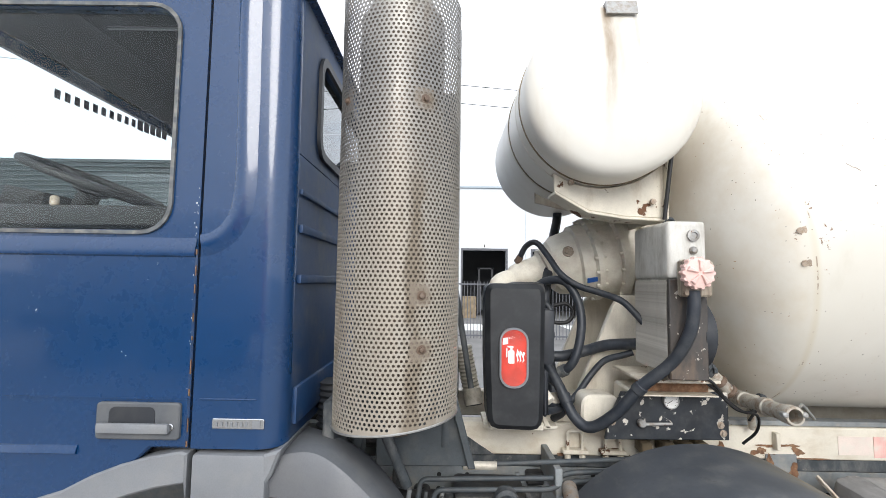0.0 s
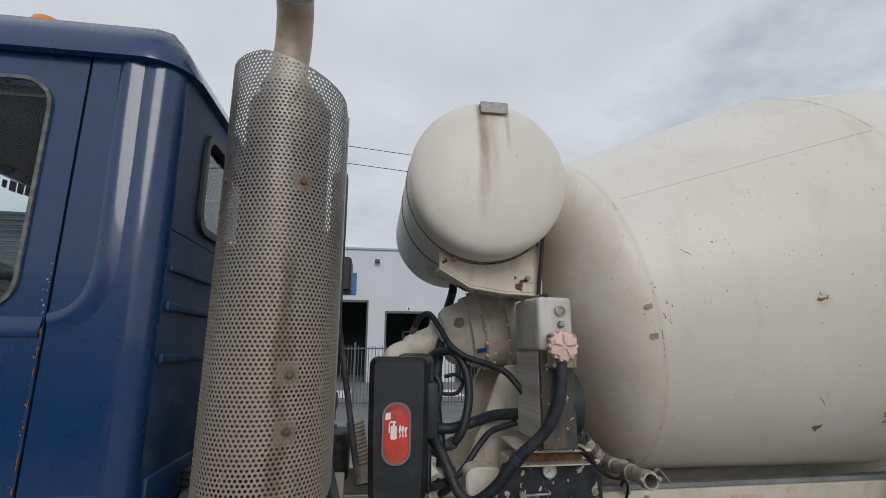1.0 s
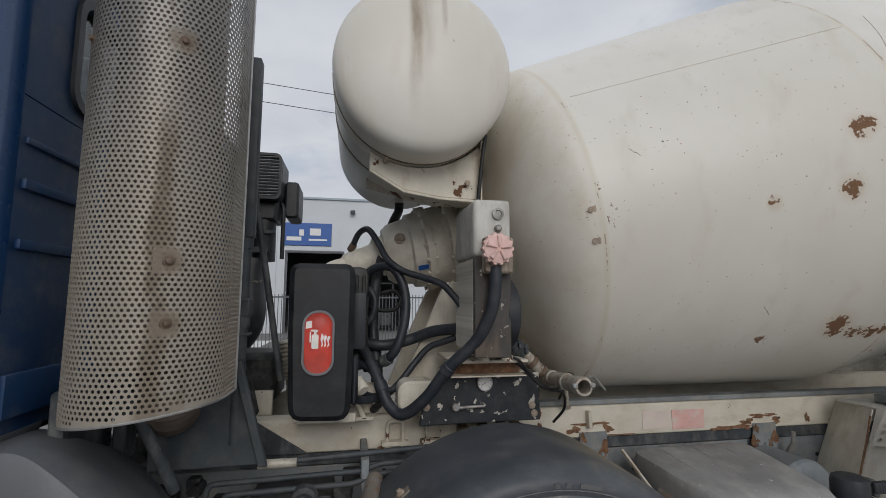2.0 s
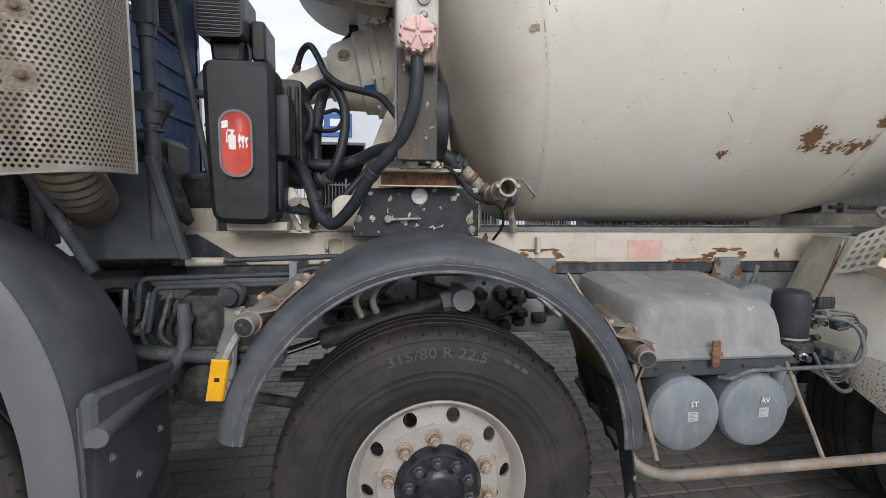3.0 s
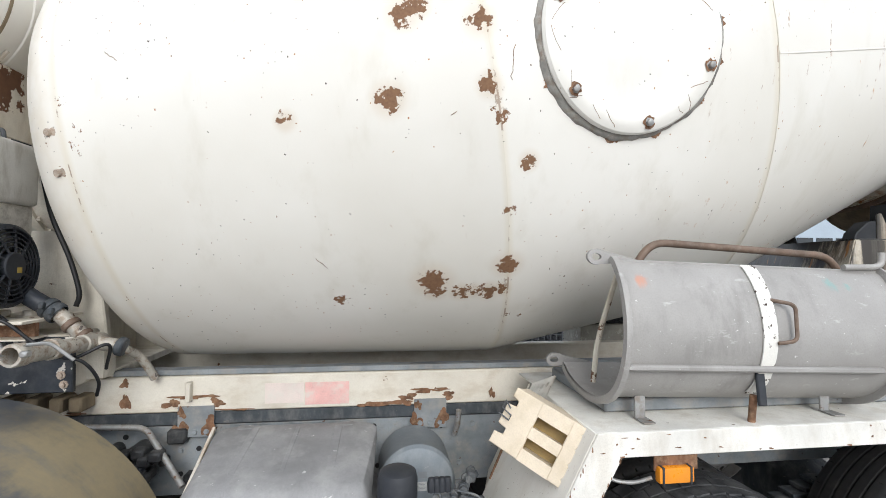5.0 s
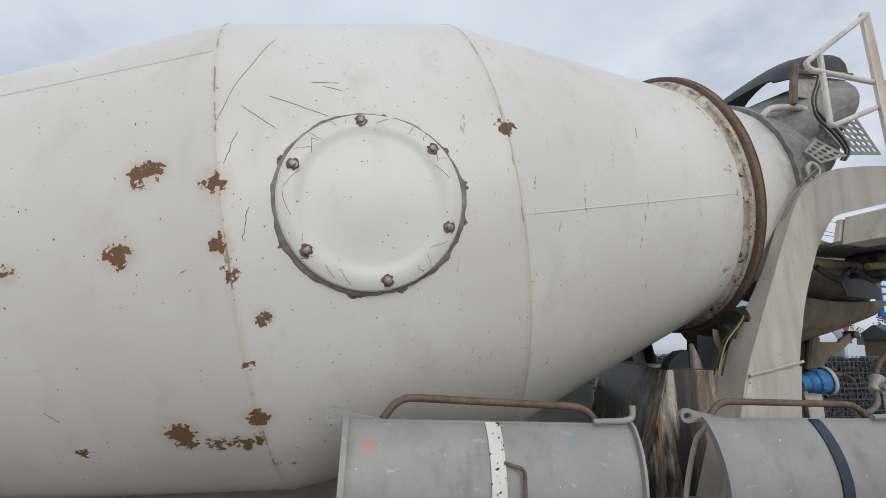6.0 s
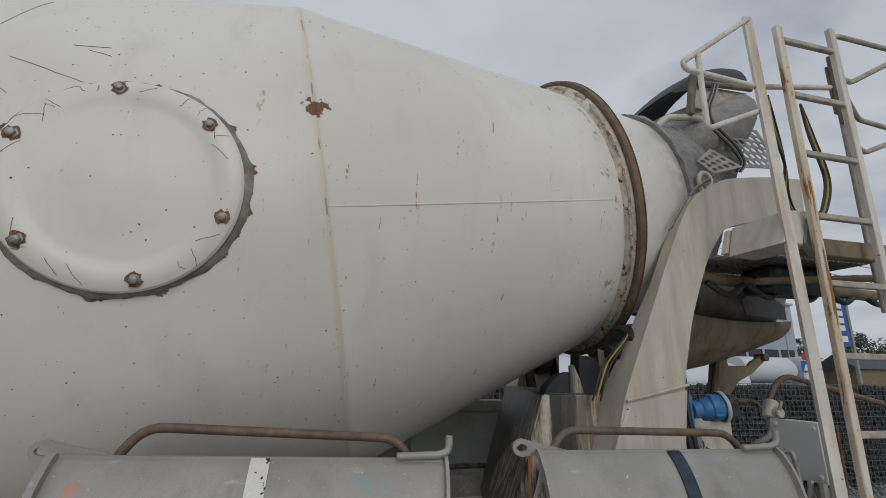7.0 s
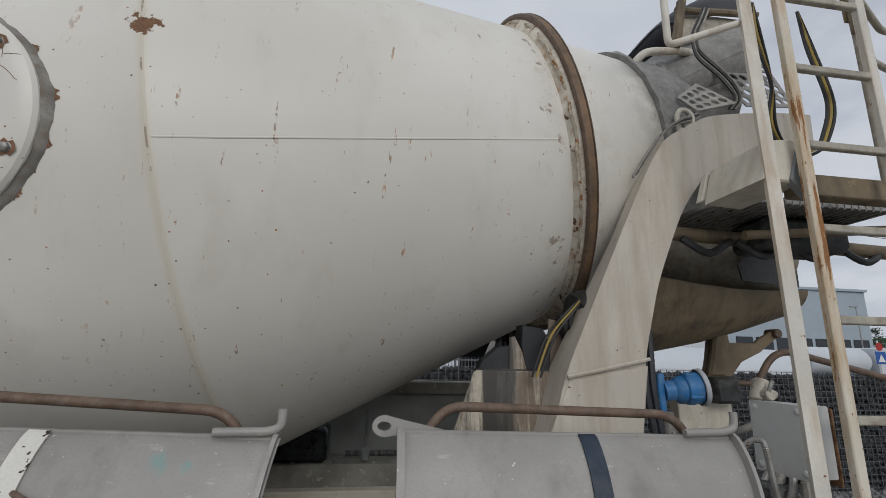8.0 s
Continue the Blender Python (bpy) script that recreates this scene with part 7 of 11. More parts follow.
# raised weld seams along the cones
for s0, s1, d0, d1 in ((S_RIM + 0.05, S_A - 0.01, 33, 31.7), (S_B + 0.01, S_RING - 0.01, -8.5, -8.9)):
    b = fresh()
    tube(b, [on_drum(s0 + (s1 - s0) * i / 30, d0 + (d1 - d0) * i / 30, -0.001) for i in range(31)], 0.004, 8)
    part("weld_seam", b, "drum", drum)
b = fresh()
tube(b, [on_drum(S_RING + 0.14, -11, -0.02), DC + AX * 2.2 + (on_drum(2.2, -11) - DC - AX * 2.2) * 0.99], 0.004, 6)
part("weld_seam", b, "cream", drum)
# small bolts on the front rim
for deg in (-1.8, -10.0):
    n = (on_drum(-1.6, deg) - (DC + AX * -1.6)).normalized()
    p = DC + AX * -1.705 + n * 0.884
    n = (n - AX * 0.5).normalized()
    b = fresh()
    spin(b, p - n * 0.01, p + n * 0.02, [(0, 0.024), (0.014, 0.023), (0.017, 0.013), (0.026, 0.012), (0.026, 0.0)], 12)
    part("bolt", b, "nut", drum)

# manhole cover
MH_S, MH_D = 0.126, -3.0


def on_cover(rho, a, lift):
    """A point of the cover, which follows the drum's curve."""
    u, v = rho * math.cos(a), rho * math.sin(a)
    s, deg = MH_S + u, MH_D + math.degrees(v / 1.15)
    return on_drum(s, deg, lift)


b = fresh()
rg = random.Random(41)
ph = [rg.uniform(0, 6.28) for _ in range(5)]
rows = []
for i in range(145):
    a = 2 * math.pi * (i % 144) / 144
    w = 0.004 * math.sin(3 * a + ph[0]) + 0.003 * math.sin(7 * a + ph[1]) + 0.003 * math.sin(13 * a + ph[2]) + 0.002 * math.sin(29 * a + ph[3]) + 0.0015 * math.sin(47 * a + ph[4])
    h = 0.010 + 0.002 * math.sin(19 * a + ph[1])
    rows.append([on_cover(r, a, q) for r, q in ((0.323 + 0.8 * w, -0.003), (0.320 + 0.6 * w, 0.004), (0.313 + 0.3 * w, h), (0.304, h + 0.002), (0.297, 0.012))])
sheet(b, rows)
seal = part("manhole_seal", b, worn("crusted_seal", (0.25, 0.24, 0.215), 0.85, var=0.4, scale=16, dirt=(0.17, 0.115, 0.075), dirt_amt=0.7, bump=0.5), drum, "dark sealing ring with rust")
b = fresh()
prof = [(0.302, 0.0), (0.303, 0.020), (0.296, 0.030), (0.280, 0.036), (0.258, 0.036), (0.240, 0.031), (0.226, 0.025), (0.210, 0.0225), (0.12, 0.023), (0.05, 0.024), (0.0005, 0.024)]
rows = [[on_cover(r, 2 * math.pi * i / 72, h) for r, h in prof] for i in range(73)]
sheet(b, rows)
cover = part("manhole_cover", b, "drum", drum, "round cream manhole cover with six bolts", smooth=30)
rg = random.Random(4)
for a, wide, sz in ((0.05, 0.16, 0.022), (-0.35, 0.10, 0.014), (0.5, 0.08, 0.012), (2.6, 0.12, 0.014), (3.5, 0.14, 0.016), (4.4, 0.22, 0.014), (4.9, 0.12, 0.010), (5.5, 0.10, 0.012), (1.3, 0.06, 0.008)):
    b = fresh()
    low = [on_cover(0.318, a + wide * (q / 12 - 0.5), 0.0012) for q in range(13)]
    high = [on_cover(0.321 + sz * math.sin(math.pi * q / 12) * rg.uniform(0.3, 1.1), a + wide * (q / 12 - 0.5) + rg.uniform(-0.004, 0.004), 0.0012) for q in range(13)]
    sheet(b, [low, high])
    part("rust_patch", b, "rust", seal, smooth=0)
for i in range(6):
    a = radians((90, 32.7, -27.7, -87.7, 211.6, 151)[i])
    p0, p1 = on_cover(0.268, a, 0.034), on_cover(0.268, a, 0.06)
    b = fresh()
    spin(b, p0, p1, [(0, 0.017), (0.003, 0.016), (0.004, 0.0115), (0.014, 0.011), (0.016, 0.008), (0.016, 0.0)], 6)
    part("bolt", b, "galv", cover)
    b = fresh()
    ring = []
    for t in range(14):
        q = a + (0.085 if t % 3 else 0.055) * math.cos(t * 0.449)
        rr = 0.268 + (0.022 if t % 2 else 0.02) * math.sin(t * 0.449)
        ring.append(b.verts.new(on_cover(rr, q, 0.0378 if rr > 0.25 else 0.0365)))
    b.faces.new(ring)
    part("rust_patch", b, "rust", cover, smooth=0)
# scratches and cracks in the paint
rg = random.Random(14)
SCR = [(-0.336, 13, -0.132, 35.9), (-0.287, -7.3, -0.261, -2.2), (0.021, 20, 0.081, 18.6), (-0.32, 5.2, -0.268, 10.8), (-0.16, 18, 0.02, 13), (-0.02, 21, 0.08, 20.6), (-0.25, 16, -0.15, 11), (-0.48, -11, -0.46, -10.5), (-1.5, 12, -1.46, 9.5), (-0.98, -33, -0.95, -35.5)]
for s0, d0, s1, d1 in SCR:
    b = fresh()
    tube(b, [on_drum(s0 + (s1 - s0) * i / 8 + rg.gauss(0, 0.0025), d0 + (d1 - d0) * i / 8, 0.0) for i in range(9)], 0.0011, 5)
    part("scratch_mark", b, "rust", drum)
for i in range(22):
    a0, r0 = rg.uniform(0, 6.283), rg.uniform(0.232, 0.262)
    da, dr = rg.gauss(0, 0.02), rg.uniform(0.003, 0.009)
    pts = []
    for j in range(7):
        r0, a0 = r0 + dr, a0 + da + rg.gauss(0, 0.008)
        lift = float(np.interp(r0, [0.21, 0.226, 0.24, 0.258, 0.28, 0.296, 0.303], [0.0225, 0.025, 0.031, 0.036, 0.036, 0.030, 0.020]))
        pts.append(on_cover(min(r0, 0.298), a0, lift + 0.0002))
    b = fresh()
    tube(b, pts, 0.0008, 5)
    part("crack_mark", b, "rust", cover)

# ---- rear: pedestal, arms, hopper, ladder ----
# oil-stained pedestal that carries the rollers
b = fresh()
LOW = [(4.435, 2.10), (5.10, 2.10), (5.10, 3.18), (4.72, 3.18)]
TOP = [(4.668, 2.14), (5.0, 2.14), (5.0, 3.16), (4.90, 3.16)]
v0, v1 = [b.verts.new((x, y, 1.30)) for x, y in LOW], [b.verts.new((x, y, 1.922)) for x, y in TOP]
b.faces.new(v0)
b.faces.new(v1)
for i in range(4):
    b.faces.new((v0[i], v0[(i + 1) % 4], v1[(i + 1) % 4], v1[i]))
bmesh.ops.recalc_face_normals(b, faces=b.faces)
bmesh.ops.bevel(b, geom=b.edges[:], offset=0.006, segments=2, affect="EDGES")
ped = part("roller_pedestal", b, "stained", truck, "cream pedestal streaked with black oil")
for y in (2.18, 3.1):
    b = fresh()
    p = DC + AX * (S_RING + 0.07) + (Vector((0, -1 if y < 2.6 else 1, 0)) * math.cos(radians(-58)) + UP * math.sin(radians(-58))) * 0.955
    rod(b, p - AX * 0.05, p + AX * 0.05, 0.125, seg=32, bev=0.012)
    rod(b, p - AX * 0.12, p + AX * 0.12, 0.04, seg=16)
    part("support_roller", b, "grime", ped, "greasy steel support roller")
    for s in (-0.10, 0.085):
        b = fresh()
        q = p + AX * s
        prism(b, [(y - 0.09, 1.9), (y + 0.09, 1.9), (q.y + 0.05, q.z + 0.05), (q.y - 0.05, q.z + 0.05)], "x", q.x, q.x + 0.018, 0.003)
        part("roller_fork", b, "grime", ped)

# greasy bearing plates and a pale cheek on the pedestal's top
for poly, y0, y1, mat, nm in (([(4.685, 1.918), (4.83, 1.918), (4.825, 2.02), (4.765, 2.01), (4.70, 1.955)], 2.16, 2.23, "intake", "bearing_plate"), ([(4.81, 1.918), (4.885, 1.918), (4.868, 1.985), (4.835, 2.055), (4.812, 2.05)], 2.15, 2.165, "stained", "bearing_cheek"),
                          ([(4.875, 1.918), (4.975, 1.918), (4.985, 2.03), (4.95, 2.09), (4.865, 2.10), (4.86, 2.02)], 2.15, 2.235, "intake", "bearing_plate"), ([(4.985, 1.918), (5.06, 1.918), (5.05, 2.12), (4.99, 2.13)], 2.18, 2.195, "stained", "bearing_cheek")):
    b = fresh()
    prism(b, poly, "y", y0, y1, 0.004)
    part(nm, b, mat, ped)
b = fresh()
box2(b, (4.675, 2.145, 1.921), (4.99, 2.235, 1.927), 0.001)
part("grease_film", b, "grime", ped, "black grease on the pedestal's top")

# curved arms, one each side of the drum's mouth
OUT = [(4.91, 1.72), (4.97, 1.92), (5.085, 2.175), (5.205, 2.43), (5.33, 2.69), (5.425, 2.852), (5.495, 2.918), (5.58, 2.966), (5.69, 3.018), (5.97, 3.062), (6.186, 3.075)]
INN = [(5.25, 1.72), (5.282, 1.97), (5.325, 2.14), (5.365, 2.274), (5.43, 2.43), (5.496, 2.568), (5.565, 2.668), (5.62, 2.73), (5.70, 2.765), (5.95, 2.83), (6.177, 2.89)]
OUT = [(p.x, p.z) for p in curve_points([(x, 0, z) for x, z in OUT], 4)]
INN = [(p.x, p.z) for p in curve_points([(x, 0, z) for x, z in INN], 4)]


def arm(face, away):
    """A box arm whose outer face lies at y = face; it grows deeper towards its foot."""
    bb = fresh()
    n = len(OUT)
    ring = []
    for (xo, zo), (xi, zi) in zip(OUT, INN):
        y0, y1 = face, face + away * float(np.interp(zo, [1.72, 2.1, 2.45], [0.24, 0.14, 0.075]))
        ring.append([bb.verts.new(p) for p in ((xo, y0, zo), (xi, y0, zi), (xi, y1, zi), (xo, y1, zo))])
    for a, c in zip(ring, ring[1:]):
        for i in range(4):
            j = (i + 1) % 4
            bb.faces.new((a[i], a[j], c[j], c[i]))
    bb.faces.new(ring[0])
    bb.faces.new(ring[-1])
    sharp = [e for e in bb.edges if abs(e.verts[0].co.y - e.verts[1].co.y) < 1e-6 and len(e.link_faces) == 2 and e.calc_face_angle(0) > 0.8]
    bmesh.ops.recalc_face_normals(bb, faces=bb.faces)
    bmesh.ops.bevel(bb, geom=sharp, offset=0.012, segments=2, affect="EDGES")
    return bb


arm_ob = part("support_arm", arm(1.97, 1), "arm_cream", truck, "thick curved cream support arm")
part("support_arm", arm(3.32, -1), "arm_cream", truck, "thick curved cream support arm")
b = fresh()
prism(b, [(4.74, 1.34), (5.245, 1.34), (5.25, 1.73), (5.285, 1.95), (4.98, 1.90), (4.905, 1.73)], "y", 1.955, 2.20, 0.01)
foot = part("arm_foot", b, "arm_cream", arm_ob)
b = fresh()
tube(b, [(4.965, 1.953, 1.907), (5.1, 1.95, 1.935), (5.285, 1.953, 1.975)], 0.007, 6)
part("weld_seam", b, "arm_cream", foot)
# lifting eye on the arm
b = fresh()
tube(b, curve_points([(5.558, 2.01, 2.94), (5.545, 2.01, 2.985), (5.545, 2.01, 3.025), (5.565, 2.01, 3.052), (5.595, 2.01, 3.052), (5.617, 2.01, 3.025), (5.61, 2.01, 2.985), (5.575, 2.01, 2.97)], 4), 0.0115, 10)
part("lifting_eye", b, "cream", arm_ob)
# cables along the arm's outer edge, yellow ones below
for i in range(3):
    b = fresh()
    o = 0.011 * i
    hose(b, [(5.29 + o, 1.975, 2.70 + o), (5.345 + o, 1.965, 2.79 + o), (5.42 + o, 1.965, 2.89 + o), (5.50 + o, 1.97, 2.955 + o), (5.60, 2.0, 3.0 + o), (5.68, 2.045, 3.05 + o)], 0.0055, 6, 6)
    part("cable", b, "rail_bundle" if i != 1 else "cable", arm_ob)
for i in range(4):
    b = fresh()
    o = 0.011 * (i - 1.5)
    hose(b, [(5.80 + o, 2.06, 3.66), (5.765 + o, 2.05, 3.592), (5.72 + o, 2.05, 3.50), (5.714 + o, 2.05, 3.428), (5.735 + o, 2.05, 3.375 + o), (5.832 + o, 2.05, 3.291 + o), (5.885 + o, 2.05, 3.225 + o), (5.90 + o, 2.05, 3.17), (5.87 + o, 2.06, 3.12)], 0.0052, 6, 6)
    part("cable", b, "rail_bundle" if i % 2 else "cable", arm_ob)
for i in range(3):
    b = fresh()
    o = 0.012 * i
    hose(b, [(4.90 - o, 2.05 + o, 1.90), (4.92 - o, 2.05 + o, 1.957), (4.968 - o, 2.05 + o, 2.063), (5.053 - o, 2.05, 2.163), (5.13, 2.10, 2.24)], 0.0045, 6, 6)
    part("cable", b, "yellow_cable" if i % 2 else "cable", arm_ob)
# dark corrugated hoses behind the arm
for i in range(2):
    b = fresh()
    tube(b, curve_points([(5.33 + 0.03 * i, 2.1, 2.3), (5.34 + 0.03 * i, 2.08, 2.05), (5.33 + 0.03 * i, 2.06, 1.85), (5.36 + 0.03 * i, 2.05, 1.60)], 18), 0.013, 8, 0.002)
    part("corrugated_hose", b, "hose", arm_ob)

# hopper over the drum's mouth
b = fresh()
rows = []
for i in range(33):
    a = radians(170 + 380 * i / 32)
    rows.append([(5.64, 2.65 + 0.40 * math.cos(a), 3.34 + 0.24 * math.sin(a)), (5.80, 2.65 + 0.46 * math.cos(a), 3.44 + 0.28 * math.sin(a)), (6.05, 2.65 + 0.52 * math.cos(a), 3.56 + 0.28 * math.sin(a)), (6.15, 2.65 + 0.54 * math.cos(a), 3.60 + 0.28 * math.sin(a))])
sheet(b, rows, 0.01)
hopper = part("hopper", b, "concrete", truck, "concrete-crusted charging hopper")
b = fresh()
ring = [Vector((5.66 + 0.16 * math.sin(t) * 0.4, 2.65 + 0.42 * math.cos(t), 3.36 + 0.25 * math.sin(t))) for t in [2 * math.pi * i / 48 for i in range(49)]]
tube(b, ring, 0.022, 8)
part("crusted_ring", b, "concrete", hopper, "ring caked with concrete")
b = fresh()
rows = []
RISE = [(5.74, 3.80, 3.75), (5.79, 3.87, 3.755), (5.85, 3.93, 3.76), (6.0, 4.035, 3.775), (6.12, 4.085, 3.785), (6.22, 4.10, 3.79)]
for i in range(17):
    a = math.pi * i / 16
    rows.append([(x, 2.65 + 0.45 * math.cos(a) * (1 if x > 5.9 else 0.75 + 0.25 * (x - 5.74) / 0.16), base + (top - base) * math.sin(a) ** 0.7) for x, top, base in RISE])
sheet(b, rows, 0.012)
hood = part("hopper_hood", b, "plastic", hopper, "dark rubber hopper hood")
b = fresh()
tube(b, [(x, 2.65 - 0.46, base) for x, top, base in RISE], 0.018, 8)
part("hood_rim", b, "trough", hood)
b = fresh()
box(b, (5.74, 2.18, 3.66), (0.04, 0.04, 0.30), 0.008, Matrix.Rotation(radians(12), 4, "Y"))
part("hood_stay", b, "trough", hopper)
b = fresh()
tube(b, curve_points([(5.46, 2.26, 3.36), (5.502, 2.2, 3.43), (5.562, 2.2, 3.482), (5.664, 2.2, 3.503), (5.766, 2.2, 3.515), (5.88, 2.22, 3.51), (6.0, 2.26, 3.48)], 5), 0.02, 10)
part("rim_pipe", b, "ladder", hopper)
b = fresh()
prism(b, [(5.74, 3.60), (6.18, 3.60), (6.21, 3.775), (6.0, 3.77), (5.79, 3.745)], "y", 2.215, 2.227, 0.003)
part("hood_skirt", b, "rung", hopper, "rust-spotted tan plate under the hood")
# perforated guard plates
def holed_quad(corners, nu, nv, hole, margin, mat, label, parent):
    """A flat plate between four corners, with rows of round holes inside a plain border."""
    bb = fresh()
    c00, c10, c11, c01 = [Vector(c) for c in corners]
    normal = (c10 - c00).cross(c01 - c00).normalized() * 0.005

    def at(u, v):
        return (c00 * (1 - u) + c10 * u) * (1 - v) + (c01 * (1 - u) + c11 * u) * v

    su, sv = (1 - 2 * margin) / nu, (1 - 2 * margin) / nv
    side = {}

    def vert(u, v, layer):
        key = (round(u, 5), round(v, 5), layer)
        if key not in side:
            side[key] = bb.verts.new(at(u, v) + normal * layer)
        return side[key]

    edge_u = [0.0] + [margin + su * i / 2 for i in range(2 * nu + 1)] + [1.0]
    edge_v = [0.0] + [margin + sv * i / 2 for i in range(2 * nv + 1)] + [1.0]
    for layer in (0, 1):
        for i in range(len(edge_u) - 1):
            for j in range(len(edge_v) - 1):
                if 0 < i < len(edge_u) - 2 and 0 < j < len(edge_v) - 2:
                    continue
                bb.faces.new([vert(edge_u[i + p], edge_v[j + q], layer) for p, q in ((0, 0), (1, 0), (1, 1), (0, 1))])
        for i in range(nu):
            for j in range(nv):
                mu, mv = margin + su * (i + 0.5), margin + sv * (j + 0.5)
                rim, inn = [], []
                for q in range(16):
                    a = 2 * math.pi * q / 16
                    inn.append(vert(mu + su * hole * math.cos(a), mv + sv * hole * math.sin(a), layer))
                    m = max(abs(math.cos(a)), abs(math.sin(a)))
                    rim.append(vert(mu + su * 0.5 * math.cos(a) / m, mv + sv * 0.5 * math.sin(a) / m, layer))
                for q in range(16):
                    r = (q + 1) % 16
                    bb.faces.new((rim[q], rim[r], inn[r], inn[q]))
    bmesh.ops.remove_doubles(bb, verts=bb.verts, dist=0.0003)
    bmesh.ops.recalc_face_normals(bb, faces=bb.faces)
    return part("holed_guard", bb, mat, parent, label, smooth=0)


holed_quad(((5.582, 2.05, 3.14), (5.662, 2.03, 3.068), (5.888, 2.05, 3.145), (5.712, 2.08, 3.246)), 3, 4, 0.36, 0.06, "plate_grey", "scuffed guard plate with round holes", hopper)
holed_quad(((5.83, 2.2, 3.517), (6.043, 2.16, 3.21), (6.37, 2.2, 3.26), (6.27, 2.24, 3.53)), 6, 6, 0.36, 0.04, "concrete", "grey guard sheet with round holes", hopper)
# crusted neck behind the plates
b = fresh()
rows = []
for i in range(13):
    a = radians(150 + 150 * i / 12)
    rows.append([(x, 2.66 + r * math.cos(a), z + r * 0.82 * math.sin(a)) for x, r, z in ((5.60, 0.40, 3.33), (5.85, 0.41, 3.37), (6.1, 0.44, 3.40))])
sheet(b, rows, 0.008)
part("hopper_neck", b, "concrete", hopper)
# black tank behind the arm, light box and cross beam
b = fresh()
prism(b, [(5.505, 2.556), (5.66, 2.55), (5.66, 2.71), (5.548, 2.70)], "y", 1.58, 1.862, 0.006)
lamp_box = part("light_box", b, "cream", truck, "cream steel lamp housing")
b = fresh()
prism(b, [(5.50, 2.575), (5.66, 2.57), (5.66, 2.70), (5.54, 2.693)], "y", 1.866, 1.90, 0.005)
part("end_cap", b, "cream", lamp_box)

b = fresh()
box2(b, (5.55, 1.80, 2.565), (6.3, 2.2, 2.585), 0.003)
for i in range(22):
    box2(b, (5.57 + i * 0.033, 1.80, 2.56), (5.575 + i * 0.033, 2.2, 2.59), 0)
part("grating", b, "galv", truck, "galvanised platform grating")
b = fresh()
box2(b, (5.65, 1.60, 2.52), (6.9, 1.66, 2.60), 0.006)
rod(b, (5.45, 2.03, 2.49), (6.6, 2.0, 2.45), 0.03, seg=14)
rod(b, (5.7, 1.9, 2.46), (6.7, 1.75, 2.52), 0.018, seg=10)
part("cross_beam", b, "trough", truck, "dusty platform beams")
b = fresh()
box2(b, (5.8, 1.9, 2.42), (6.2, 2.1, 2.55), 0.02)
pump = part("pump_block", b, "grime", truck)
for i in range(5):
    x = 5.5 + 0.25 * i
    b = fresh()
    hose(b, [(x, 2.0, 2.46), (x + 0.1, 1.98, 2.40), (x + 0.22, 2.0, 2.46)], 0.016, 5, 8)
    part("hose", b, "grime", pump)

# discharge trough under the mouth
b = fresh()
rows = []
for i in range(17):
    a = radians(180 + 180 * i / 16)
    rows.append([(5.45 + 1.04 * t, 2.65 + (0.46 - 0.21 * t) * math.cos(a), 2.345 - 0.03 * math.sin(math.pi * t) + (0.37 - 0.24 * t) * math.sin(a)) for t in (0, 0.25, 0.5, 0.75, 1.0)])
sheet(b, rows, 0.012)
tr = part("discharge_trough", b, "trough", truck, "worn beige discharge trough")
b = fresh()
rows = []
for i in range(17):
    a = radians(185 + 170 * i / 16)
    rows.append([(5.60 + 0.75 * t, 2.68 + 0.42 * math.cos(a), 2.78 - 0.16 * t + 0.40 * math.sin(a)) for t in (0, 0.5, 1.0)])
sheet(b, rows, 0.01)
part("upper_lip", b, "rung", tr)
b = fresh()
rows = [[(5.95 + 0.08 * i, 2.22 + 0.02 * i, 2.34), (5.95 + 0.085 * i, 2.24 + 0.02 * i, 2.42 + 0.03 * math.sin(i * 1.3) + 0.03 * i)] for i in range(6)]
sheet(b, rows, 0.006)
part("rubber_lip", b, "grime", tr)
b = fresh()
prism(b, [(5.975, 1.90), (6.138, 1.90), (6.209, 1.976), (6.33, 2.03), (6.45, 2.115), (6.43, 2.15), (6.33, 2.10), (6.30, 2.075), (6.15, 2.075), (6.14, 2.115), (6.085, 2.155), (6.045, 2.135), (6.02, 2.07), (6.0, 1.98)], "y", 2.575, 2.60, 0.004)
prism(b, [(5.975, 1.90), (6.07, 1.90), (6.09, 1.98), (6.105, 2.10), (6.085, 2.155), (6.045, 2.135), (6.02, 2.07), (6.0, 1.98)], "y", 2.53, 2.572, 0.012)
brk = part("trough_bracket", b, "trough", tr)
for x, z, r in ((6.095, 2.13, 0.028), (6.43, 2.13, 0.024)):
    b = fresh()
    rod(b, (x, 2.55, z), (x, 2.63, z), r, seg=16, bev=0.004)
    part("pivot_pin", b, "brownpipe", brk)
b = fresh()
box2(b, (5.835, 2.60, 1.2), (6.14, 2.68, 1.785), 0.006)
part("trough_post", b, "cream_rusty", tr, "cream post plate with rust holes")
b = fresh()
box2(b, (5.985, 2.50, 1.77), (6.125, 2.66, 1.898), 0.015)
part("grease_ring", b, "grime", tr)
b = fresh()
tube(b, bent([(6.10, 2.52, 1.87), (6.19, 2.50, 1.872), (6.20, 2.46, 1.855), (6.18, 2.42, 1.83)], 0.015), 0.013, 10)
part("locking_lever", b, "brownpipe", tr)
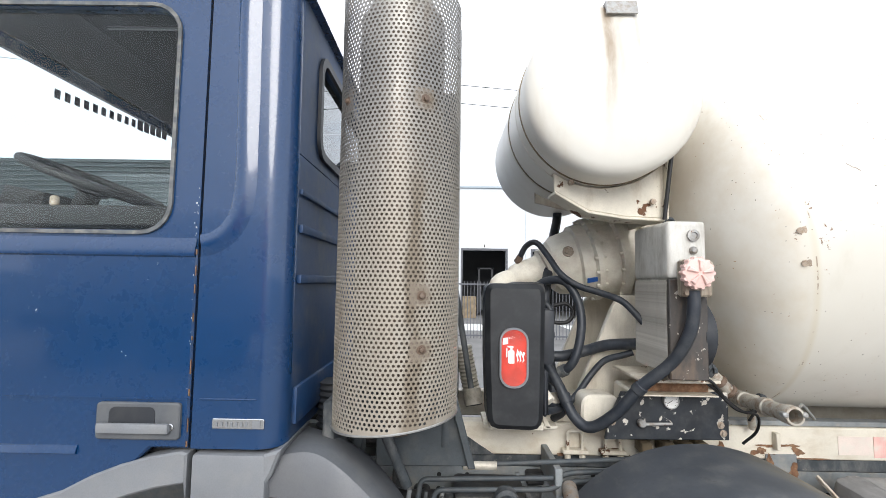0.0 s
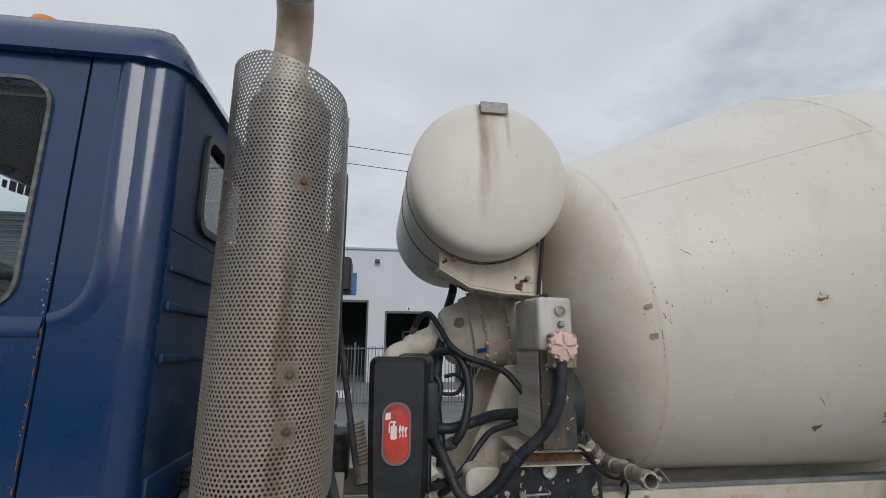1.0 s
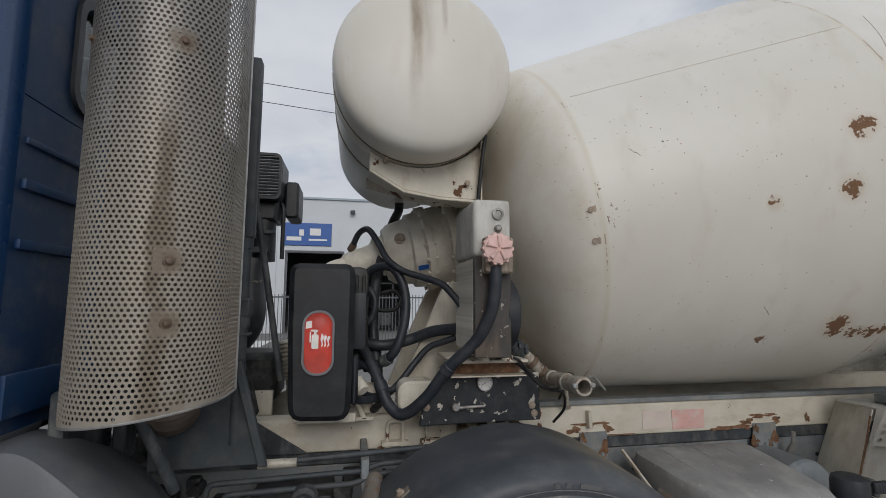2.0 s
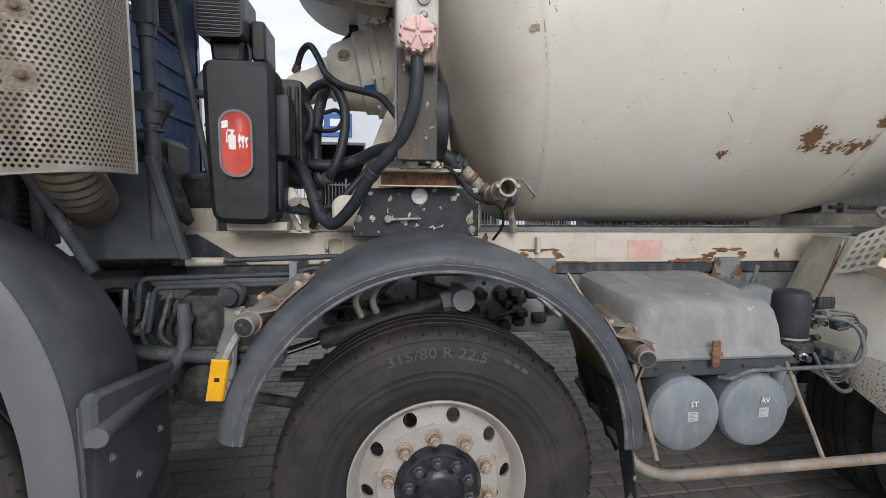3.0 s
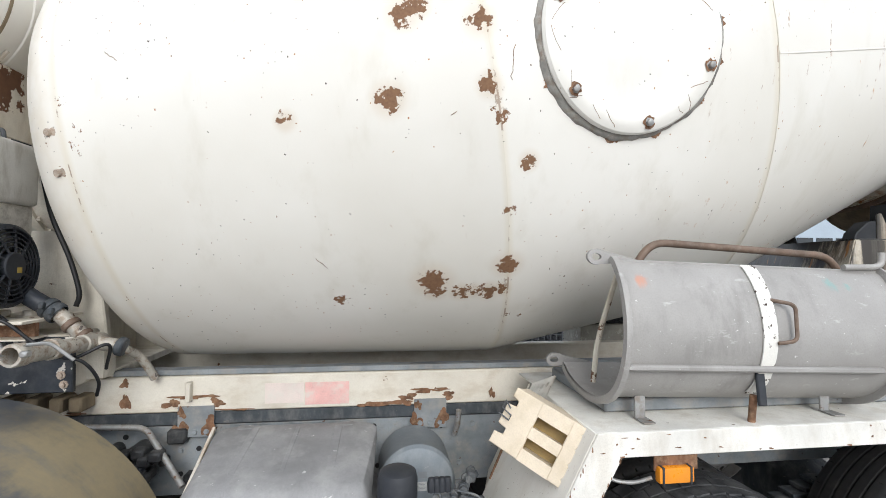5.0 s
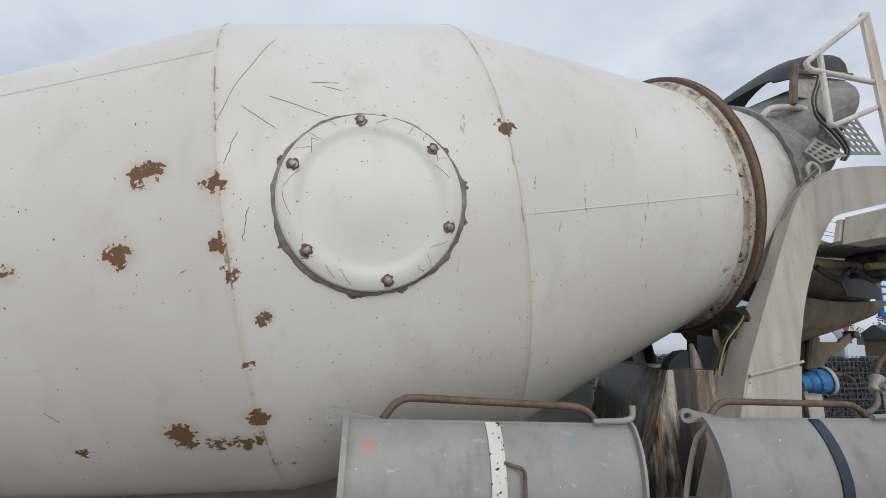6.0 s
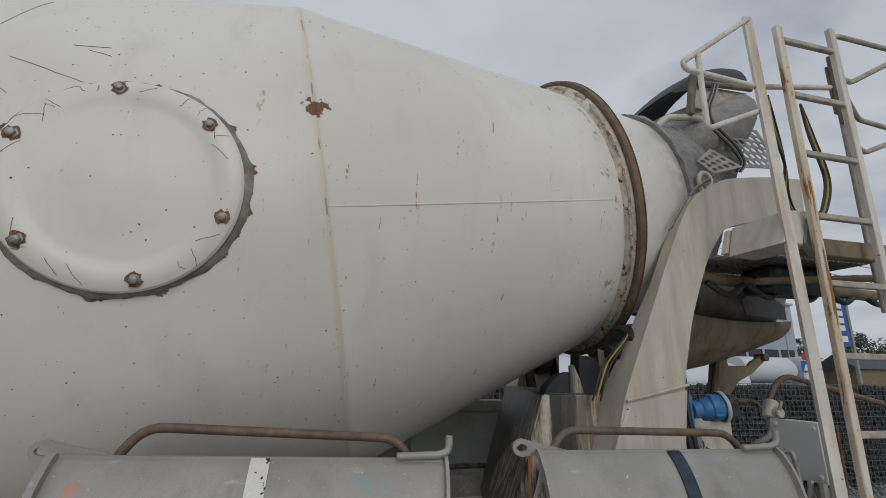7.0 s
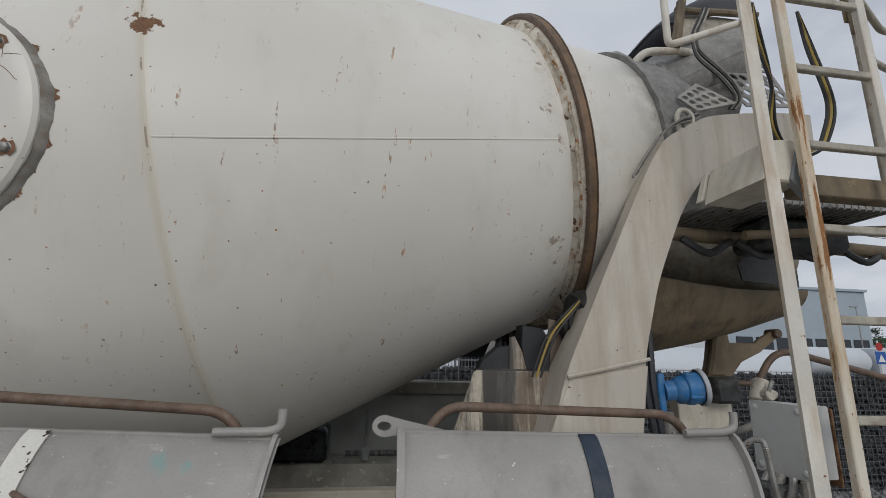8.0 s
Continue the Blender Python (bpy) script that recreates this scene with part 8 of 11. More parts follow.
# blue motor with its pale end disc
b = fresh()
p0, p1 = Vector((5.46, 2.15, 1.85)), Vector((5.65, 2.11, 1.875))
spin(b, p0, p1, [(0, 0.0), (0, 0.04), (0.04, 0.04), (0.05, 0.050), (0.08, 0.054), (0.085, 0.062), (0.105, 0.066), (0.12, 0.062), (0.14, 0.062)], 28)
for i in range(4):
    q = 1.5708 * i + 0.5
    box(b, p0 + (p1 - p0) * 0.5 + Vector((0, 0.062 * math.cos(q), 0.062 * math.sin(q))), (0.05, 0.014, 0.014), 0.003, Matrix.Rotation(q, 4, "X"))
box2(b, (5.43, 2.13, 1.75), (5.46, 2.17, 1.92), 0.006)
mot = part("water_motor", b, "blue_motor", truck, "bright blue pump motor")
b = fresh()
d = (p1 - p0).normalized()
spin(b, p0 + d * 0.14, p1 + d, [(0, 0.070), (0.004, 0.074), (0.018, 0.074), (0.022, 0.066), (0.024, 0.0)], 32)
part("end_disc", b, "wall_white", mot, "pale grey end disc")
b = fresh()
tube(b, bent([(5.47, 2.15, 1.77), (5.47, 2.15, 1.64), (5.47, 2.1, 1.5)], 0.03), 0.025, 10)
part("outlet", b, "galv", mot)
# rusty handrail pipe with tap, behind the control box
b = fresh()
tube(b, curve_points([(5.765, 2.0, 1.895), (5.787, 2.0, 1.925), (5.822, 2.0, 1.972), (5.864, 2.0, 2.003), (5.914, 2.0, 2.014), (5.968, 2.0, 2.006), (6.158, 2.0, 1.965), (6.50, 2.0, 1.89)], 5), 0.0135, 12)
hp = part("bent_pipe", b, "brownpipe", truck, "rusty bent pipe")
b = fresh()
rod(b, (5.733, 1.975, 1.825), (5.768, 1.985, 1.905), 0.032, seg=14, bev=0.006)
rod(b, (5.745, 1.955, 1.855), (5.745, 1.92, 1.855), 0.022, seg=10, bev=0.004)
rod(b, (5.755, 1.975, 1.87), (5.81, 1.975, 1.85), 0.017, seg=8, bev=0.003)
tap = part("tap", b, "duct", hp, "grey cast water tap")
b = fresh()
box(b, (5.748, 1.925, 1.885), (0.016, 0.012, 0.05), 0.004, Matrix.Rotation(0.5, 4, "Y"))
part("tap_handle", b, "galv", tap)
b = fresh()
hose(b, [(5.735, 1.975, 1.83), (5.73, 1.975, 1.775), (5.69, 1.97, 1.742), (5.62, 1.97, 1.717), (5.57, 1.98, 1.66), (5.56, 2.0, 1.52)], 0.013, 7, 10)
part("tap_hose", b, "rail_bundle", tap)
# control box, its lid turned towards the cab
CBX = Matrix.Translation((5.553, 1.815, 0)) @ Matrix.Rotation(radians(7.1), 4, "Z")
b = fresh()
box2(b, (0.014, -0.182, 1.630), (0.108, -0.002, 1.842), 0.006, 2)
cb = part("control_box", b, "control_lid", truck, "pale grey control box", CBX)
b = fresh()
box2(b, (0.0, -0.186, 1.625), (0.012, 0.002, 1.847), 0.003)
lid = part("lid", b, "control_lid", cb, "", CBX)
for y, z in ((-0.02, 1.825), (-0.165, 1.825), (-0.02, 1.648), (-0.165, 1.648)):
    b = fresh()
    spin(b, (0.0, y, z), (-1, y, z), [(0, 0.010), (0.004, 0.0095), (0.006, 0.006), (0.006, 0.0)], 14)
    part("screw", b, "control_lid", lid, "", CBX)
b = fresh()
box2(b, (0.110, -0.188, 1.61), (0.116, 0.0, 1.835), 0.002)
part("back_plate", b, "rust", cb, "", CBX)
b = fresh()
tube(b, curve_points([(5.35, 1.66, 1.70), (5.375, 1.63, 1.742), (5.40, 1.62, 1.750), (5.417, 1.62, 1.735), (5.426, 1.62, 1.685), (5.433, 1.62, 1.617), (5.46, 1.63, 1.55)], 14), 0.008, 8, 0.0014)
part("conduit", b, "galv", cb)
b = fresh()
box2(b, (5.50, 1.70, 1.35), (5.72, 1.95, 1.605), 0.012)
part("box_support", b, "casting", cb)
for i in range(4):
    y = 1.64 + 0.045 * i
    b = fresh()
    tube(b, curve_points([(5.56, y, 1.63), (5.555 - 0.01 * i, y, 1.58), (5.53 - 0.01 * i, y + 0.02, 1.53), (5.50, y + 0.05, 1.48), (5.45, y + 0.1, 1.44)], 10), 0.010 if i % 2 else 0.014, 8, 0.0015)
    part("conduit", b, "galv" if i % 2 else "rail_bundle", cb)

# ladder and its handrails
b = fresh()
for y in (1.515, ):
    prism(b, [(5.462, y + 0.007), (5.50, y - 0.005), (5.512, y + 0.019), (5.475, y + 0.032)], "z", 0.55, 3.74, 0.003)
bmesh.ops.transform(b, matrix=Matrix(((1, 0, 0.056, -0.095), (0, 1, 0.062, -0.105), (0, 0, 1, 0), (0, 0, 0, 1))), verts=b.verts)
lad = part("ladder_handrail", b, "ladder", truck, "cream square-tube handrail")
b = fresh()
tube(b, bent([(5.59, 1.64, 3.715), (5.165, 1.64, 3.385), (5.18, 1.64, 3.352), (5.57, 1.64, 3.335), (5.95, 1.58, 3.36)], 0.035), 0.013, 10)
part("rail_loop", b, "ladder", lad)
b = fresh()
tube(b, bent([(5.257, 1.64, 3.45), (5.256, 1.64, 3.065), (5.575, 1.64, 3.21)], 0.03), 0.013, 10)
part("rail_loop", b, "ladder", lad)
b = fresh()
box2(b, (5.612, 1.528, 0.55), (5.648, 1.556, 3.60), 0.004)
RUNG_Z = [3.545 - 0.2865 * i for i in range(10)]
ladder = part("ladder", b, "ladder_rust", truck, "rusty cream ladder leading to the hopper")
b = fresh()
box2(b, (5.949, 1.528, 0.55), (5.983, 1.556, 3.66), 0.004)
part("stile", b, "ladder", ladder)
for z in RUNG_Z:
    b = fresh()
    box2(b, (5.647, 1.530, z - 0.026), (5.950, 1.554, z), 0.004)
    part("rung", b, "rung", ladder)
b = fresh()
tube(b, bent([(6.0, 1.556, 3.63), (6.19, 1.65, 3.758), (6.597, 1.65, 3.753), (6.60, 1.66, 3.70), (6.215, 1.65, 3.484), (6.0, 1.556, 3.40)], 0.05), 0.0135, 10)
part("top_rail", b, "rung", ladder)
b = fresh()
tube(b, bent([(6.0, 1.556, 3.30), (6.207, 1.65, 3.271), (6.56, 1.65, 3.24), (6.205, 1.65, 3.091), (6.0, 1.556, 3.04)], 0.03), 0.0125, 10)
part("top_rail", b, "rung", ladder)
b = fresh()
tube(b, [(6.02, 1.6, 3.50), (6.04, 1.62, 2.60), (6.10, 1.65, 2.3)], 0.013, 10)
part("rear_stay", b, "rung", ladder)
b = fresh()
box2(b, (5.99, 1.557, 3.18), (6.004, 1.60, 3.55), 0.004)
box2(b, (5.985, 1.60, 3.24), (6.02, 1.612, 3.50), 0.004)
part("hinge_plate", b, "trough", ladder, "rusty hinge plate")
b = fresh()
prism(b, [(5.60, 2.56), (5.64, 2.67), (5.68, 2.67), (5.69, 2.60), (5.65, 2.50)], "y", 1.57, 1.60, 0.004)
part("ladder_bracket", b, "frame", ladder, "dull grey-blue bracket")
for i in range(3):
    b = fresh()
    o = 0.015 * i
    hose(b, [(5.605, 1.62, 3.28), (5.62 - o, 1.62, 3.15), (5.633, 1.62, 2.94), (5.595 + o, 1.62, 2.78), (5.665, 1.62, 2.67 + o), (5.77, 1.62, 2.69 + o), (5.839 - o, 1.62, 2.76), (5.883 - o, 1.62, 2.90), (5.839 - o, 1.62, 3.11), (5.796, 1.62, 3.27)], 0.006, 7, 7)
    part("cable_loop", b, "yellow_cable" if i == 1 else "cable", lad)

# ---- between cab and drum ----
# water tank
TC = Vector((0.662, 0, 2.782))
b = fresh()
prof = [(0.0, 0.0), (0.004, 0.08), (0.016, 0.18), (0.036, 0.27), (0.055, 0.32), (0.075, 0.345), (0.10, 0.3585), (0.125, 0.362)]
prof += [(0.34, 0.362), (0.345, 0.366), (0.36, 0.366), (0.365, 0.362), (0.60, 0.362), (0.605, 0.366), (0.62, 0.366), (0.625, 0.362), (1.26, 0.362), (1.33, 0.34), (1.39, 0.24), (1.42, 0.0)]
spin(b, (TC.x, 1.765, TC.z), (TC.x, 3, TC.z), [(s, r * 1.028) for s, r in prof], 72)
k = Nodes("tank_cream_paint")
n1, n2, n3 = k.noise(2.0, 5.0), k.noise(150.0, 3.0), k.noise(7.0, 6.0, 0.65, (1, 1, 0.25))
col = k.mix(k.ramp(n1, 0.3, 0.7), (0.70, 0.67, 0.60), (0.77, 0.745, 0.685))
col = k.mix(k.math("MULTIPLY", k.ramp(n3, 0.48, 0.75), 0.35), col, (0.56, 0.50, 0.40))
sx = k.t.nodes.new("ShaderNodeSeparateXYZ")
k.t.links.new(k.co, sx.inputs[0])
wob = k.math("MULTIPLY", k.math("SUBTRACT", k.noise(7.0, 4.0, 0.6, (1, 1, 0.4), 2.0), 0.5), 0.035)
for x0, w, z1, amt in ((TC.x - 0.045, 0.034, 2.46, 1.0), (TC.x + 0.068, 0.016, 2.85, 0.85), (TC.x - 0.02, 0.07, 2.48, 0.5)):
    d = k.math("ABSOLUTE", k.math("ADD", k.math("SUBTRACT", sx.outputs["X"], x0), wob))
    f = k.math("MULTIPLY", k.ramp(d, w, w * 0.2), k.math("MULTIPLY", k.ramp(sx.outputs["Z"], z1, TC.z + 0.2), k.ramp(sx.outputs["Y"], 1.90, 1.80)))
    col = k.mix(k.math("MULTIPLY", f, k.math("MULTIPLY", k.ramp(n3, 0.2, 0.65), amt)), col, (0.26, 0.19, 0.12))
spots = k.ramp(k.noise(26.0, 6.0, 0.6, None, 7.7), 0.735, 0.75)
col = k.mix(spots, col, (0.2, 0.11, 0.06))
k.bump(k.math("MULTIPLY", n2, 0.3), 0.12)
M["tank_white"] = k.done(col, k.math("ADD", 0.30, k.math("MULTIPLY", n3, 0.2)))
tank = part("water_tank", b, "tank_white", truck, "cream cylindrical water tank with a domed end", smooth=30)
# dark rings drawn for the tank's grooves, their shade put into the colour
for y in (2.0, 2.34):
    b = fresh()
    spin(b, (TC.x, y, TC.z), (TC.x, 3, TC.z), [(0, 0.371), (0.0, 0.3755), (0.012, 0.3755), (0.012, 0.371)], 72)
    part("tank_band", b, "trough", tank)
# filler bracket on top of the tank, with the rust runs below it
b = fresh()
box2(b, (TC.x - 0.055, 1.80, TC.z + 0.325), (TC.x + 0.075, 1.93, TC.z + 0.345), 0.004)
prism(b, [(1.785, TC.z + 0.285), (1.795, TC.z + 0.285), (1.815, TC.z + 0.345), (1.80, TC.z + 0.345)], "x", TC.x - 0.055, TC.x + 0.075, 0.003)
part("filler_bracket", b, "galv", tank, "grey steel step bracket")
# saddle under the tank
b = fresh()
sad = []
for i in range(11):
    a = radians(236 + 84 * i / 10)
    sad.append((TC.x + 0.380 * math.cos(a), TC.z + 0.380 * math.sin(a)))
prism(b, sad + [(0.936, 2.268), (0.76, 2.275), (0.60, 2.30), (0.452, 2.385)], "y", 2.03, 2.045, 0.004)
prism(b, sad + [(0.936, 2.30), (0.452, 2.41)], "y", 2.48, 2.50, 0.004)
prism(b, [(0.452, 2.384), (0.452, 2.372), (0.60, 2.286), (0.76, 2.262), (0.936, 2.255), (0.936, 2.267), (0.76, 2.274), (0.60, 2.299)], "y", 2.02, 2.16, 0.003)
box2(b, (0.937, 2.00, 2.262), (0.945, 2.50, 2.53), 0.002)
saddle = part("tank_saddle", b, "cream_rusty", truck, "cream steel tank saddle with rust edges")
for x, z in ((0.52, 2.42), (0.88, 2.34)):
    b = fresh()
    rod(b, (x, 2.02, z), (x, 2.0, z), 0.013, seg=6)
    part("bolt", b, "nut", saddle)
b = fresh()
tube(b, [(TC.x + 0.380 * math.cos(radians(t)), 2.07, TC.z + 0.380 * math.sin(radians(t))) for t in range(236, 330, 6)], 0.007, 6)
part("strap_rod", b, "cream_rusty", saddle)
# planetary gearbox in the line of the drum's axis
G1 = DC + AX * -1.93
G0 = G1 - AX * 0.62
b = fresh()
spin(b, G0, G1, [(0, 0.0), (0.0, 0.085), (0.06, 0.09), (0.07, 0.14), (0.10, 0.165), (0.20, 0.185), (0.21, 0.205), (0.27, 0.212), (0.28, 0.235), (0.31, 0.237), (0.315, 0.222), (0.40, 0.232), (0.405, 0.262), (0.445, 0.265), (0.45, 0.245), (0.54, 0.25), (0.62, 0.20)], 48)
gear = part("gearbox", b, "gear", truck, "beige planetary gearbox with bolted flange", smooth=30)
for i in range(18):
    a = 2 * math.pi * i / 18
    n = Vector((0, -1, 0)) * math.cos(a) + UP * math.sin(a)
    for s, rr in ((0.295, 0.226), (0.42, 0.25)):
        b = fresh()
        rod(b, G0 + AX * (s - 0.03) + n * rr, G0 + AX * (s + 0.03) + n * rr, 0.010, seg=6)
        part("flange_bolt", b, "gear", gear)
b = fresh()
n = (Vector((0, -1, 0)) * math.cos(0.35) + UP * math.sin(0.35))
spin(b, G0 + AX * 0.15 + n * 0.16, G0 + AX * 0.15 + n * 0.3, [(0, 0.03), (0.02, 0.03), (0.022, 0.02), (0.032, 0.02), (0.032, 0.0)], 14)
n2 = (Vector((0, -1, 0)) * math.cos(-0.55) + UP * math.sin(-0.55))
part("plug", b, "nut", gear)
b = fresh()
box(b, G0 + AX * 0.245 + n2 * 0.213, (0.055, 0.006, 0.026), 0.0, Matrix.Rotation(-DA, 4, "Y") @ Matrix.Rotation(0.55, 4, "X"))
part("type_plate", b, "sign_blue", gear, "small blue type plate", smooth=0)
b = fresh()
tube(b, [G0 + AX * 0.33 + UP * 0.23 + Vector((0.03 * math.cos(t), 0, 0.03 * math.sin(t) + 0.02)) for t in np.linspace(0, math.pi, 9)], 0.008, 8)
part("lifting_eye", b, "gear", gear)
# hydraulic motor
b = fresh()
m0, m1 = G0 + AX * 0.06, G0 + Vector((-0.22, -0.02, -0.10))
spin(b, m0, m1, [(-0.02, 0.0), (-0.02, 0.11), (0.03, 0.11), (0.035, 0.085), (0.10, 0.082), (0.15, 0.085), (0.20, 0.078), (0.235, 0.055), (0.245, 0.0)], 24)
tube(b, curve_points([m0 + (m1 - m0) * 0.55, m1 + Vector((0.01, -0.03, 0.01)), m1 + Vector((0.0, -0.06, -0.05)), m1 + Vector((0.05, -0.09, -0.12))], 6), 0.058, 18)
hm = part("hydraulic_motor", b, "gear", gear, "beige hydraulic motor with a smooth elbow")
b = fresh()
rod(b, m1 + Vector((0.05, -0.09, -0.12)), m1 + Vector((0.075, -0.10, -0.155)), 0.048, seg=16, bev=0.006)
part("hose_fitting", b, "gear", hm)
# front pedestal under the gearbox
b = fresh()
PLATE = [(0.60, 1.31), (0.83, 1.86), (0.87, 1.92), (1.12, 1.92), (1.2, 1.31)]
box2(b, (0.45, 2.30, 1.302), (1.26, 3.0, 1.335), 0.004)
pedf = part("gearbox_pedestal", b, "cream", truck, "cream gearbox pedestal of welded plates")
for y in (2.38, 2.88):
    b = fresh()
    prism(b, PLATE, "y", y, y + 0.04, 0.006)
    part("side_plate", b, "cream", pedf)
b = fresh()
box2(b, (1.03, 2.42, 1.31), (1.06, 2.88, 2.30), 0.004)
part("rear_plate", b, "cream", pedf)
b = fresh()
box2(b, (0.98, 2.36, 1.90), (1.08, 2.94, 2.36), 0.01)
part("bearing_block", b, "cream", pedf)
b = fresh()
prism(b, rounded(0.60, 1.33, 0.78, 1.47, 0.05), "y", 2.14, 2.28, 0.01)
prism(b, [(0.46, 1.305), (0.52, 1.305), (0.44, 1.46), (0.42, 1.46)], "y", 2.26, 2.29, 0.003)
prism(b, [(0.18, 1.305), (0.44, 1.305), (0.38, 1.47), (0.18, 1.40)], "y", 2.27, 2.29, 0.003)
box2(b, (0.16, 2.18, 1.302), (0.50, 2.40, 1.318), 0.003)
rod(b, (0.40, 2.24, 1.42), (0.52, 2.24, 1.42), 0.036, seg=20, bev=0.004)
part("pedestal_foot", b, "cream", pedf)
# pump body in pale metal behind the extinguisher box
b = fresh()
box2(b, (0.29, 2.26, 1.50), (0.47, 2.50, 1.98), 0.04, 2)
vblock = part("valve_block", b, "grime", pedf, "dark cast valve block")
for i in range(5):
    b = fresh()
    box2(b, (0.31 + 0.032 * i, 2.24, 1.62), (0.325 + 0.032 * i, 2.262, 1.94), 0.005)
    part("cooling_fin", b, "grime", vblock)

# fire extinguisher box
b = fresh()
outline = [(0.158, 1.41), (0.163, 1.385), (0.178, 1.364), (0.205, 1.354), (0.345, 1.350), (0.372, 1.356), (0.389, 1.374), (0.396, 1.40), (0.402, 1.60), (0.405, 1.93), (0.399, 1.952), (0.386, 1.966), (0.368, 1.971), (0.182, 1.971), (0.162, 1.965), (0.149, 1.950), (0.145, 1.93), (0.148, 1.65)]
t = fresh()
prism(t, outline, "y", 1.985, 2.17, 0.022)
absorb(b, t)
ext = part("extinguisher_box", b, "intake", truck, "black plastic fire extinguisher box with a red window")
b = fresh()
box2(b, (0.396, 2.03, 1.62), (0.455, 2.16, 1.86), 0.02, 2)
box2(b, (0.396, 2.02, 1.40), (0.425, 2.15, 1.60), 0.012)
box2(b, (0.40, 2.06, 1.725), (0.462, 2.10, 1.765), 0.008)
part("latch", b, "plastic", ext)
b = fresh()
frame_face(b, rounded(0.206, 1.532, 0.328, 1.783, 0.056, 8), rounded(0.214, 1.540, 0.320, 1.775, 0.050, 8), "y", 1.966, 1.990)
bezel = part("window_frame", b, "cab_grey", ext, "grey oval window rim")
b = fresh()
prism(b, rounded(0.2145, 1.5405, 0.3195, 1.7745, 0.050, 8), "y", 1.9715, 1.9758, 0.0)
win = part("red_window", b, "red_window", bezel, "red sticker with white extinguisher and flame signs", smooth=0)
b = fresh()
Y = 1.9705
prism(b, rounded(0.243, 1.635, 0.268, 1.690, 0.006), "y", Y - 0.0007, Y, 0)
box2(b, (0.251, Y - 0.0007, 1.690), (0.260, Y, 1.699), 0)
prism(b, [(0.240, 1.702), (0.262, 1.699), (0.266, 1.703), (0.262, 1.708), (0.240, 1.708)], "y", Y - 0.0007, Y, 0)
box2(b, (0.236, Y - 0.0007, 1.66), (0.240, Y, 1.70), 0)
for i in range(3):
    x = 0.278 + 0.011 * i
    prism(b, [(x, 1.640), (x + 0.007, 1.648), (x + 0.004, 1.664), (x + 0.010, 1.680), (x + 0.002, 1.696 - 0.006 * i), (x - 0.003, 1.670), (x + 0.002, 1.655)], "y", Y - 0.0007, Y, 0)
prism(b, [(0.222, 1.712), (0.242, 1.716), (0.242, 1.742), (0.222, 1.738)], "y", Y - 0.0007, Y, 0)
part("white_sign", b, "white", win, smooth=0)
b = fresh()
rows = []
for q, lift in ((1.0, 0.0), (0.93, 0.010), (0.80, 0.017), (0.55, 0.022), (0.25, 0.024), (0.02, 0.0245)):
    ring = rounded(0.267 - 0.0525 * q, 1.6575 - 0.117 * q, 0.267 + 0.0525 * q, 1.6575 + 0.117 * q, 0.050 * q, 8)
    rows.append([(x, 1.967 - lift, z) for x, z in ring + ring[:1]])
sheet(b, rows)
dome = part("clear_cover", b, glass("clear_window_cover", (0.97, 0.97, 0.97), 0.06), bezel, "bulged clear window cover")
dome.visible_shadow = False
b = fresh()
box2(b, (0.18, 2.10, 1.318), (0.42, 2.26, 1.355), 0.004)
part("box_foot", b, "cream", ext)

b = fresh()
prism(b, [(0.362, 1.49), (0.385, 1.492), (0.472, 1.306), (0.448, 1.306)], "y", 2.18, 2.20, 0.003)
prism(b, [(0.187, 1.306), (0.448, 1.306), (0.40, 1.41), (0.22, 1.36)], "y", 2.215, 2.222, 0.002)
part("box_bracket", b, "cream", ext, "cream triangular bracket")
# ribbed duct standing beside the box
b = fresh()
line = [(0.075 + 0.05 * i / 24, 2.6, 1.62 - 0.24 * i / 24) for i in range(25)]
tube(b, line, 0.044, 18, 0.007)
rod(b, (0.125, 2.6, 1.38), (0.14, 2.58, 1.305), 0.052, seg=20)
dp = part("ribbed_duct", b, "duct", truck, "dusty ribbed metal duct")
# black disc drawn for the duct's opening, shade as colour
b = fresh()
rod(b, (0.1395, 2.581, 1.308), (0.1405, 2.579, 1.302), 0.045, seg=20)
part("duct_mouth", b, "black", dp)
# dark plumbing behind the box and the cab
b = fresh()
box(b, (-0.30, 2.7, 1.30), (0.5, 0.5, 0.4), 0.04)
engine = part("engine_top", b, "grime", truck, "dark dirty engine parts behind the cab")
for x, y, z, q in ((-0.25, 2.4, 1.6, 0.28), (-0.1, 2.6, 1.45, 0.3)):
    b = fresh()
    box(b, (x, y, z), (q, q, q * 0.8), 0.03)
    part("engine_cover", b, "grime", engine)
for i in range(6):
    b = fresh()
    hose(b, [(-0.42, 2.1 + 0.06 * i, 1.9 - 0.05 * i), (-0.2, 2.1 + 0.05 * i, 1.75 - 0.06 * i), (-0.05, 2.15, 1.55 - 0.03 * i), (0.0, 2.2, 1.35)], 0.02, 6, 8)
    part("hose", b, "grime", engine)
b = fresh()
tube(b, [(-0.439, 2.568, 1.481), (-0.25, 2.66, 1.926)], 0.025, 10)
part("cab_strut", b, "dark", truck)
b = fresh()
tube(b, [(-0.30, 1.72, 1.55), (-0.16, 1.80, 1.20)], 0.02, 10)
part("cab_strut", b, "dark", truck)
b = fresh()
box2(b, (-0.44, 1.60, 1.18), (-0.40, 1.9, 1.56), 0.01)
part("cab_strut", b, "dark", truck)

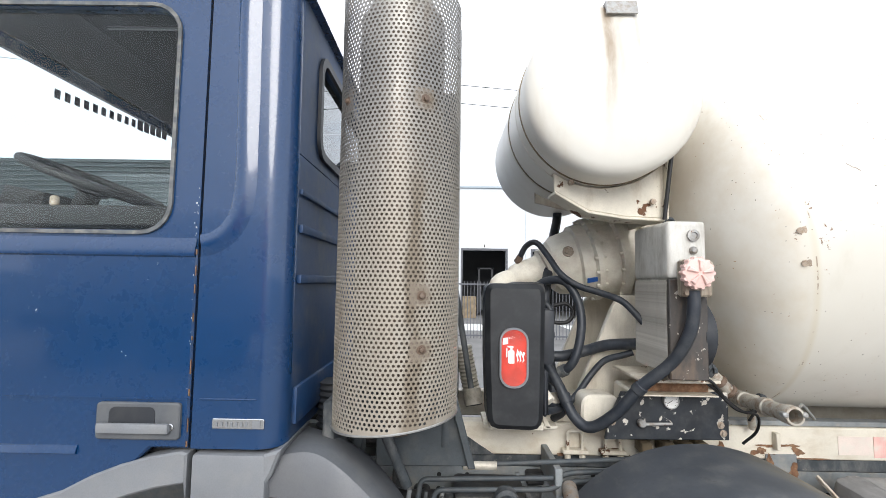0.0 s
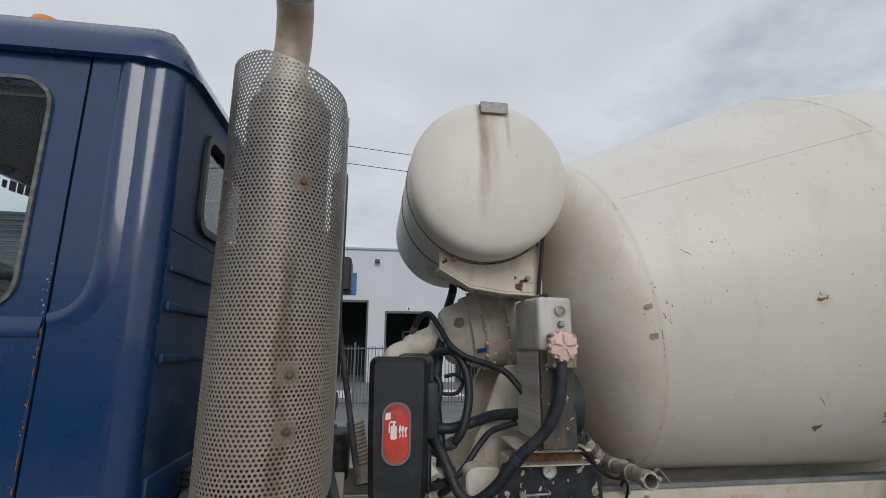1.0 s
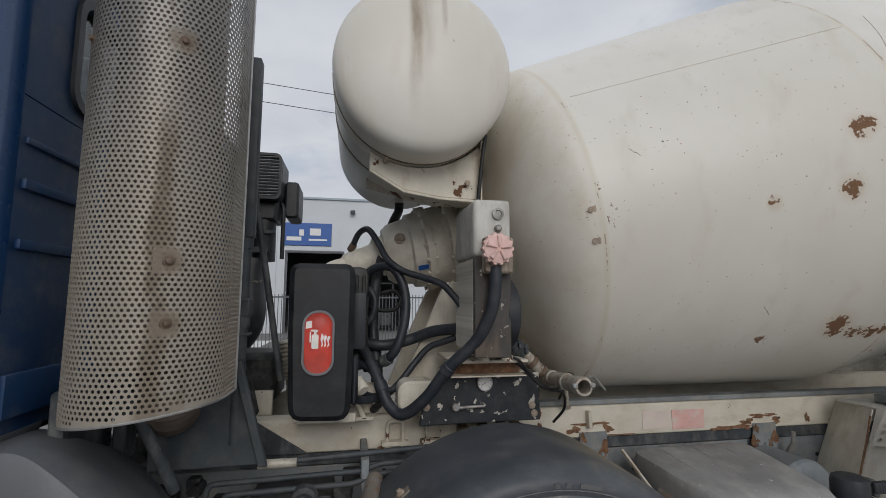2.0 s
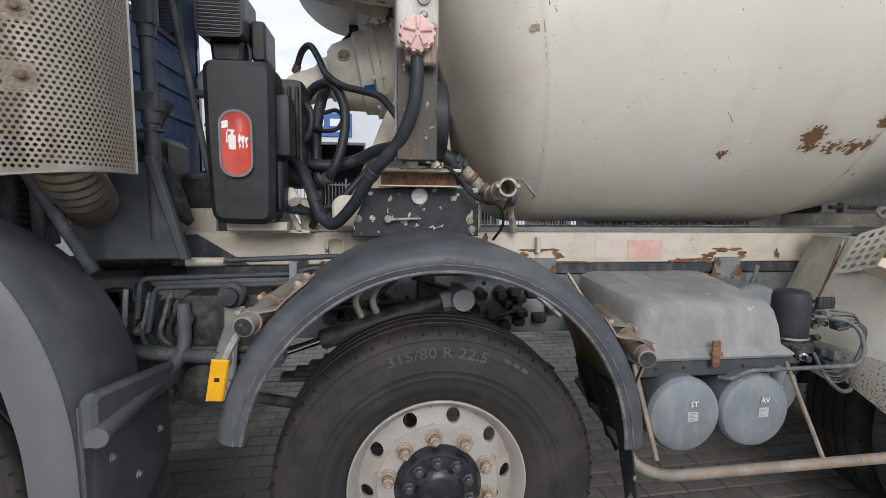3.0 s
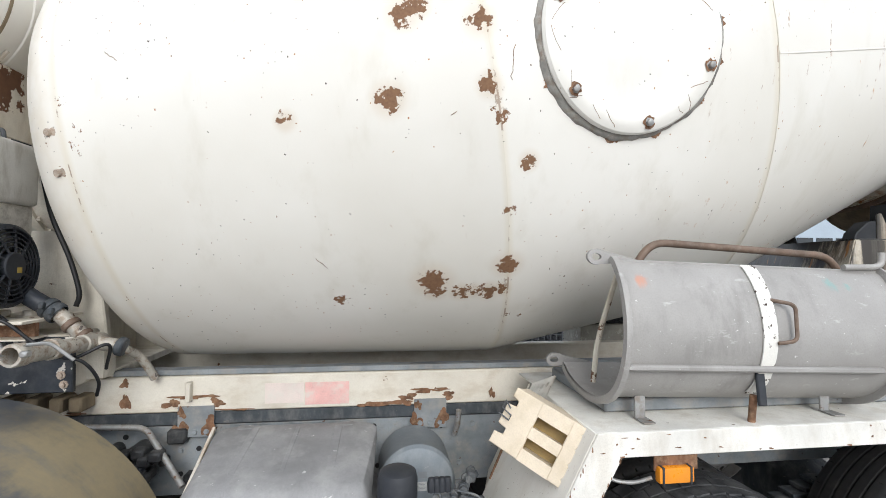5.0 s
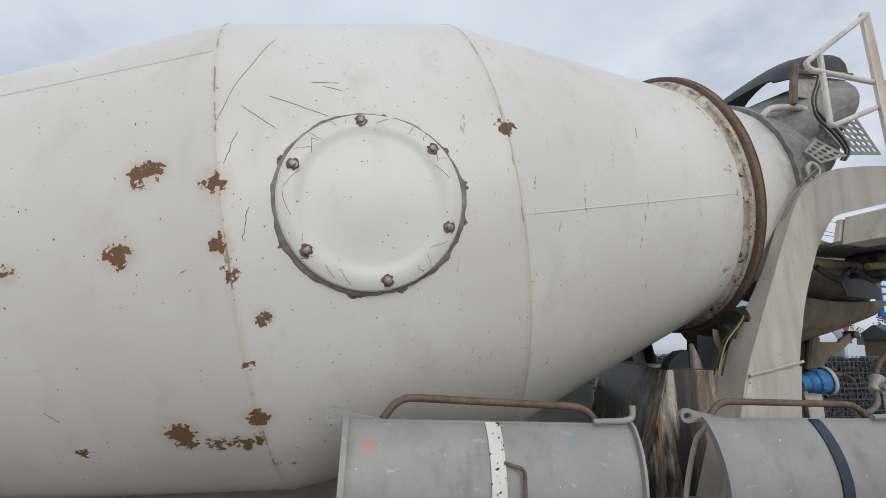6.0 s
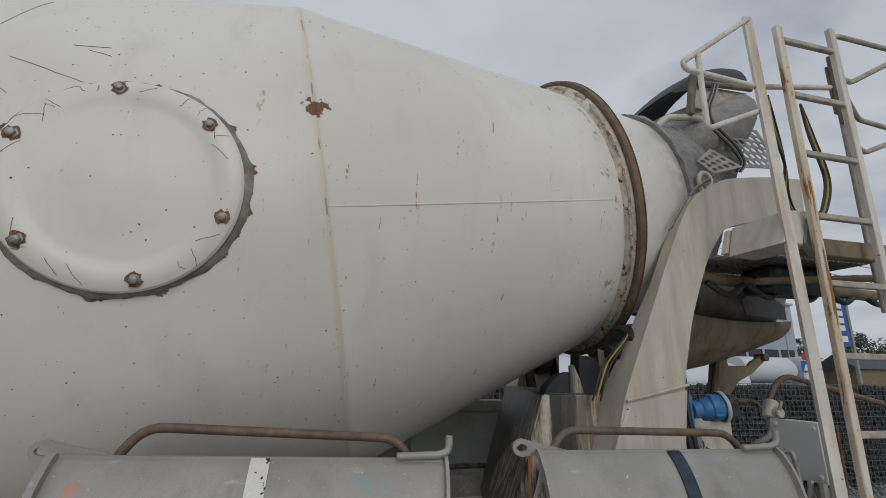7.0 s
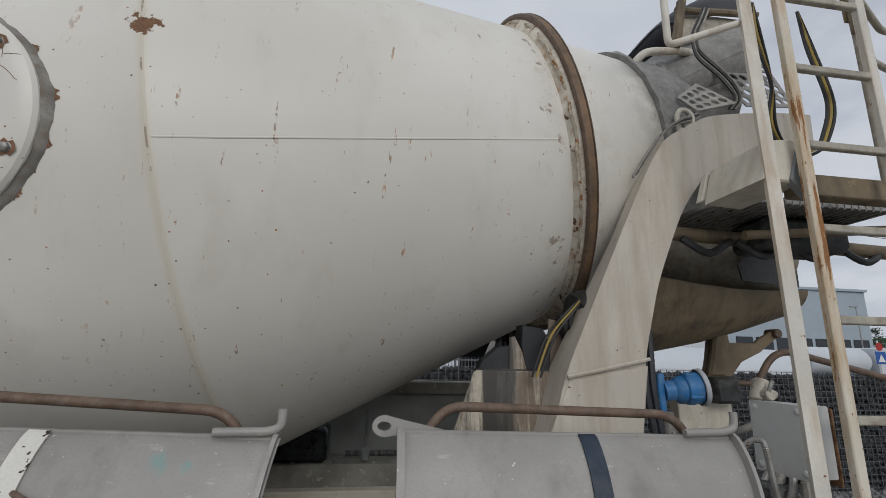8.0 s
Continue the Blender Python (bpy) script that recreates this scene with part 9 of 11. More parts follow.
# black coil bellows and bracket of the cab suspension above the fender
b = fresh()
tube(b, [(-0.46 + 0.0 * i, 1.86, 1.30 + 0.012 * i) for i in range(24)], 0.058, 18, 0.012)
susp = part("air_spring", b, "plastic", truck, "black ribbed cab air spring")
b = fresh()
box2(b, (-0.385, 1.86, 1.28), (-0.345, 1.95, 1.58), 0.006)
box2(b, (-0.40, 1.85, 1.555), (-0.20, 1.93, 1.570), 0.003)
part("bracket", b, "dark", susp)
for x in (-0.37, -0.33, -0.26):
    b = fresh()
    rod(b, (x, 1.853, 1.545), (x, 1.835, 1.545), 0.011, seg=6)
    part("bolt", b, "nut", susp)
# dusty castings, brackets and lines on the frame in front of the second axle
b = fresh()
box2(b, (-0.02, 2.06, 0.72), (0.19, 2.20, 1.04), 0.03, 2)
for x in (0.02, 0.075, 0.13):
    box2(b, (x, 2.04, 0.76), (x + 0.016, 2.08, 1.02), 0.005)
cast = part("gear_casting", b, "casting", steer, "dusty ribbed gear casting")
for x, z in ((-0.005, 1.02), (0.055, 1.025), (0.165, 1.01), (0.0, 0.75), (0.16, 0.76), (0.11, 0.90)):
    b = fresh()
    rod(b, (x, 2.062, z), (x, 2.045, z), 0.013, seg=6)
    part("bolt", b, "casting", cast)
b = fresh()
prism(b, [(0.30, 1.06), (0.42, 1.06), (0.40, 0.90), (0.36, 0.72), (0.28, 0.74), (0.31, 0.90)], "y", 2.12, 2.16, 0.01)
rod(b, (0.36, 2.10, 0.97), (0.36, 2.13, 0.97), 0.022, seg=12)
part("spring_hanger", b, "casting", steer)
for z0, r in ((0.86, 0.016), (0.82, 0.020)):
    b = fresh()
    tube(b, [(-0.45, 2.0, z0 + 0.02), (-0.1, 2.0, z0), (0.30, 2.02, z0 - 0.015)], r, 10)
    part("link_rod", b, "grime", steer)
for i in range(5):
    x = -0.13 + 0.035 * i
    b = fresh()
    hose(b, [(x, 2.03, 1.09 - 0.01 * i), (x - 0.012, 2.02, 1.0), (x - 0.035, 2.03, 0.90), (x - 0.03 + 0.02 * i, 2.10, 0.80)], 0.009, 6, 8)
    part("hose", b, "line" if i % 2 else "grime", steer)
for x, z, r in ((-0.14, 0.93, 0.03), (0.21, 0.78, 0.045), (-0.05, 0.68, 0.055), (0.33, 0.82, 0.03)):
    b = fresh()
    spin(b, (x, 2.06, z), (x, 1.5, z), [(0, r), (0.02, r), (0.024, r * 0.7), (0.05, r * 0.62), (0.055, r * 0.4), (0.07, 0.0)], 14)
    part("pipe_union", b, "casting", steer)

# oil cooler: tank on top, finned core, fan on the far face
b = fresh()
box2(b, (0.866, 1.850, 2.00), (1.022, 2.19, 2.235), 0.022, 3)
cool = part("oil_cooler", b, "cooler", truck, "grey oil cooler with expansion tank and finned core")
b = fresh()
spin(b, (0.965, 1.85, 2.175), (0.965, 1.8, 2.175), [(0, 0.024), (0.012, 0.024), (0.014, 0.014), (0.009, 0.013), (0.009, 0.0)], 18)
spin(b, (0.965, 1.85, 2.115), (0.965, 1.8, 2.115), [(0, 0.016), (0.01, 0.016), (0.018, 0.009), (0.018, 0.0)], 8)
part("sight_glass", b, "galv", cool)
b = fresh()
tube(b, bent([(0.945, 2.05, 2.23), (0.950, 2.05, 2.27), (0.985, 2.05, 2.27), (0.99, 2.05, 2.23)], 0.012), 0.008, 8)
part("lifting_loop", b, "dark", cool)
b = fresh()
box2(b, (0.878, 1.875, 1.615), (1.005, 2.18, 2.0), 0.003)
core = part("core", b, "radiator", cool)
fin = fresh()
box(fin, (0.873, 0, 1.805), (0.012, 0.0025, 0.37), 0)
fin_me = mesh_of("fin", fin, "radiator", 0)
for i in range(38):
    part("fin", fin_me, "radiator", core, "", Matrix.Translation((0, 1.885 + i * 0.0080, 0)))
b = fresh()
box2(b, (0.868, 1.850, 1.60), (1.02, 1.875, 2.0), 0.004)
part("side_plate", b, worn("dark_brown_flaking_paint", (0.052, 0.046, 0.042), 0.5, var=0.3, scale=7, dirt=(0.17, 0.12, 0.085), dirt_amt=0.6, streak=(1, 1, 0.4), chips=(0.60, 0.55, 0.48), chip_scale=24, chip_cut=0.63), cool, "dark side plate with flaking paint")
b = fresh()
box2(b, (0.895, 1.79, 1.93), (1.01, 1.845, 2.075), 0.008)
for x, z in ((0.905, 1.945), (1.0, 2.06), (0.905, 2.06)):
    rod(b, (x, 1.785, z), (x, 1.80, z), 0.009, seg=6)
part("filler_neck", b, "stained", cool)
b = fresh()
spin(b, (0.936, 1.79, 2.022), (0.936, 1.7, 2.022), [(0, 0.048), (0.012, 0.058), (0.030, 0.060), (0.042, 0.056), (0.046, 0.040), (0.046, 0.0)], 20)
capo = part("filler_cap", b, "pink", cool, "faded pink plastic filler cap")
for i in range(14):
    a = 2 * math.pi * i / 14
    b = fresh()
    rod(b, (0.936 + 0.056 * math.cos(a), 1.784, 2.022 + 0.056 * math.sin(a)), (0.936 + 0.056 * math.cos(a), 1.750, 2.022 + 0.056 * math.sin(a)), 0.008, seg=8, bev=0.002)
    part("grip", b, "pink", capo)
for i in range(5):
    a = 2 * math.pi * i / 5 + 0.3
    b = fresh()
    prism(b, [(0.008, -0.003), (0.048, -0.011), (0.050, 0.008), (0.010, 0.003)], "y", -0.008, 0.006, 0.003)
    bmesh.ops.transform(b, matrix=Matrix.Translation((0.936, 1.742, 2.022)) @ Matrix.Rotation(-a, 4, "Y"), verts=b.verts)
    part("cap_rib", b, "pink", capo)
# fan with its ring guard
b = fresh()
FC = Vector((1.012, 2.0, 1.77))
spin(b, FC, FC + Vector((0.06, 0, 0)), [(-0.006, 0.138), (0.0, 0.152), (0.045, 0.149), (0.05, 0.140), (0.02, 0.134)], 36)
fan = part("fan", b, "plastic", cool, "black ring-guarded electric fan")
b = fresh()
rod(b, FC + Vector((0.03, 0, 0)), FC + Vector((0.068, 0, 0)), 0.05, seg=24, bev=0.004)
part("guard_hub", b, "plastic", fan)
for rr in (0.070, 0.087, 0.104, 0.120, 0.135):
    b = fresh()
    tube(b, [FC + Vector((0.05 + 0.012 * (1 - rr / 0.16), rr * math.cos(t), rr * math.sin(t))) for t in np.linspace(0, 6.2832, 37)], 0.003, 5)
    part("guard_ring", b, "plastic", fan)
for i in range(10):
    a = 2 * math.pi * i / 10
    b = fresh()
    rod(b, FC + Vector((0.06, 0.03 * math.cos(a), 0.03 * math.sin(a))), FC + Vector((0.046, 0.144 * math.cos(a + 0.2), 0.144 * math.sin(a + 0.2))), 0.005, seg=6)
    part("guard_spoke", b, "plastic", fan)
b = fresh()
for i in range(7):
    a = 2 * math.pi * i / 7
    box(b, FC + Vector((0.025, 0.09 * math.cos(a), 0.09 * math.sin(a))), (0.006, 0.11, 0.045), 0, Matrix.Rotation(a, 4, "X") @ Matrix.Rotation(0.5, 4, "Y"))
part("blade", b, "black", fan)
b = fresh()
box(b, FC + Vector((0.069, 0.015, -0.015)), (0.002, 0.02, 0.02), 0)
part("label_bars", b, "yellow_cable", fan)
# feet and shelf of the cooler
b = fresh()
box2(b, (0.80, 1.96, 1.565), (1.13, 2.30, 1.578), 0.003)
prism(b, [(0.80, 1.506), (1.13, 1.506), (1.13, 1.512), (0.80, 1.512)], "y", 1.98, 2.09, 0.001)
for x in (0.93, 1.03):
    rod(b, (x, 1.95, 1.578), (x, 1.95, 1.60), 0.026, seg=14)
    rod(b, (x, 2.15, 1.578), (x, 2.15, 1.60), 0.026, seg=14)
part("cooler_shelf", b, "cream_rusty", cool)
b = fresh()
box2(b, (0.81, 2.04, 1.514), (1.12, 2.06, 1.563), 0)
part("shelf_back", b, "rust", cool)
# control panel with gauge, flaking dark paint
b = fresh()
prism(b, [(0.685, 1.295), (0.70, 1.37), (0.76, 1.50), (1.225, 1.505), (1.228, 1.300)], "y", 2.075, 2.10, 0.004)
panel = part("control_panel", b, "peeled", truck, "control panel with flaking dark paint")
b = fresh()
box2(b, (0.80, 2.10, 1.30), (1.20, 2.30, 1.51), 0.01)
part("panel_box", b, "cream", panel)
b = fresh()
spin(b, (0.970, 2.085, 1.468), (0.970, 2.0, 1.468), [(0, 0.036), (0.022, 0.036), (0.026, 0.034), (0.026, 0.030)], 32)
ga = part("gauge", b, "steel", panel, "round white pressure gauge")
b = fresh()
rod(b, (0.970, 2.07, 1.468), (0.970, 2.0625, 1.468), 0.031, seg=32)
face = part("dial", b, "white", ga)
b = fresh()
for i in range(9):
    a = radians(-45 + 270 * i / 8)
    box(b, (0.970 - 0.025 * math.cos(a), 2.0615, 1.468 + 0.025 * math.sin(a)), (0.006, 0.001, 0.0018), 0, Matrix.Rotation(a, 4, "Y"))
box(b, (0.964, 2.0612, 1.464), (0.026, 0.001, 0.002), 0, Matrix.Rotation(radians(-30), 4, "Y"))
part("needle", b, "black", face, smooth=0)
b = fresh()
rod(b, (0.838, 2.075, 1.372), (0.838, 2.045, 1.372), 0.017, seg=14, bev=0.003)
rod(b, (0.85, 2.052, 1.370), (0.965, 2.05, 1.374), 0.008, 0.006, 10)
part("lever", b, "galv", panel)
for x, z in ((0.715, 1.372), (1.19, 1.365), (1.20, 1.33)):
    b = fresh()
    spin(b, (x, 2.078, z), (x, 2.0, z), [(0, 0.016), (0.006, 0.016), (0.007, 0.009), (0.014, 0.009), (0.014, 0.0)], 8)
    part("bolt", b, "nut", panel)
# hoses
def hose_part(pts, r, mat="hose", label="", parent=None, steps=8):
    bb = fresh()
    hose(bb, pts, r, steps, 14)
    return part("hose", bb, mat, parent or truck, label)


hose_part([(0.938, 1.80, 1.955), (0.938, 1.80, 1.88), (0.925, 1.815, 1.78), (0.875, 1.86, 1.665), (0.779, 1.925, 1.555), (0.70, 1.99, 1.430), (0.615, 2.063, 1.350), (0.555, 2.11, 1.385), (0.510, 2.16, 1.490), (0.463, 2.224, 1.581), (0.42, 2.27, 1.62)], 0.0245, "hose", "thick black hydraulic hose")
hose_part([(0.385, 2.61, 2.105), (0.42, 2.57, 2.18), (0.467, 2.518, 2.195), (0.515, 2.45, 2.12), (0.560, 2.36, 2.025), (0.635, 2.31, 1.965), (0.719, 2.26, 1.935), (0.80, 2.19, 1.90), (0.844, 2.15, 1.851), (0.88, 2.12, 1.80)], 0.016)
hose_part([(0.44, 2.50, 1.93), (0.502, 2.44, 1.985), (0.583, 2.37, 1.985), (0.635, 2.33, 1.90), (0.648, 2.30, 1.79), (0.628, 2.28, 1.67), (0.590, 2.28, 1.58), (0.533, 2.335, 1.525), (0.46, 2.38, 1.50)], 0.022)
hose_part([(0.89, 2.20, 1.695), (0.864, 2.24, 1.69), (0.78, 2.31, 1.675), (0.699, 2.37, 1.640), (0.61, 2.37, 1.615), (0.524, 2.36, 1.609), (0.42, 2.40, 1.63)], 0.027)
hose_part([(0.88, 2.25, 1.65), (0.835, 2.267, 1.632), (0.76, 2.30, 1.60), (0.694, 2.307, 1.528), (0.63, 2.28, 1.455), (0.566, 2.246, 1.403), (0.50, 2.17, 1.395), (0.432, 2.09, 1.407)], 0.0155)
hose_part([(0.66, 2.84, 2.42), (0.655, 2.84, 2.36), (0.61, 2.72, 2.26), (0.56, 2.60, 2.10), (0.52, 2.52, 1.95), (0.50, 2.46, 1.80), (0.50, 2.42, 1.66), (0.52, 2.38, 1.50), (0.51, 2.34, 1.36)], 0.027)
hose_part([(0.41, 2.36, 1.86), (0.47, 2.32, 1.875), (0.50, 2.30, 1.82), (0.485, 2.30, 1.74), (0.44, 2.32, 1.70)], 0.016)
hose_part([(0.46, 2.42, 1.80), (0.53, 2.40, 1.775), (0.60, 2.38, 1.78), (0.63, 2.38, 1.83), (0.60, 2.40, 1.87), (0.54, 2.42, 1.86)], 0.010, "cable")
hose_part([(0.42, 2.25, 1.54), (0.48, 2.20, 1.52), (0.53, 2.18, 1.46), (0.53, 2.20, 1.38), (0.50, 2.26, 1.33)], 0.018)
hose_part([(0.40, 2.15, 1.47), (0.44, 2.17, 1.43), (0.50, 2.20, 1.40), (0.58, 2.24, 1.42)], 0.014)
for p, q, mm in (((0.535, 2.135, 1.43), (0.520, 2.155, 1.47), "hose"), ((0.575, 2.30, 1.555), (0.545, 2.325, 1.535), "line"), ((0.785, 1.92, 1.563), (0.765, 1.935, 1.535), "hose"), ((0.42, 2.16, 1.48), (0.45, 2.12, 1.44), "gear")):
    b = fresh()
    rod(b, p, q, 0.029, seg=16, bev=0.004)
    part("hose_coupling", b, mm, truck)
b = fresh()
rod(b, (0.375, 2.62, 2.09), (0.395, 2.60, 2.125), 0.020, seg=8, bev=0.003)
rod(b, (0.365, 2.63, 2.07), (0.385, 2.63, 2.055), 0.016, seg=8, bev=0.003)
part("hose_coupling", b, "brownpipe", truck)
# thin black cable from the tank down the pedestal
hose_part([(0.955, 1.98, 2.56), (0.94, 1.98, 2.45), (0.925, 2.0, 2.26)], 0.009, "cable")
hose_part([(0.95, 2.3, 2.24), (0.96, 2.3, 2.14), (1.0, 2.3, 1.97), (1.07, 2.3, 1.80), (1.11, 2.3, 1.66), (1.10, 2.3, 1.6)], 0.010, "cable")
# water pipe with its open coupling
b = fresh()
tube(b, curve_points([(0.99, 2.13, 1.69), (1.064, 2.10, 1.65), (1.14, 2.10, 1.603)], 8), 0.033, 14)
hose_ob = part("water_pipe", b, "hose", truck, "black water hose ending in a grey open coupling")
b = fresh()
spin(b, (1.115, 2.10, 1.619), (1.17, 2.10, 1.581), [(0, 0.037), (0.008, 0.041), (0.022, 0.041), (0.024, 0.036), (0.034, 0.036), (0.036, 0.041), (0.052, 0.041), (0.058, 0.036)], 18)
for q in (0.0, 0.03):
    box(b, (1.13 + q, 2.055, 1.625 - 0.7 * q), (0.016, 0.02, 0.024), 0.003)
part("hose_clamp", b, "dark", hose_ob)
b = fresh()
tube(b, curve_points([(1.15, 2.10, 1.597), (1.20, 2.10, 1.552), (1.245, 2.10, 1.508), (1.285, 2.10, 1.484), (1.375, 2.10, 1.464)], 8), 0.027, 16)
part("elbow", b, "elbow", hose_ob, "dirty rust-stained pipe elbow")
for p, q in (((1.195, 2.10, 1.556), (1.212, 2.10, 1.54)), ((1.24, 2.10, 1.512), (1.256, 2.10, 1.499))):
    b = fresh()
    rod(b, p, q, 0.034, seg=18, bev=0.004)
    part("pipe_collar", b, "brownpipe", hose_ob)
b = fresh()
rod(b, (1.368, 2.10, 1.466), (1.395, 2.10, 1.459), 0.036, seg=18, bev=0.005)
part("pipe_collar", b, "dark", hose_ob)
b = fresh()
tube(b, curve_points([(1.385, 2.115, 1.452), (1.40, 2.19, 1.41), (1.425, 2.23, 1.345), (1.44, 2.245, 1.305)], 6), 0.017, 12)
part("drain_pipe", b, "elbow", hose_ob, "cream drain pipe")
b = fresh()
c0, c1 = Vector((1.282, 2.13, 1.480)), Vector((1.261, 1.726, 1.502))
spin(b, c0, c1, [(-0.02, 0.0), (-0.02, 0.033), (0.09, 0.033), (0.095, 0.027), (0.21, 0.027), (0.215, 0.035), (0.25, 0.036), (0.255, 0.031), (0.35, 0.031), (0.355, 0.036), (0.395, 0.037), (0.404, 0.034), (0.405, 0.026), (0.28, 0.025), (0.28, 0.0)], 24)
part("coupling", b, "elbow", hose_ob, "open grey metal coupling")
b = fresh()
d = (c1 - c0).normalized()
for s in (-1, 1):
    box(b, c1 + Vector((0.036 * s, 0.01, 0.004)), (0.022, 0.03, 0.02), 0.005)
tube(b, bent([c1 + Vector((0.03, 0.02, 0.03)), c1 + Vector((0.07, 0.06, 0.03)), c1 + Vector((0.13, 0.08, -0.03))], 0.02), 0.006, 8)
part("lock_ear", b, "steel", hose_ob)
# small cables round the coupling
for pts in ([(1.0, 2.0, 1.62), (1.1, 1.98, 1.55), (1.2, 1.98, 1.46), (1.30, 2.0, 1.43), (1.33, 2.05, 1.35), (1.30, 2.1, 1.28)],
            [(0.9, 1.98, 1.60), (1.0, 1.95, 1.59), (1.08, 1.95, 1.58), (1.16, 1.98, 1.50), (1.26, 2.0, 1.44), (1.36, 2.05, 1.48), (1.33, 2.1, 1.38)]):
    hose_part(pts, 0.006, "cable", parent=hose_ob)
# pale ends and brackets at the beam's front end
b = fresh()
box2(b, (1.10, 2.2, 1.31), (1.27, 2.3, 1.46), 0.03, 2)
part("end_bracket", b, "cream", pedf)
for x in (0.89, 0.99, 1.08, 1.15):
    b = fresh()
    box2(b, (x, 2.18, 1.19), (x + 0.05, 2.28, 1.25), 0.008)
    part("clamp", b, "trough", sub)

# ---- side: battery box, air tanks, rear fender, chutes ----
# battery box with its moulded lid
b = fresh()
rows = []
def lid_ring(x0, x1, y0, y1, z, r):
    out = []
    for cx, cy, a0 in ((x1 - r, y1 - r, 0), (x0 + r, y1 - r, 90), (x0 + r, y0 + r, 180), (x1 - r, y0 + r, 270)):
        for i in range(6):
            a = radians(a0 + 90 * i / 5)
            out.append((cx + r * math.cos(a), cy + r * math.sin(a), z))
    return out + [out[0]]
def shear(ring, rise, grow=0.0, y0=1.63, y1=2.15):
    """Lifts a ring towards the rear and widens it there."""
    return [(2.04 + (x - 2.04) * (1 + grow * (y - y0) / (y1 - y0)), y, z + rise * (y - y0) / (y1 - y0)) for x, y, z in ring]
rows.append(lid_ring(1.695, 2.353, 1.605, 2.18, 0.882, 0.02))
rows.append(lid_ring(1.690, 2.358, 1.600, 2.185, 0.892, 0.02))
rows.append(lid_ring(1.698, 2.350, 1.608, 2.18, 0.902, 0.025))
rows.append(lid_ring(1.718, 2.332, 1.628, 2.175, 0.920, 0.035))
rows.append(shear(lid_ring(1.735, 2.335, 1.640, 2.17, 0.985, 0.05), 0.03, 0.05))
rows.append(shear(lid_ring(1.755, 2.322, 1.652, 2.17, 1.040, 0.06), 0.045, 0.13))
rows.append(shear(lid_ring(1.775, 2.305, 1.675, 2.165, 1.066, 0.06), 0.05, 0.20))
rows.append(shear(lid_ring(1.80, 2.28, 1.71, 2.15, 1.076, 0.05), 0.05, 0.24))
rows.append(shear(lid_ring(1.86, 2.20, 1.80, 2.08, 1.074, 0.05), 0.05, 0.24))
rows.append([(2.03, 1.94, 1.104)] * len(rows[0]))
sheet(b, rows)
bbox = part("battery_box", b, "box_grey", truck, "grey moulded battery box lid covered in dust", smooth=35)
for x, w in ((1.875, 0.016), (2.04, 0.010), (2.20, 0.016)):
    b = fresh()
    prism(b, [(1.645, 0.965), (1.655, 1.02), (1.668, 1.050), (1.69, 1.068), (1.73, 1.078), (2.13, 1.120), (2.13, 1.1245), (1.727, 1.0835), (1.685, 1.0735), (1.661, 1.054), (1.647, 1.02), (1.640, 0.965)], "x", x - w, x + w, 0.003)
    part("moulded_rib", b, "box_grey", bbox)
b = fresh()
tube(b, [(2.03 + 0.20 * math.cos(t), 1.90 + 0.13 * math.sin(t), 1.0915 + 0.012 * math.sin(t)) for t in np.linspace(0, 6.283, 41)], 0.006, 6)
part("moulded_ring", b, "box_grey", bbox)
for x in (1.83, 2.23):
    b = fresh()
    box2(b, (x - 0.03, 2.12, 1.105), (x + 0.03, 2.17, 1.125), 0.005)
    part("hinge_lug", b, "box_grey", bbox)
b = fresh()
box2(b, (2.005, 1.592, 0.855), (2.037, 1.604, 0.955), 0.003)
box2(b, (2.000, 1.586, 0.90), (2.042, 1.60, 0.915), 0.003)
part("lid_latch", b, "rust", bbox, "rusty latch")
b = fresh()
box2(b, (1.712, 1.618, 0.815), (2.345, 2.18, 0.880), 0.006)
tray = part("tray", b, "post", bbox, "dark steel tray")
# holes drawn as black discs, their inner shade given as colour
for x in (1.80, 1.91, 2.15):
    b = fresh()
    rod(b, (x, 1.618, 0.850), (x, 1.6165, 0.850), 0.006, seg=10)
    part("bolt_hole", b, "black", tray)
b = fresh()
prism(b, [(1.63, 0.86), (1.645, 0.85), (2.2, 1.10), (2.19, 1.115)], "x", 1.688, 1.700, 0.002)
part("side_flange", b, "ladder", bbox)

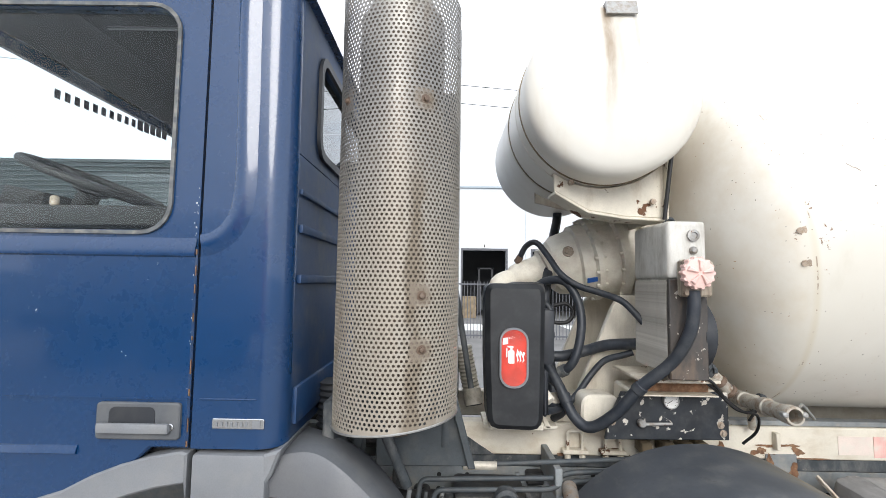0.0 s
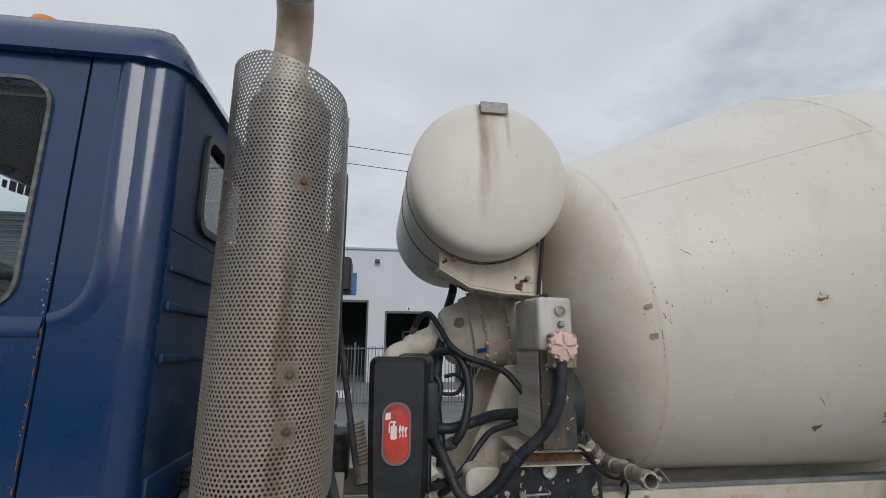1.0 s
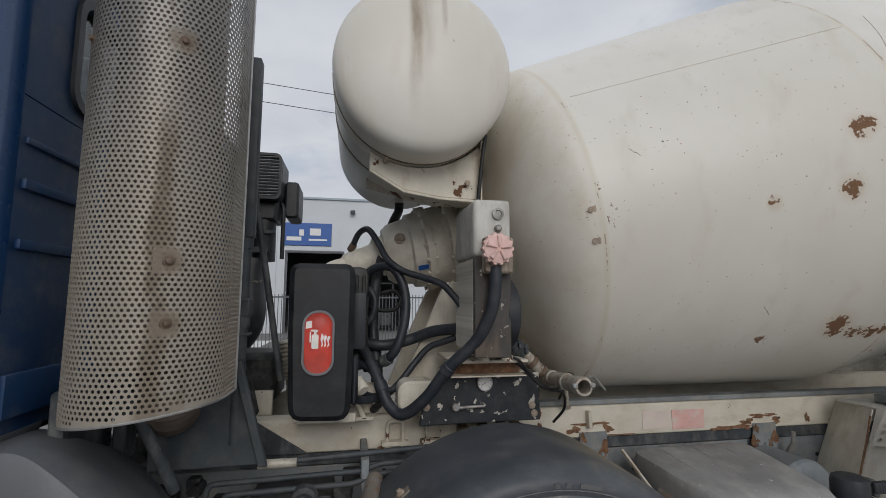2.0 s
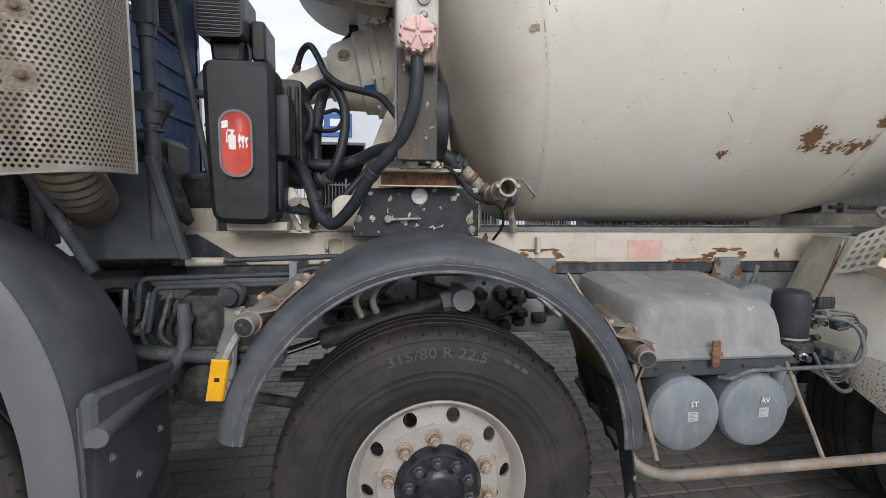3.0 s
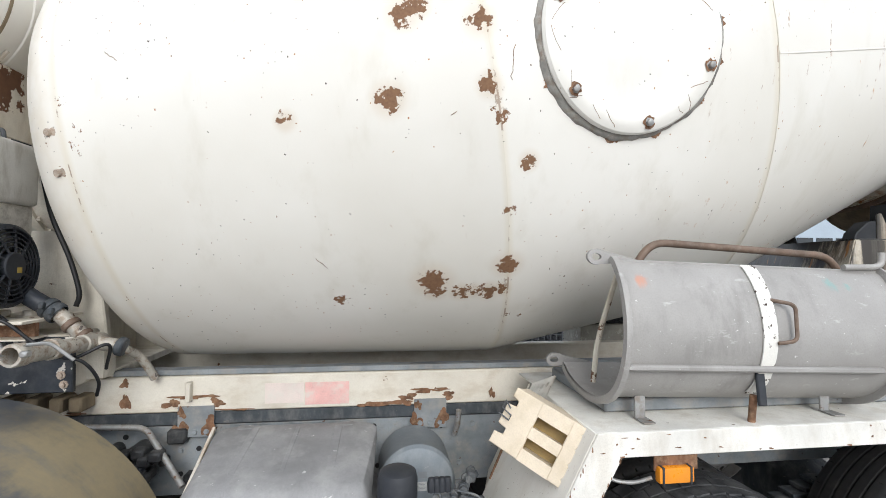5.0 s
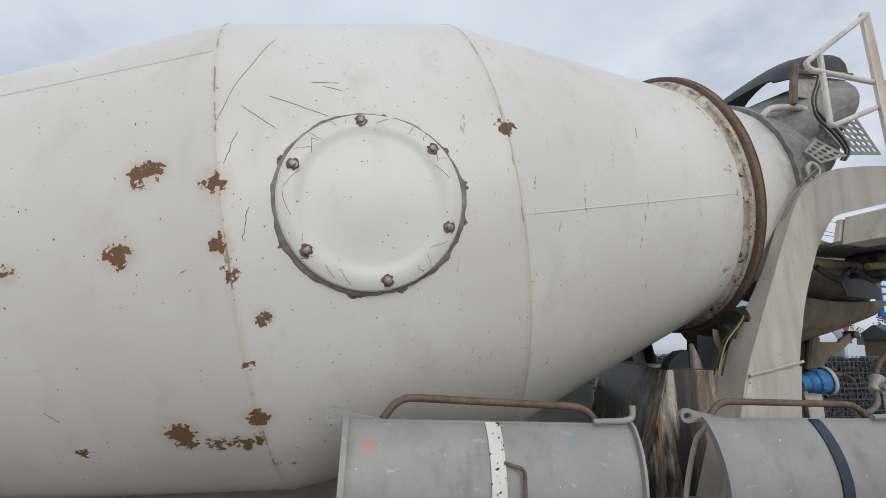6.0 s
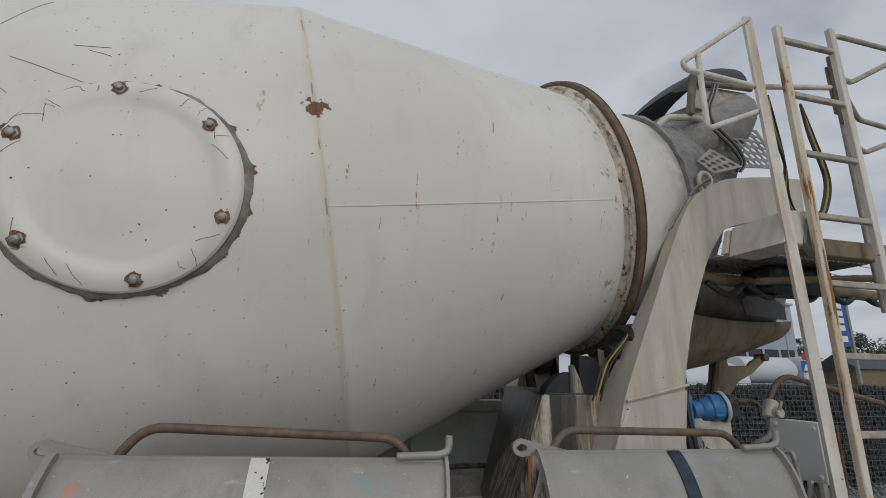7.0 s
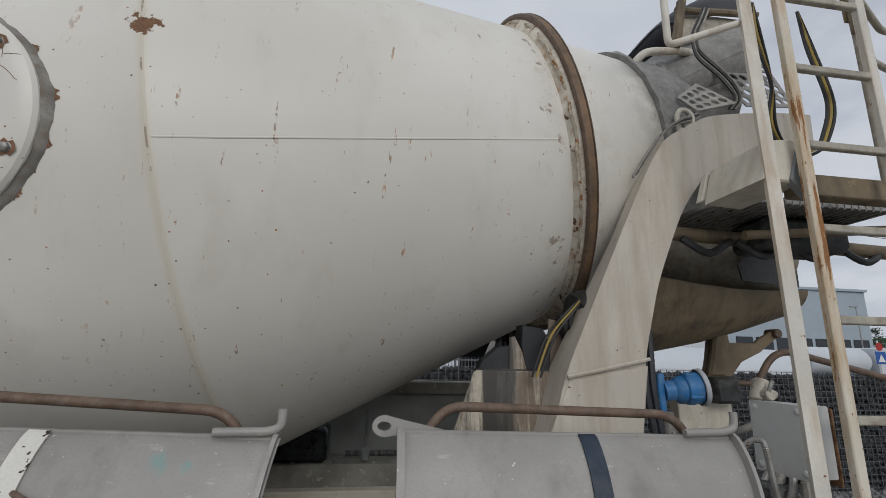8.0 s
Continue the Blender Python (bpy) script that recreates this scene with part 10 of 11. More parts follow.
# air tanks
def air_tank(x, z, y0, r, length, letters, n):
    bb = fresh()
    spin(bb, (x, y0, z), (x, y0 + 1, z), [(0, 0.0), (0.002, r * 0.5), (0.008, r * 0.8), (0.020, r * 0.94), (0.032, r * 0.985), (0.038, r), (0.042, r), (0.046, r * 0.985), (length - 0.04, r * 0.985), (length, 0)], 48)
    tk = part("air_tank", bb, "tank_grey", truck, "grey cylindrical air tank with stickers", smooth=30)
    bb = fresh()
    box2(bb, (x + 0.001, y0 - 0.0018, z + 0.037), (x + 0.033, y0 - 0.0002, z + 0.060), 0)
    lab = part("sticker", bb, "cab_grey", tk, "dark grey sticker with white letters" if letters else "", smooth=0)
    if letters:
        bb = text_bm(letters, 0.0285, 0.0004)
        bmesh.ops.translate(bb, vec=(x + 0.017, y0 - 0.0024, z + 0.050), verts=bb.verts)
        part("letters", bb, "white", lab, smooth=0)
    bb = fresh()
    box2(bb, (x - 0.004, y0 - 0.0010, z - 0.012), (x + 0.034, y0 + 0.0005, z + 0.022), 0)
    lab = part("sticker", bb, "faded_white", tk, "white sticker with lines of print", smooth=0)
    bb = fresh()
    for i in range(6):
        box2(bb, (x, y0 - 0.0016, z - 0.008 + i * 0.005), (x + 0.022 + 0.011 * ((i * 7) % 3) / 2, y0 - 0.0011, z - 0.0068 + i * 0.005), 0)
    part("bars", bb, "cab_grey", lab, smooth=0)
    return tk


air_tank(1.880, 0.700, 1.53, 0.138, 0.62, "ST", 0)
air_tank(2.155, 0.703, 1.53, 0.138, 0.62, "AV", 1)
air_tank(2.465, 0.660, 1.79, 0.130, 0.45, "", 2)
air_tank(2.512, 0.935, 1.95, 0.150, 0.30, "", 3)
b = fresh()
box2(b, (2.02, 1.78, 0.81), (2.034, 2.1, 0.84), 0.002)
for x in (1.891, 2.163):
    tube(b, [(x + 0.140 * math.cos(radians(t)), 1.85, 0.712 + 0.140 * math.sin(radians(t))) for t in range(-10, 196, 8)], 0.008, 6)
part("tank_strap", b, "galv", truck)

# air dryer with its black cartridge, valve block and lines
b = fresh()
spin(b, (2.425, 1.715, 0.935), (2.425, 1.715, 1.2), [(0.0, 0.060), (0.012, 0.066), (0.15, 0.066), (0.172, 0.060), (0.180, 0.045), (0.182, 0.0)], 40)
dryer = part("air_dryer", b, "plastic", truck, "black air dryer cartridge on a valve block")
b = fresh()
spin(b, (2.425, 1.715, 0.922), (2.425, 1.715, 1), [(0, 0.066), (0.004, 0.070), (0.012, 0.070), (0.014, 0.064)], 40)
part("silver_ring", b, "chrome", dryer)
b = fresh()
rod(b, (2.425, 1.715, 0.86), (2.425, 1.715, 0.922), 0.052, seg=24)
box2(b, (2.37, 1.66, 0.865), (2.50, 1.80, 0.915), 0.01)
rod(b, (2.39, 1.655, 0.895), (2.375, 1.60, 0.885), 0.022, seg=14, bev=0.003)
spin(b, (2.425, 1.715, 0.78), (2.425, 1.715, 1), [(0, 0.0), (0.0, 0.04), (0.02, 0.045), (0.03, 0.035), (0.05, 0.045), (0.09, 0.03)], 20)
part("dryer_base", b, "grime", dryer)
b = fresh()
spin(b, (2.378, 1.602, 0.886), (2.374, 1.588, 0.883), [(0, 0.017), (0.012, 0.016), (0.015, 0.010)], 14)
part("valve_cap", b, "chrome", dryer, "small bright valve cap")
rg = random.Random(31)
for i in range(30):
    x, y, z = rg.uniform(2.56, 2.71), rg.uniform(1.76, 1.90), rg.uniform(0.77, 1.02)
    b = fresh()
    if i % 2:
        spin(b, (x, y, z), (x + rg.uniform(-0.4, 0.4), y - 1, z + rg.uniform(-0.3, 0.6)), [(0, 0.016), (0.014, 0.016), (0.016, 0.011), (0.032, 0.011), (0.034, 0.014), (0.046, 0.013), (0.048, 0.0)], 8)
        part("fitting", b, ("dark", "line", "casting")[i % 3], dryer)
    else:
        box(b, (x, y, z), (rg.uniform(0.025, 0.055), 0.05, rg.uniform(0.025, 0.05)), 0.005, Matrix.Rotation(rg.uniform(-0.3, 0.3), 4, "Y"))
        part("valve_block", b, ("casting", "dark", "line")[i % 3], dryer)
for i in range(4):
    b = fresh()
    x = 2.535 + 0.018 * i
    spin(b, (x, 1.70, 1.04), (x, 1.70, 1.2), [(0, 0.0), (0.0, 0.012), (0.03, 0.014), (0.045, 0.010), (0.045, 0.0)], 12)
    part("solenoid", b, "plastic", dryer)
for i in range(5):
    b = fresh()
    hose(b, [(2.63 + 0.012 * i, 1.74, 1.02 - 0.02 * i), (2.70 + 0.008 * i, 1.70, 1.01 - 0.012 * i), (2.735 + 0.005 * i, 1.69, 0.93), (2.732 - 0.004 * i, 1.70, 0.84 - 0.012 * i), (2.68, 1.72, 0.77 - 0.012 * i), (2.60, 1.78, 0.76)], 0.0038, 6, 8)
    part("air_line", b, "dark" if i % 2 else "line", dryer)
b = fresh()
hose(b, [(2.53, 1.70, 0.86), (2.55, 1.66, 0.78), (2.60, 1.64, 0.725), (2.67, 1.66, 0.715), (2.72, 1.70, 0.74)], 0.008, 8, 10)
part("air_line", b, "line", dryer)
b = fresh()
tube(b, bent([(2.04, 1.60, 0.815), (2.06, 1.56, 0.822), (2.12, 1.56, 0.852), (2.57, 1.56, 0.856), (2.615, 1.57, 0.90), (2.615, 1.60, 0.98), (2.59, 1.64, 1.01), (2.47, 1.66, 1.02)], 0.03), 0.008, 10)
part("guard_bar", b, "line", dryer, "bent grey guard bar")
b = fresh()
rod(b, (2.29, 1.60, 0.84), (2.29, 1.62, 0.775), 0.022, seg=14, bev=0.004)
rod(b, (2.285, 1.60, 0.77), (2.28, 1.6, 0.745), 0.015, seg=12)
part("drain_valve", b, "tank_grey", dryer)
for pts in ([(2.70, 2.25, 1.02), (2.71, 2.22, 1.08), (2.715, 2.22, 1.14)], bent([(1.18, 2.24, 1.115), (1.42, 2.22, 1.112), (1.62, 2.08, 0.93)], 0.04)):
    b = fresh()
    tube(b, pts, 0.012, 10)
    part("pipe", b, "galv", truck)
for i in range(14):
    b = fresh()
    box(b, (1.40 + rg.uniform(-0.10, 0.16), 2.15 + rg.uniform(-0.04, 0.08), 0.98 + rg.uniform(-0.1, 0.06)), (0.05, 0.06, 0.04), 0.008)
    part("brake_valve", b, "grime", frame_ob)

# step rail below the tanks
b = fresh()
tube(b, bent([(1.66, 1.95, 0.68), (1.65, 1.56, 0.61), (1.67, 1.505, 0.555), (1.77, 1.49, 0.516), (2.76, 1.49, 0.528)], 0.07, 6), 0.0195, 14)
step = part("step_rail", b, "rail", truck, "rusty grey pipe rail below the air tanks")
for top, low in (((1.715, 1.62, 0.87), (1.752, 1.505, 0.565)), ((2.330, 1.62, 0.86), (2.395, 1.495, 0.535))):
    b = fresh()
    m, n = axis_frame(top, low)
    box(b, (0, 0, n / 2), (0.019, 0.010, n), 0.002)
    bmesh.ops.transform(b, matrix=m, verts=b.verts)
    part("hanger", b, "rail", step)

# rear fender in white steel
b = fresh()
prism(b, [(2.99, 1.300), (2.752, 0.845), (2.742, 0.60), (2.848, 0.585), (2.862, 0.86), (2.885, 0.90), (3.065, 1.228), (5.15, 1.228), (5.15, 1.300)], "y", 1.445, 1.452, 0.002)
fen = part("rear_fender", b, "white_fender", truck, "white steel rear fender with chipped edges")
b = fresh()
box2(b, (2.985, 1.453, 1.292), (5.15, 2.20, 1.300), 0.002)
part("top_plate", b, "white_fender", fen)
b = fresh()
sheet(b, [[(2.985, 1.453, 1.298), (2.985, 1.75, 1.298), (2.985, 2.00, 1.298)], [(2.752, 1.453, 0.845), (2.752, 1.75, 0.845), (2.752, 1.98, 0.845)]], -0.006)
sheet(b, [[(2.752, 1.453, 0.845), (2.752, 1.75, 0.845), (2.752, 1.98, 0.845)], [(2.742, 1.453, 0.60), (2.746, 1.72, 0.70), (2.750, 1.98, 0.80)]], -0.006)
part("front_plate", b, "speckled", fen)
b = fresh()
sheet(b, [[(2.962, 2.006, 1.292), (3.085, 2.283, 1.285)], [(2.775, 1.975, 0.885), (2.865, 2.283, 0.84)]], 0.006)
part("side_gusset", b, "cream", fen, "cream gusset plate with cracked seam")
b = fresh()
tube(b, curve_points([(2.945, 2.004, 1.26), (2.905, 1.995, 1.17), (2.875, 1.992, 1.10), (2.83, 1.985, 1.005), (2.80, 1.98, 0.94)], 4), 0.005, 6)
part("rust_seam", b, "rust", fen)
# chipped paint along the fender's outer edge, and slivers for the seam's shadow
b = fresh()
rg = random.Random(17)
for i in range(30):
    x = 3.0 + 2.1 * rg.random() ** 1.3
    blotch(b, x, rg.choice([1.285, 1.27, 1.25, 1.236]) + rg.uniform(-0.006, 0.006), rg.uniform(0.003, 0.012), rg.uniform(0.001, 0.004), "y", 1.4448, i, 10)
# slanted edges: chips, and on the inner one the seam's shadow painted as slivers
for i in range(34):
    t = rg.random()
    q = Vector((2.99, 1.300, 0)).lerp(Vector((2.752, 0.845, 0)), t) if i % 2 else Vector((3.065, 1.228, 0)).lerp(Vector((2.862, 0.86, 0)), t)
    blotch(b, q.x + (0.006 if i % 2 else -0.004), q.y, rg.uniform(0.0008, 0.0026), rg.uniform(0.003, 0.016), "y", 1.4448, 100 + i, 10)
for i in range(16):
    blotch(b, rg.uniform(2.75, 2.85), rg.uniform(0.588, 0.62), rg.uniform(0.002, 0.006), rg.uniform(0.002, 0.005), "y", 1.4448, 200 + i, 10)
tagged(part("chipped_paint", b, "rust", fen, smooth=0), kind="stuff")
# orange side lamp
b = fresh()
box2(b, (3.175, 1.435, 1.150), (3.285, 1.462, 1.196), 0.006, 2)
lampo = part("side_lamp", b, "orange", fen, "orange side marker lamp")
for x in (3.186, 3.274):
    b = fresh()
    box2(b, (x - 0.003, 1.432, 1.147), (x + 0.003, 1.464, 1.199), 0.001)
    part("clip", b, "plastic", lampo)
b = fresh()
box2(b, (3.17, 1.455, 1.18), (3.31, 1.462, 1.24), 0.002)
part("lamp_plate", b, "rust", lampo)
b = fresh()
hose(b, [(3.165, 1.46, 1.16), (3.11, 1.48, 1.14), (3.05, 1.5, 1.15), (3.04, 1.52, 1.2)], 0.006, 6, 8)
part("lamp_cable", b, "galv", lampo)

# perforated holder behind the chock
holed_quad(((2.872, 1.955, 1.132), (2.895, 1.79, 1.180), (3.000, 1.79, 1.385), (2.962, 1.935, 1.318)), 4, 5, 0.30, 0.06, "speckled", "cream holder plate with rows of holes", fen)

# wheel chock stowed on the fender
ch_o = Vector((2.856, 1.570, 1.2525))
ex = Vector((0.1945, -0.1465, -0.104)).normalized()
ez = Vector((0.0875, 0, 0.173))
ez = (ez - ex * ez.dot(ex)).normalized()
ey = ez.cross(ex)
CH = Matrix(((ex.x, ey.x, ez.x, ch_o.x), (ex.y, ey.y, ez.y, ch_o.y), (ex.z, ey.z, ez.z, ch_o.z), (0, 0, 0, 1)))
W, HT = 0.1325, 0.097
chock = thing("wheel_chock", "ivory plastic wheel chock clipped to the fender", "chock", tuple(ch_o))
b = fresh()
teeth = []
for i in range(9):
    a = i / 8
    teeth.append((W - 0.012 - (0.012 if i % 2 else 0.0), -HT + 2 * HT * a))
    teeth.append((W - 0.004 - (0.012 if i % 2 else 0.0), -HT + 2 * HT * min(1, a + 0.06)))
# face: strips round the two openings
PX0, PX1 = -0.030, 0.072
PZ = ((-0.058, -0.022), (0.014, 0.050))
prism(b, [(PX1, -HT), *teeth, (PX1, HT)], "y", 0.0, 0.014, 0.003)
prism(b, [(-W, -HT), (PX0, -HT), (PX0, HT), (-W + 0.006, HT), (-W + 0.006, HT - 0.03), (-W + 0.03, HT - 0.038), (-W + 0.03, HT - 0.055), (-W, HT - 0.06), (-W, -0.03), (-W + 0.03, -0.035), (-W + 0.03, -0.055), (-W, -0.06)], "y", 0.0, 0.014, 0.003)
for z0, z1 in ((-HT, PZ[0][0]), (PZ[0][1], PZ[1][0]), (PZ[1][1], HT)):
    box2(b, (PX0 - 0.001, 0.0, z0), (PX1 + 0.001, 0.014, z1), 0.0)
box2(b, (-W + 0.004, 0.014, -HT), (W - 0.03, 0.15, -HT + 0.012), 0.003)
box2(b, (-W + 0.01, 0.014, HT - 0.012), (W - 0.03, 0.15, HT), 0.003)
box2(b, (PX1 + 0.02, 0.014, -HT + 0.012), (PX1 + 0.03, 0.15, HT - 0.012), 0.0)
box2(b, (-W + 0.032, 0.014, -HT + 0.012), (-W + 0.040, 0.15, HT - 0.012), 0.0)
bmesh.ops.transform(b, matrix=CH, verts=b.verts)
part("body", b, "chock", chock)
b = fresh()
box2(b, (-W + 0.02, 0.06, -HT + 0.012), (PX1 + 0.02, 0.068, HT - 0.012), 0.0)
bmesh.ops.transform(b, matrix=CH, verts=b.verts)
part("inner_wall", b, worn("ochre_plastic", (0.42, 0.29, 0.11), 0.6, var=0.15, scale=12, dirt=(0.22, 0.16, 0.08), dirt_amt=0.5), chock, "ochre inner wall")
for dz in (-0.004, 0.066):
    b = fresh()
    box2(b, (PX0, 0.014, dz - 0.062), (PX1, 0.06, dz - 0.056), 0.0)
    bmesh.ops.transform(b, matrix=CH, verts=b.verts)
    part("inner_ledge", b, "chock", chock)
b = fresh()
tube(b, [CH @ Vector(p) for p in ((-W + 0.02, -0.012, 0.03), (-W - 0.005, -0.014, 0.045), (-W - 0.005, -0.014, 0.02), (-W + 0.03, -0.012, 0.012), (-W + 0.03, -0.012, -0.005), (-W - 0.01, -0.014, 0.0))], 0.0028, 6)
part("wire_clip", b, "dark", chock)

# spare chutes lying on the fender
SECT = [(1.553, 1.805), (1.530, 1.790), (1.492, 1.740), (1.462, 1.672), (1.447, 1.60), (1.450, 1.53), (1.472, 1.46), (1.516, 1.402), (1.580, 1.366), (1.66, 1.352), (1.75, 1.358), (1.83, 1.378), (1.89, 1.41)]
SECT = [(p.x, p.y) for p in curve_points([(y, z, 0) for y, z in SECT], 3)]


def chute(x0, x1, strap_x, strap_mat, band, drop=0.0, lean=0.035, grip=0.0):
    tilt = Matrix.Translation((x0, 0, 1.33 + drop)) @ Matrix.Rotation(lean, 4, "Y") @ Matrix.Translation((-x0, 0, -1.33))
    mid = (x0 + x1) / 2
    c = thing("discharge_chute", "grey metal chute extension strapped to the fender", "chute", (mid, 1.65, 1.31), group="spare chutes")
    taper = lambda x, z: x - (0.16 * (1.80 - z) / 0.45 if x > mid else 0.0) * 0.28
    bb = fresh()
    rows = []
    for i in range(9):
        x = x0 + (x1 - x0) * i / 8
        rows.append([(x0 + (taper(x1, z) - x0) * i / 8, y, z) for y, z in SECT])
    sheet(bb, rows, 0.004)
    bmesh.ops.transform(bb, matrix=tilt, verts=bb.verts)
    part("shell", bb, "alu", c, "weathered grey metal shell")
    for xe, d in ((x0, 1), (x1, -1)):
        bb = fresh()
        rows = []
        for y, z in SECT:
            n = Vector((0, y - 1.76, z - 1.66)).normalized()
            xx = taper(xe, z)
            rows.append([(xx - 0.004, y, z), (xx - 0.004, y + n.y * 0.022, z + n.z * 0.022), (xx + d * 0.014, y + n.y * 0.022, z + n.z * 0.022), (xx + d * 0.014, y, z)])
        sheet(bb, rows)
        bmesh.ops.transform(bb, matrix=tilt, verts=bb.verts)
        part("end_rim", bb, "alu", c)
    # ears at one end, hook at the other
    for (y, z) in ((1.57, 1.81), (1.90, 1.415)):
        bb = fresh()
        o, inn = [], []
        for q in range(24):
            a = 2 * math.pi * q / 24
            long = max(0.0, math.cos(a))
            o.append((x0 - 0.030 + 0.034 * math.cos(a) + 0.125 * long ** 2.2, z + 0.004 + 0.026 * math.sin(a) * (1 - 0.45 * long) - 0.012 * long ** 2.2))
            inn.append((x0 - 0.034 + 0.017 * math.cos(a), z + 0.004 + 0.011 * math.sin(a)))
        frame_face(bb, o, inn, "y", y, y + 0.014)
        bmesh.ops.transform(bb, matrix=tilt, verts=bb.verts)
        part("ear", bb, "alu", c, "flat eye lug")
    bb = fresh()
    tube(bb, bent([(x1 - 0.15, 1.54, 1.815), (x1 - 0.03, 1.54, 1.820), (x1 + 0.0, 1.54, 1.83), (x1 + 0.0, 1.54, 1.872)], 0.022), 0.0105, 10)
    bmesh.ops.transform(bb, matrix=tilt, verts=bb.verts)
    part("hook", bb, "alu", c)
    # long stiffening bead
    bb = fresh()
    box2(bb, (x0 + 0.01, 1.440, 1.478), (x1 - 0.10, 1.472, 1.498), 0.006)
    box2(bb, (x0 + 0.01, 1.545, 1.797), (x1 - 0.01, 1.565, 1.809), 0.003)
    bmesh.ops.transform(bb, matrix=tilt, verts=bb.verts)
    part("bead", bb, "alu", c)
    bb = fresh()
    tube(bb, curve_points([(x0 + 0.05, 1.58, 1.775), (x0 + 0.08, 1.68, 1.70), (x0 + 0.045, 1.70, 1.53), (x0 + 0.04, 1.72, 1.38)], 5), 0.010, 8)
    bmesh.ops.transform(bb, matrix=tilt, verts=bb.verts)
    part("brace", bb, "cream_rusty", c)
    # brown handle
    bb = fresh()
    tube(bb, bent([(x0 + 0.11 - grip, 1.60, 1.78), (x0 + 0.17 - grip, 1.60, 1.872 - 0.2 * grip), (x1 - 0.14, 1.60, 1.855), (x1 - 0.075, 1.60, 1.76)], 0.06), 0.0128, 12)
    bmesh.ops.transform(bb, matrix=tilt, verts=bb.verts)
    part("handle", bb, "brownpipe", c, "brown rusty pipe handle")
    # strap
    bb = fresh()
    rows = []
    for y, z in SECT[: 22]:
        n = Vector((0, y - 1.76, z - 1.66)).normalized()
        rows.append([(strap_x - 0.024, y + n.y * 0.006, z + n.z * 0.006), (strap_x + 0.024, y + n.y * 0.006, z + n.z * 0.006)])
    sheet(bb, rows, 0.004)
    bmesh.ops.transform(bb, matrix=tilt, verts=bb.verts)
    st = part("strap", bb, strap_mat, c, band)
    if strap_mat != "sign_dark":
        bb = fresh()
        tube(bb, bent([(strap_x + 0.02, 1.47, 1.70), (strap_x + 0.075, 1.435, 1.69), (strap_x + 0.075, 1.425, 1.58), (strap_x + 0.02, 1.435, 1.57)], 0.02), 0.006, 8)
        bmesh.ops.transform(bb, matrix=tilt, verts=bb.verts)
        part("pull", bb, "brownpipe", st)
        bb = fresh()
        box(bb, (strap_x - 0.015, 1.462, 1.44), (0.03, 0.012, 0.13), 0.004, Matrix.Rotation(radians(-8), 4, "X"))
        bmesh.ops.transform(bb, matrix=tilt, verts=bb.verts)
        part("rubber_tie", bb, "plastic", st)
        bb = fresh()
        rod(bb, (strap_x - 0.02, 1.49, 1.30), (strap_x - 0.02, 1.48, 1.385), 0.011, seg=10)
        part("eye_bolt", bb, "rust", st)
    for dx in (0.10, (x1 - x0) - 0.22):
        bb = fresh()
        box2(bb, (x0 + dx, 1.50, 1.302), (x0 + dx + 0.04, 1.56, 1.306), 0.001)
        box2(bb, (x0 + dx, 1.55, 1.304), (x0 + dx + 0.035, 1.558, 1.375), 0.002)
        part("bracket", bb, "galv", c)
    return c


M["flake_strap"] = worn("flaking_white_strap", (0.72, 0.70, 0.64), 0.5, var=0.06, chips=(0.07, 0.04, 0.03), chip_scale=42, chip_cut=0.62)
M["sign_dark"] = worn("dark_blue_strap", (0.012, 0.026, 0.05), 0.35, var=0.2, scale=10, dirt=(0.1, 0.11, 0.12), dirt_amt=0.3)
chute(3.065, 4.05, 3.54, "flake_strap", "flaking white steel strap")
chute(4.335, 5.25, 4.824, "sign_dark", "dark blue steel strap", -0.020, 0.018, 0.045)
b = fresh()
box2(b, (3.10, 1.62, 1.302), (5.15, 2.1, 1.346), 0.006)
part("chute_rest", b, "frame", fen)
# grey tarpaulin tank side and dark box behind the rear wheels, seen below the drum
M["drip"] = worn("dirty_grey_beam_with_drips", (0.32, 0.31, 0.27), 0.8, var=0.25, scale=6, dirt=(0.34, 0.32, 0.27), dirt_amt=0.5, streak=(1, 1, 0.3), chips=(0.62, 0.60, 0.54), chip_scale=26, chip_cut=0.60, bump=0.4)
b = fresh()
box2(b, (3.95, 3.48, 1.25), (5.0, 3.52, 1.73), 0.01)
far_f = part("far_fender", b, worn("dull_green_grey_panel", (0.36, 0.38, 0.36), 0.5, var=0.08, scale=3, dirt=(0.24, 0.235, 0.21), dirt_amt=0.5), truck, "dull grey far fender")
b = fresh()
box2(b, (3.95, 3.46, 1.733), (5.0, 3.54, 1.815), 0.01)
part("top_ledge", b, "drip", far_f)
b = fresh()
tube(b, [(4.16, 3.2, 1.428), (4.8, 3.2, 1.43)], 0.016, 12)
line_ob = part("return_pipe", b, "casting", truck, "dusty pipe across the frame")
b = fresh()
tube(b, [(4.27, 3.22, 1.36), (4.275, 3.22, 1.66)], 0.010, 8)
box2(b, (4.25, 3.175, 1.39), (4.295, 3.235, 1.465), 0.006)
part("pipe_clamp", b, "frame", line_ob)
b = fresh()
box2(b, (3.70, 3.14, 1.24), (4.85, 3.44, 1.383), 0.006)
box2(b, (3.70, 3.10, 1.21), (4.85, 3.44, 1.238), 0.004)
beam = part("cross_member", b, "drip", truck, "dirty grey beam with pale drips")
for i in range(7):
    b = fresh()
    rod(b, (3.88 + 0.11 * i, 3.17 + 0.02 * (i % 2), 1.382), (3.88 + 0.11 * i, 3.17 + 0.02 * (i % 2), 1.392), 0.010, seg=6)
    part("bolt", b, "drip", beam)
b = fresh()
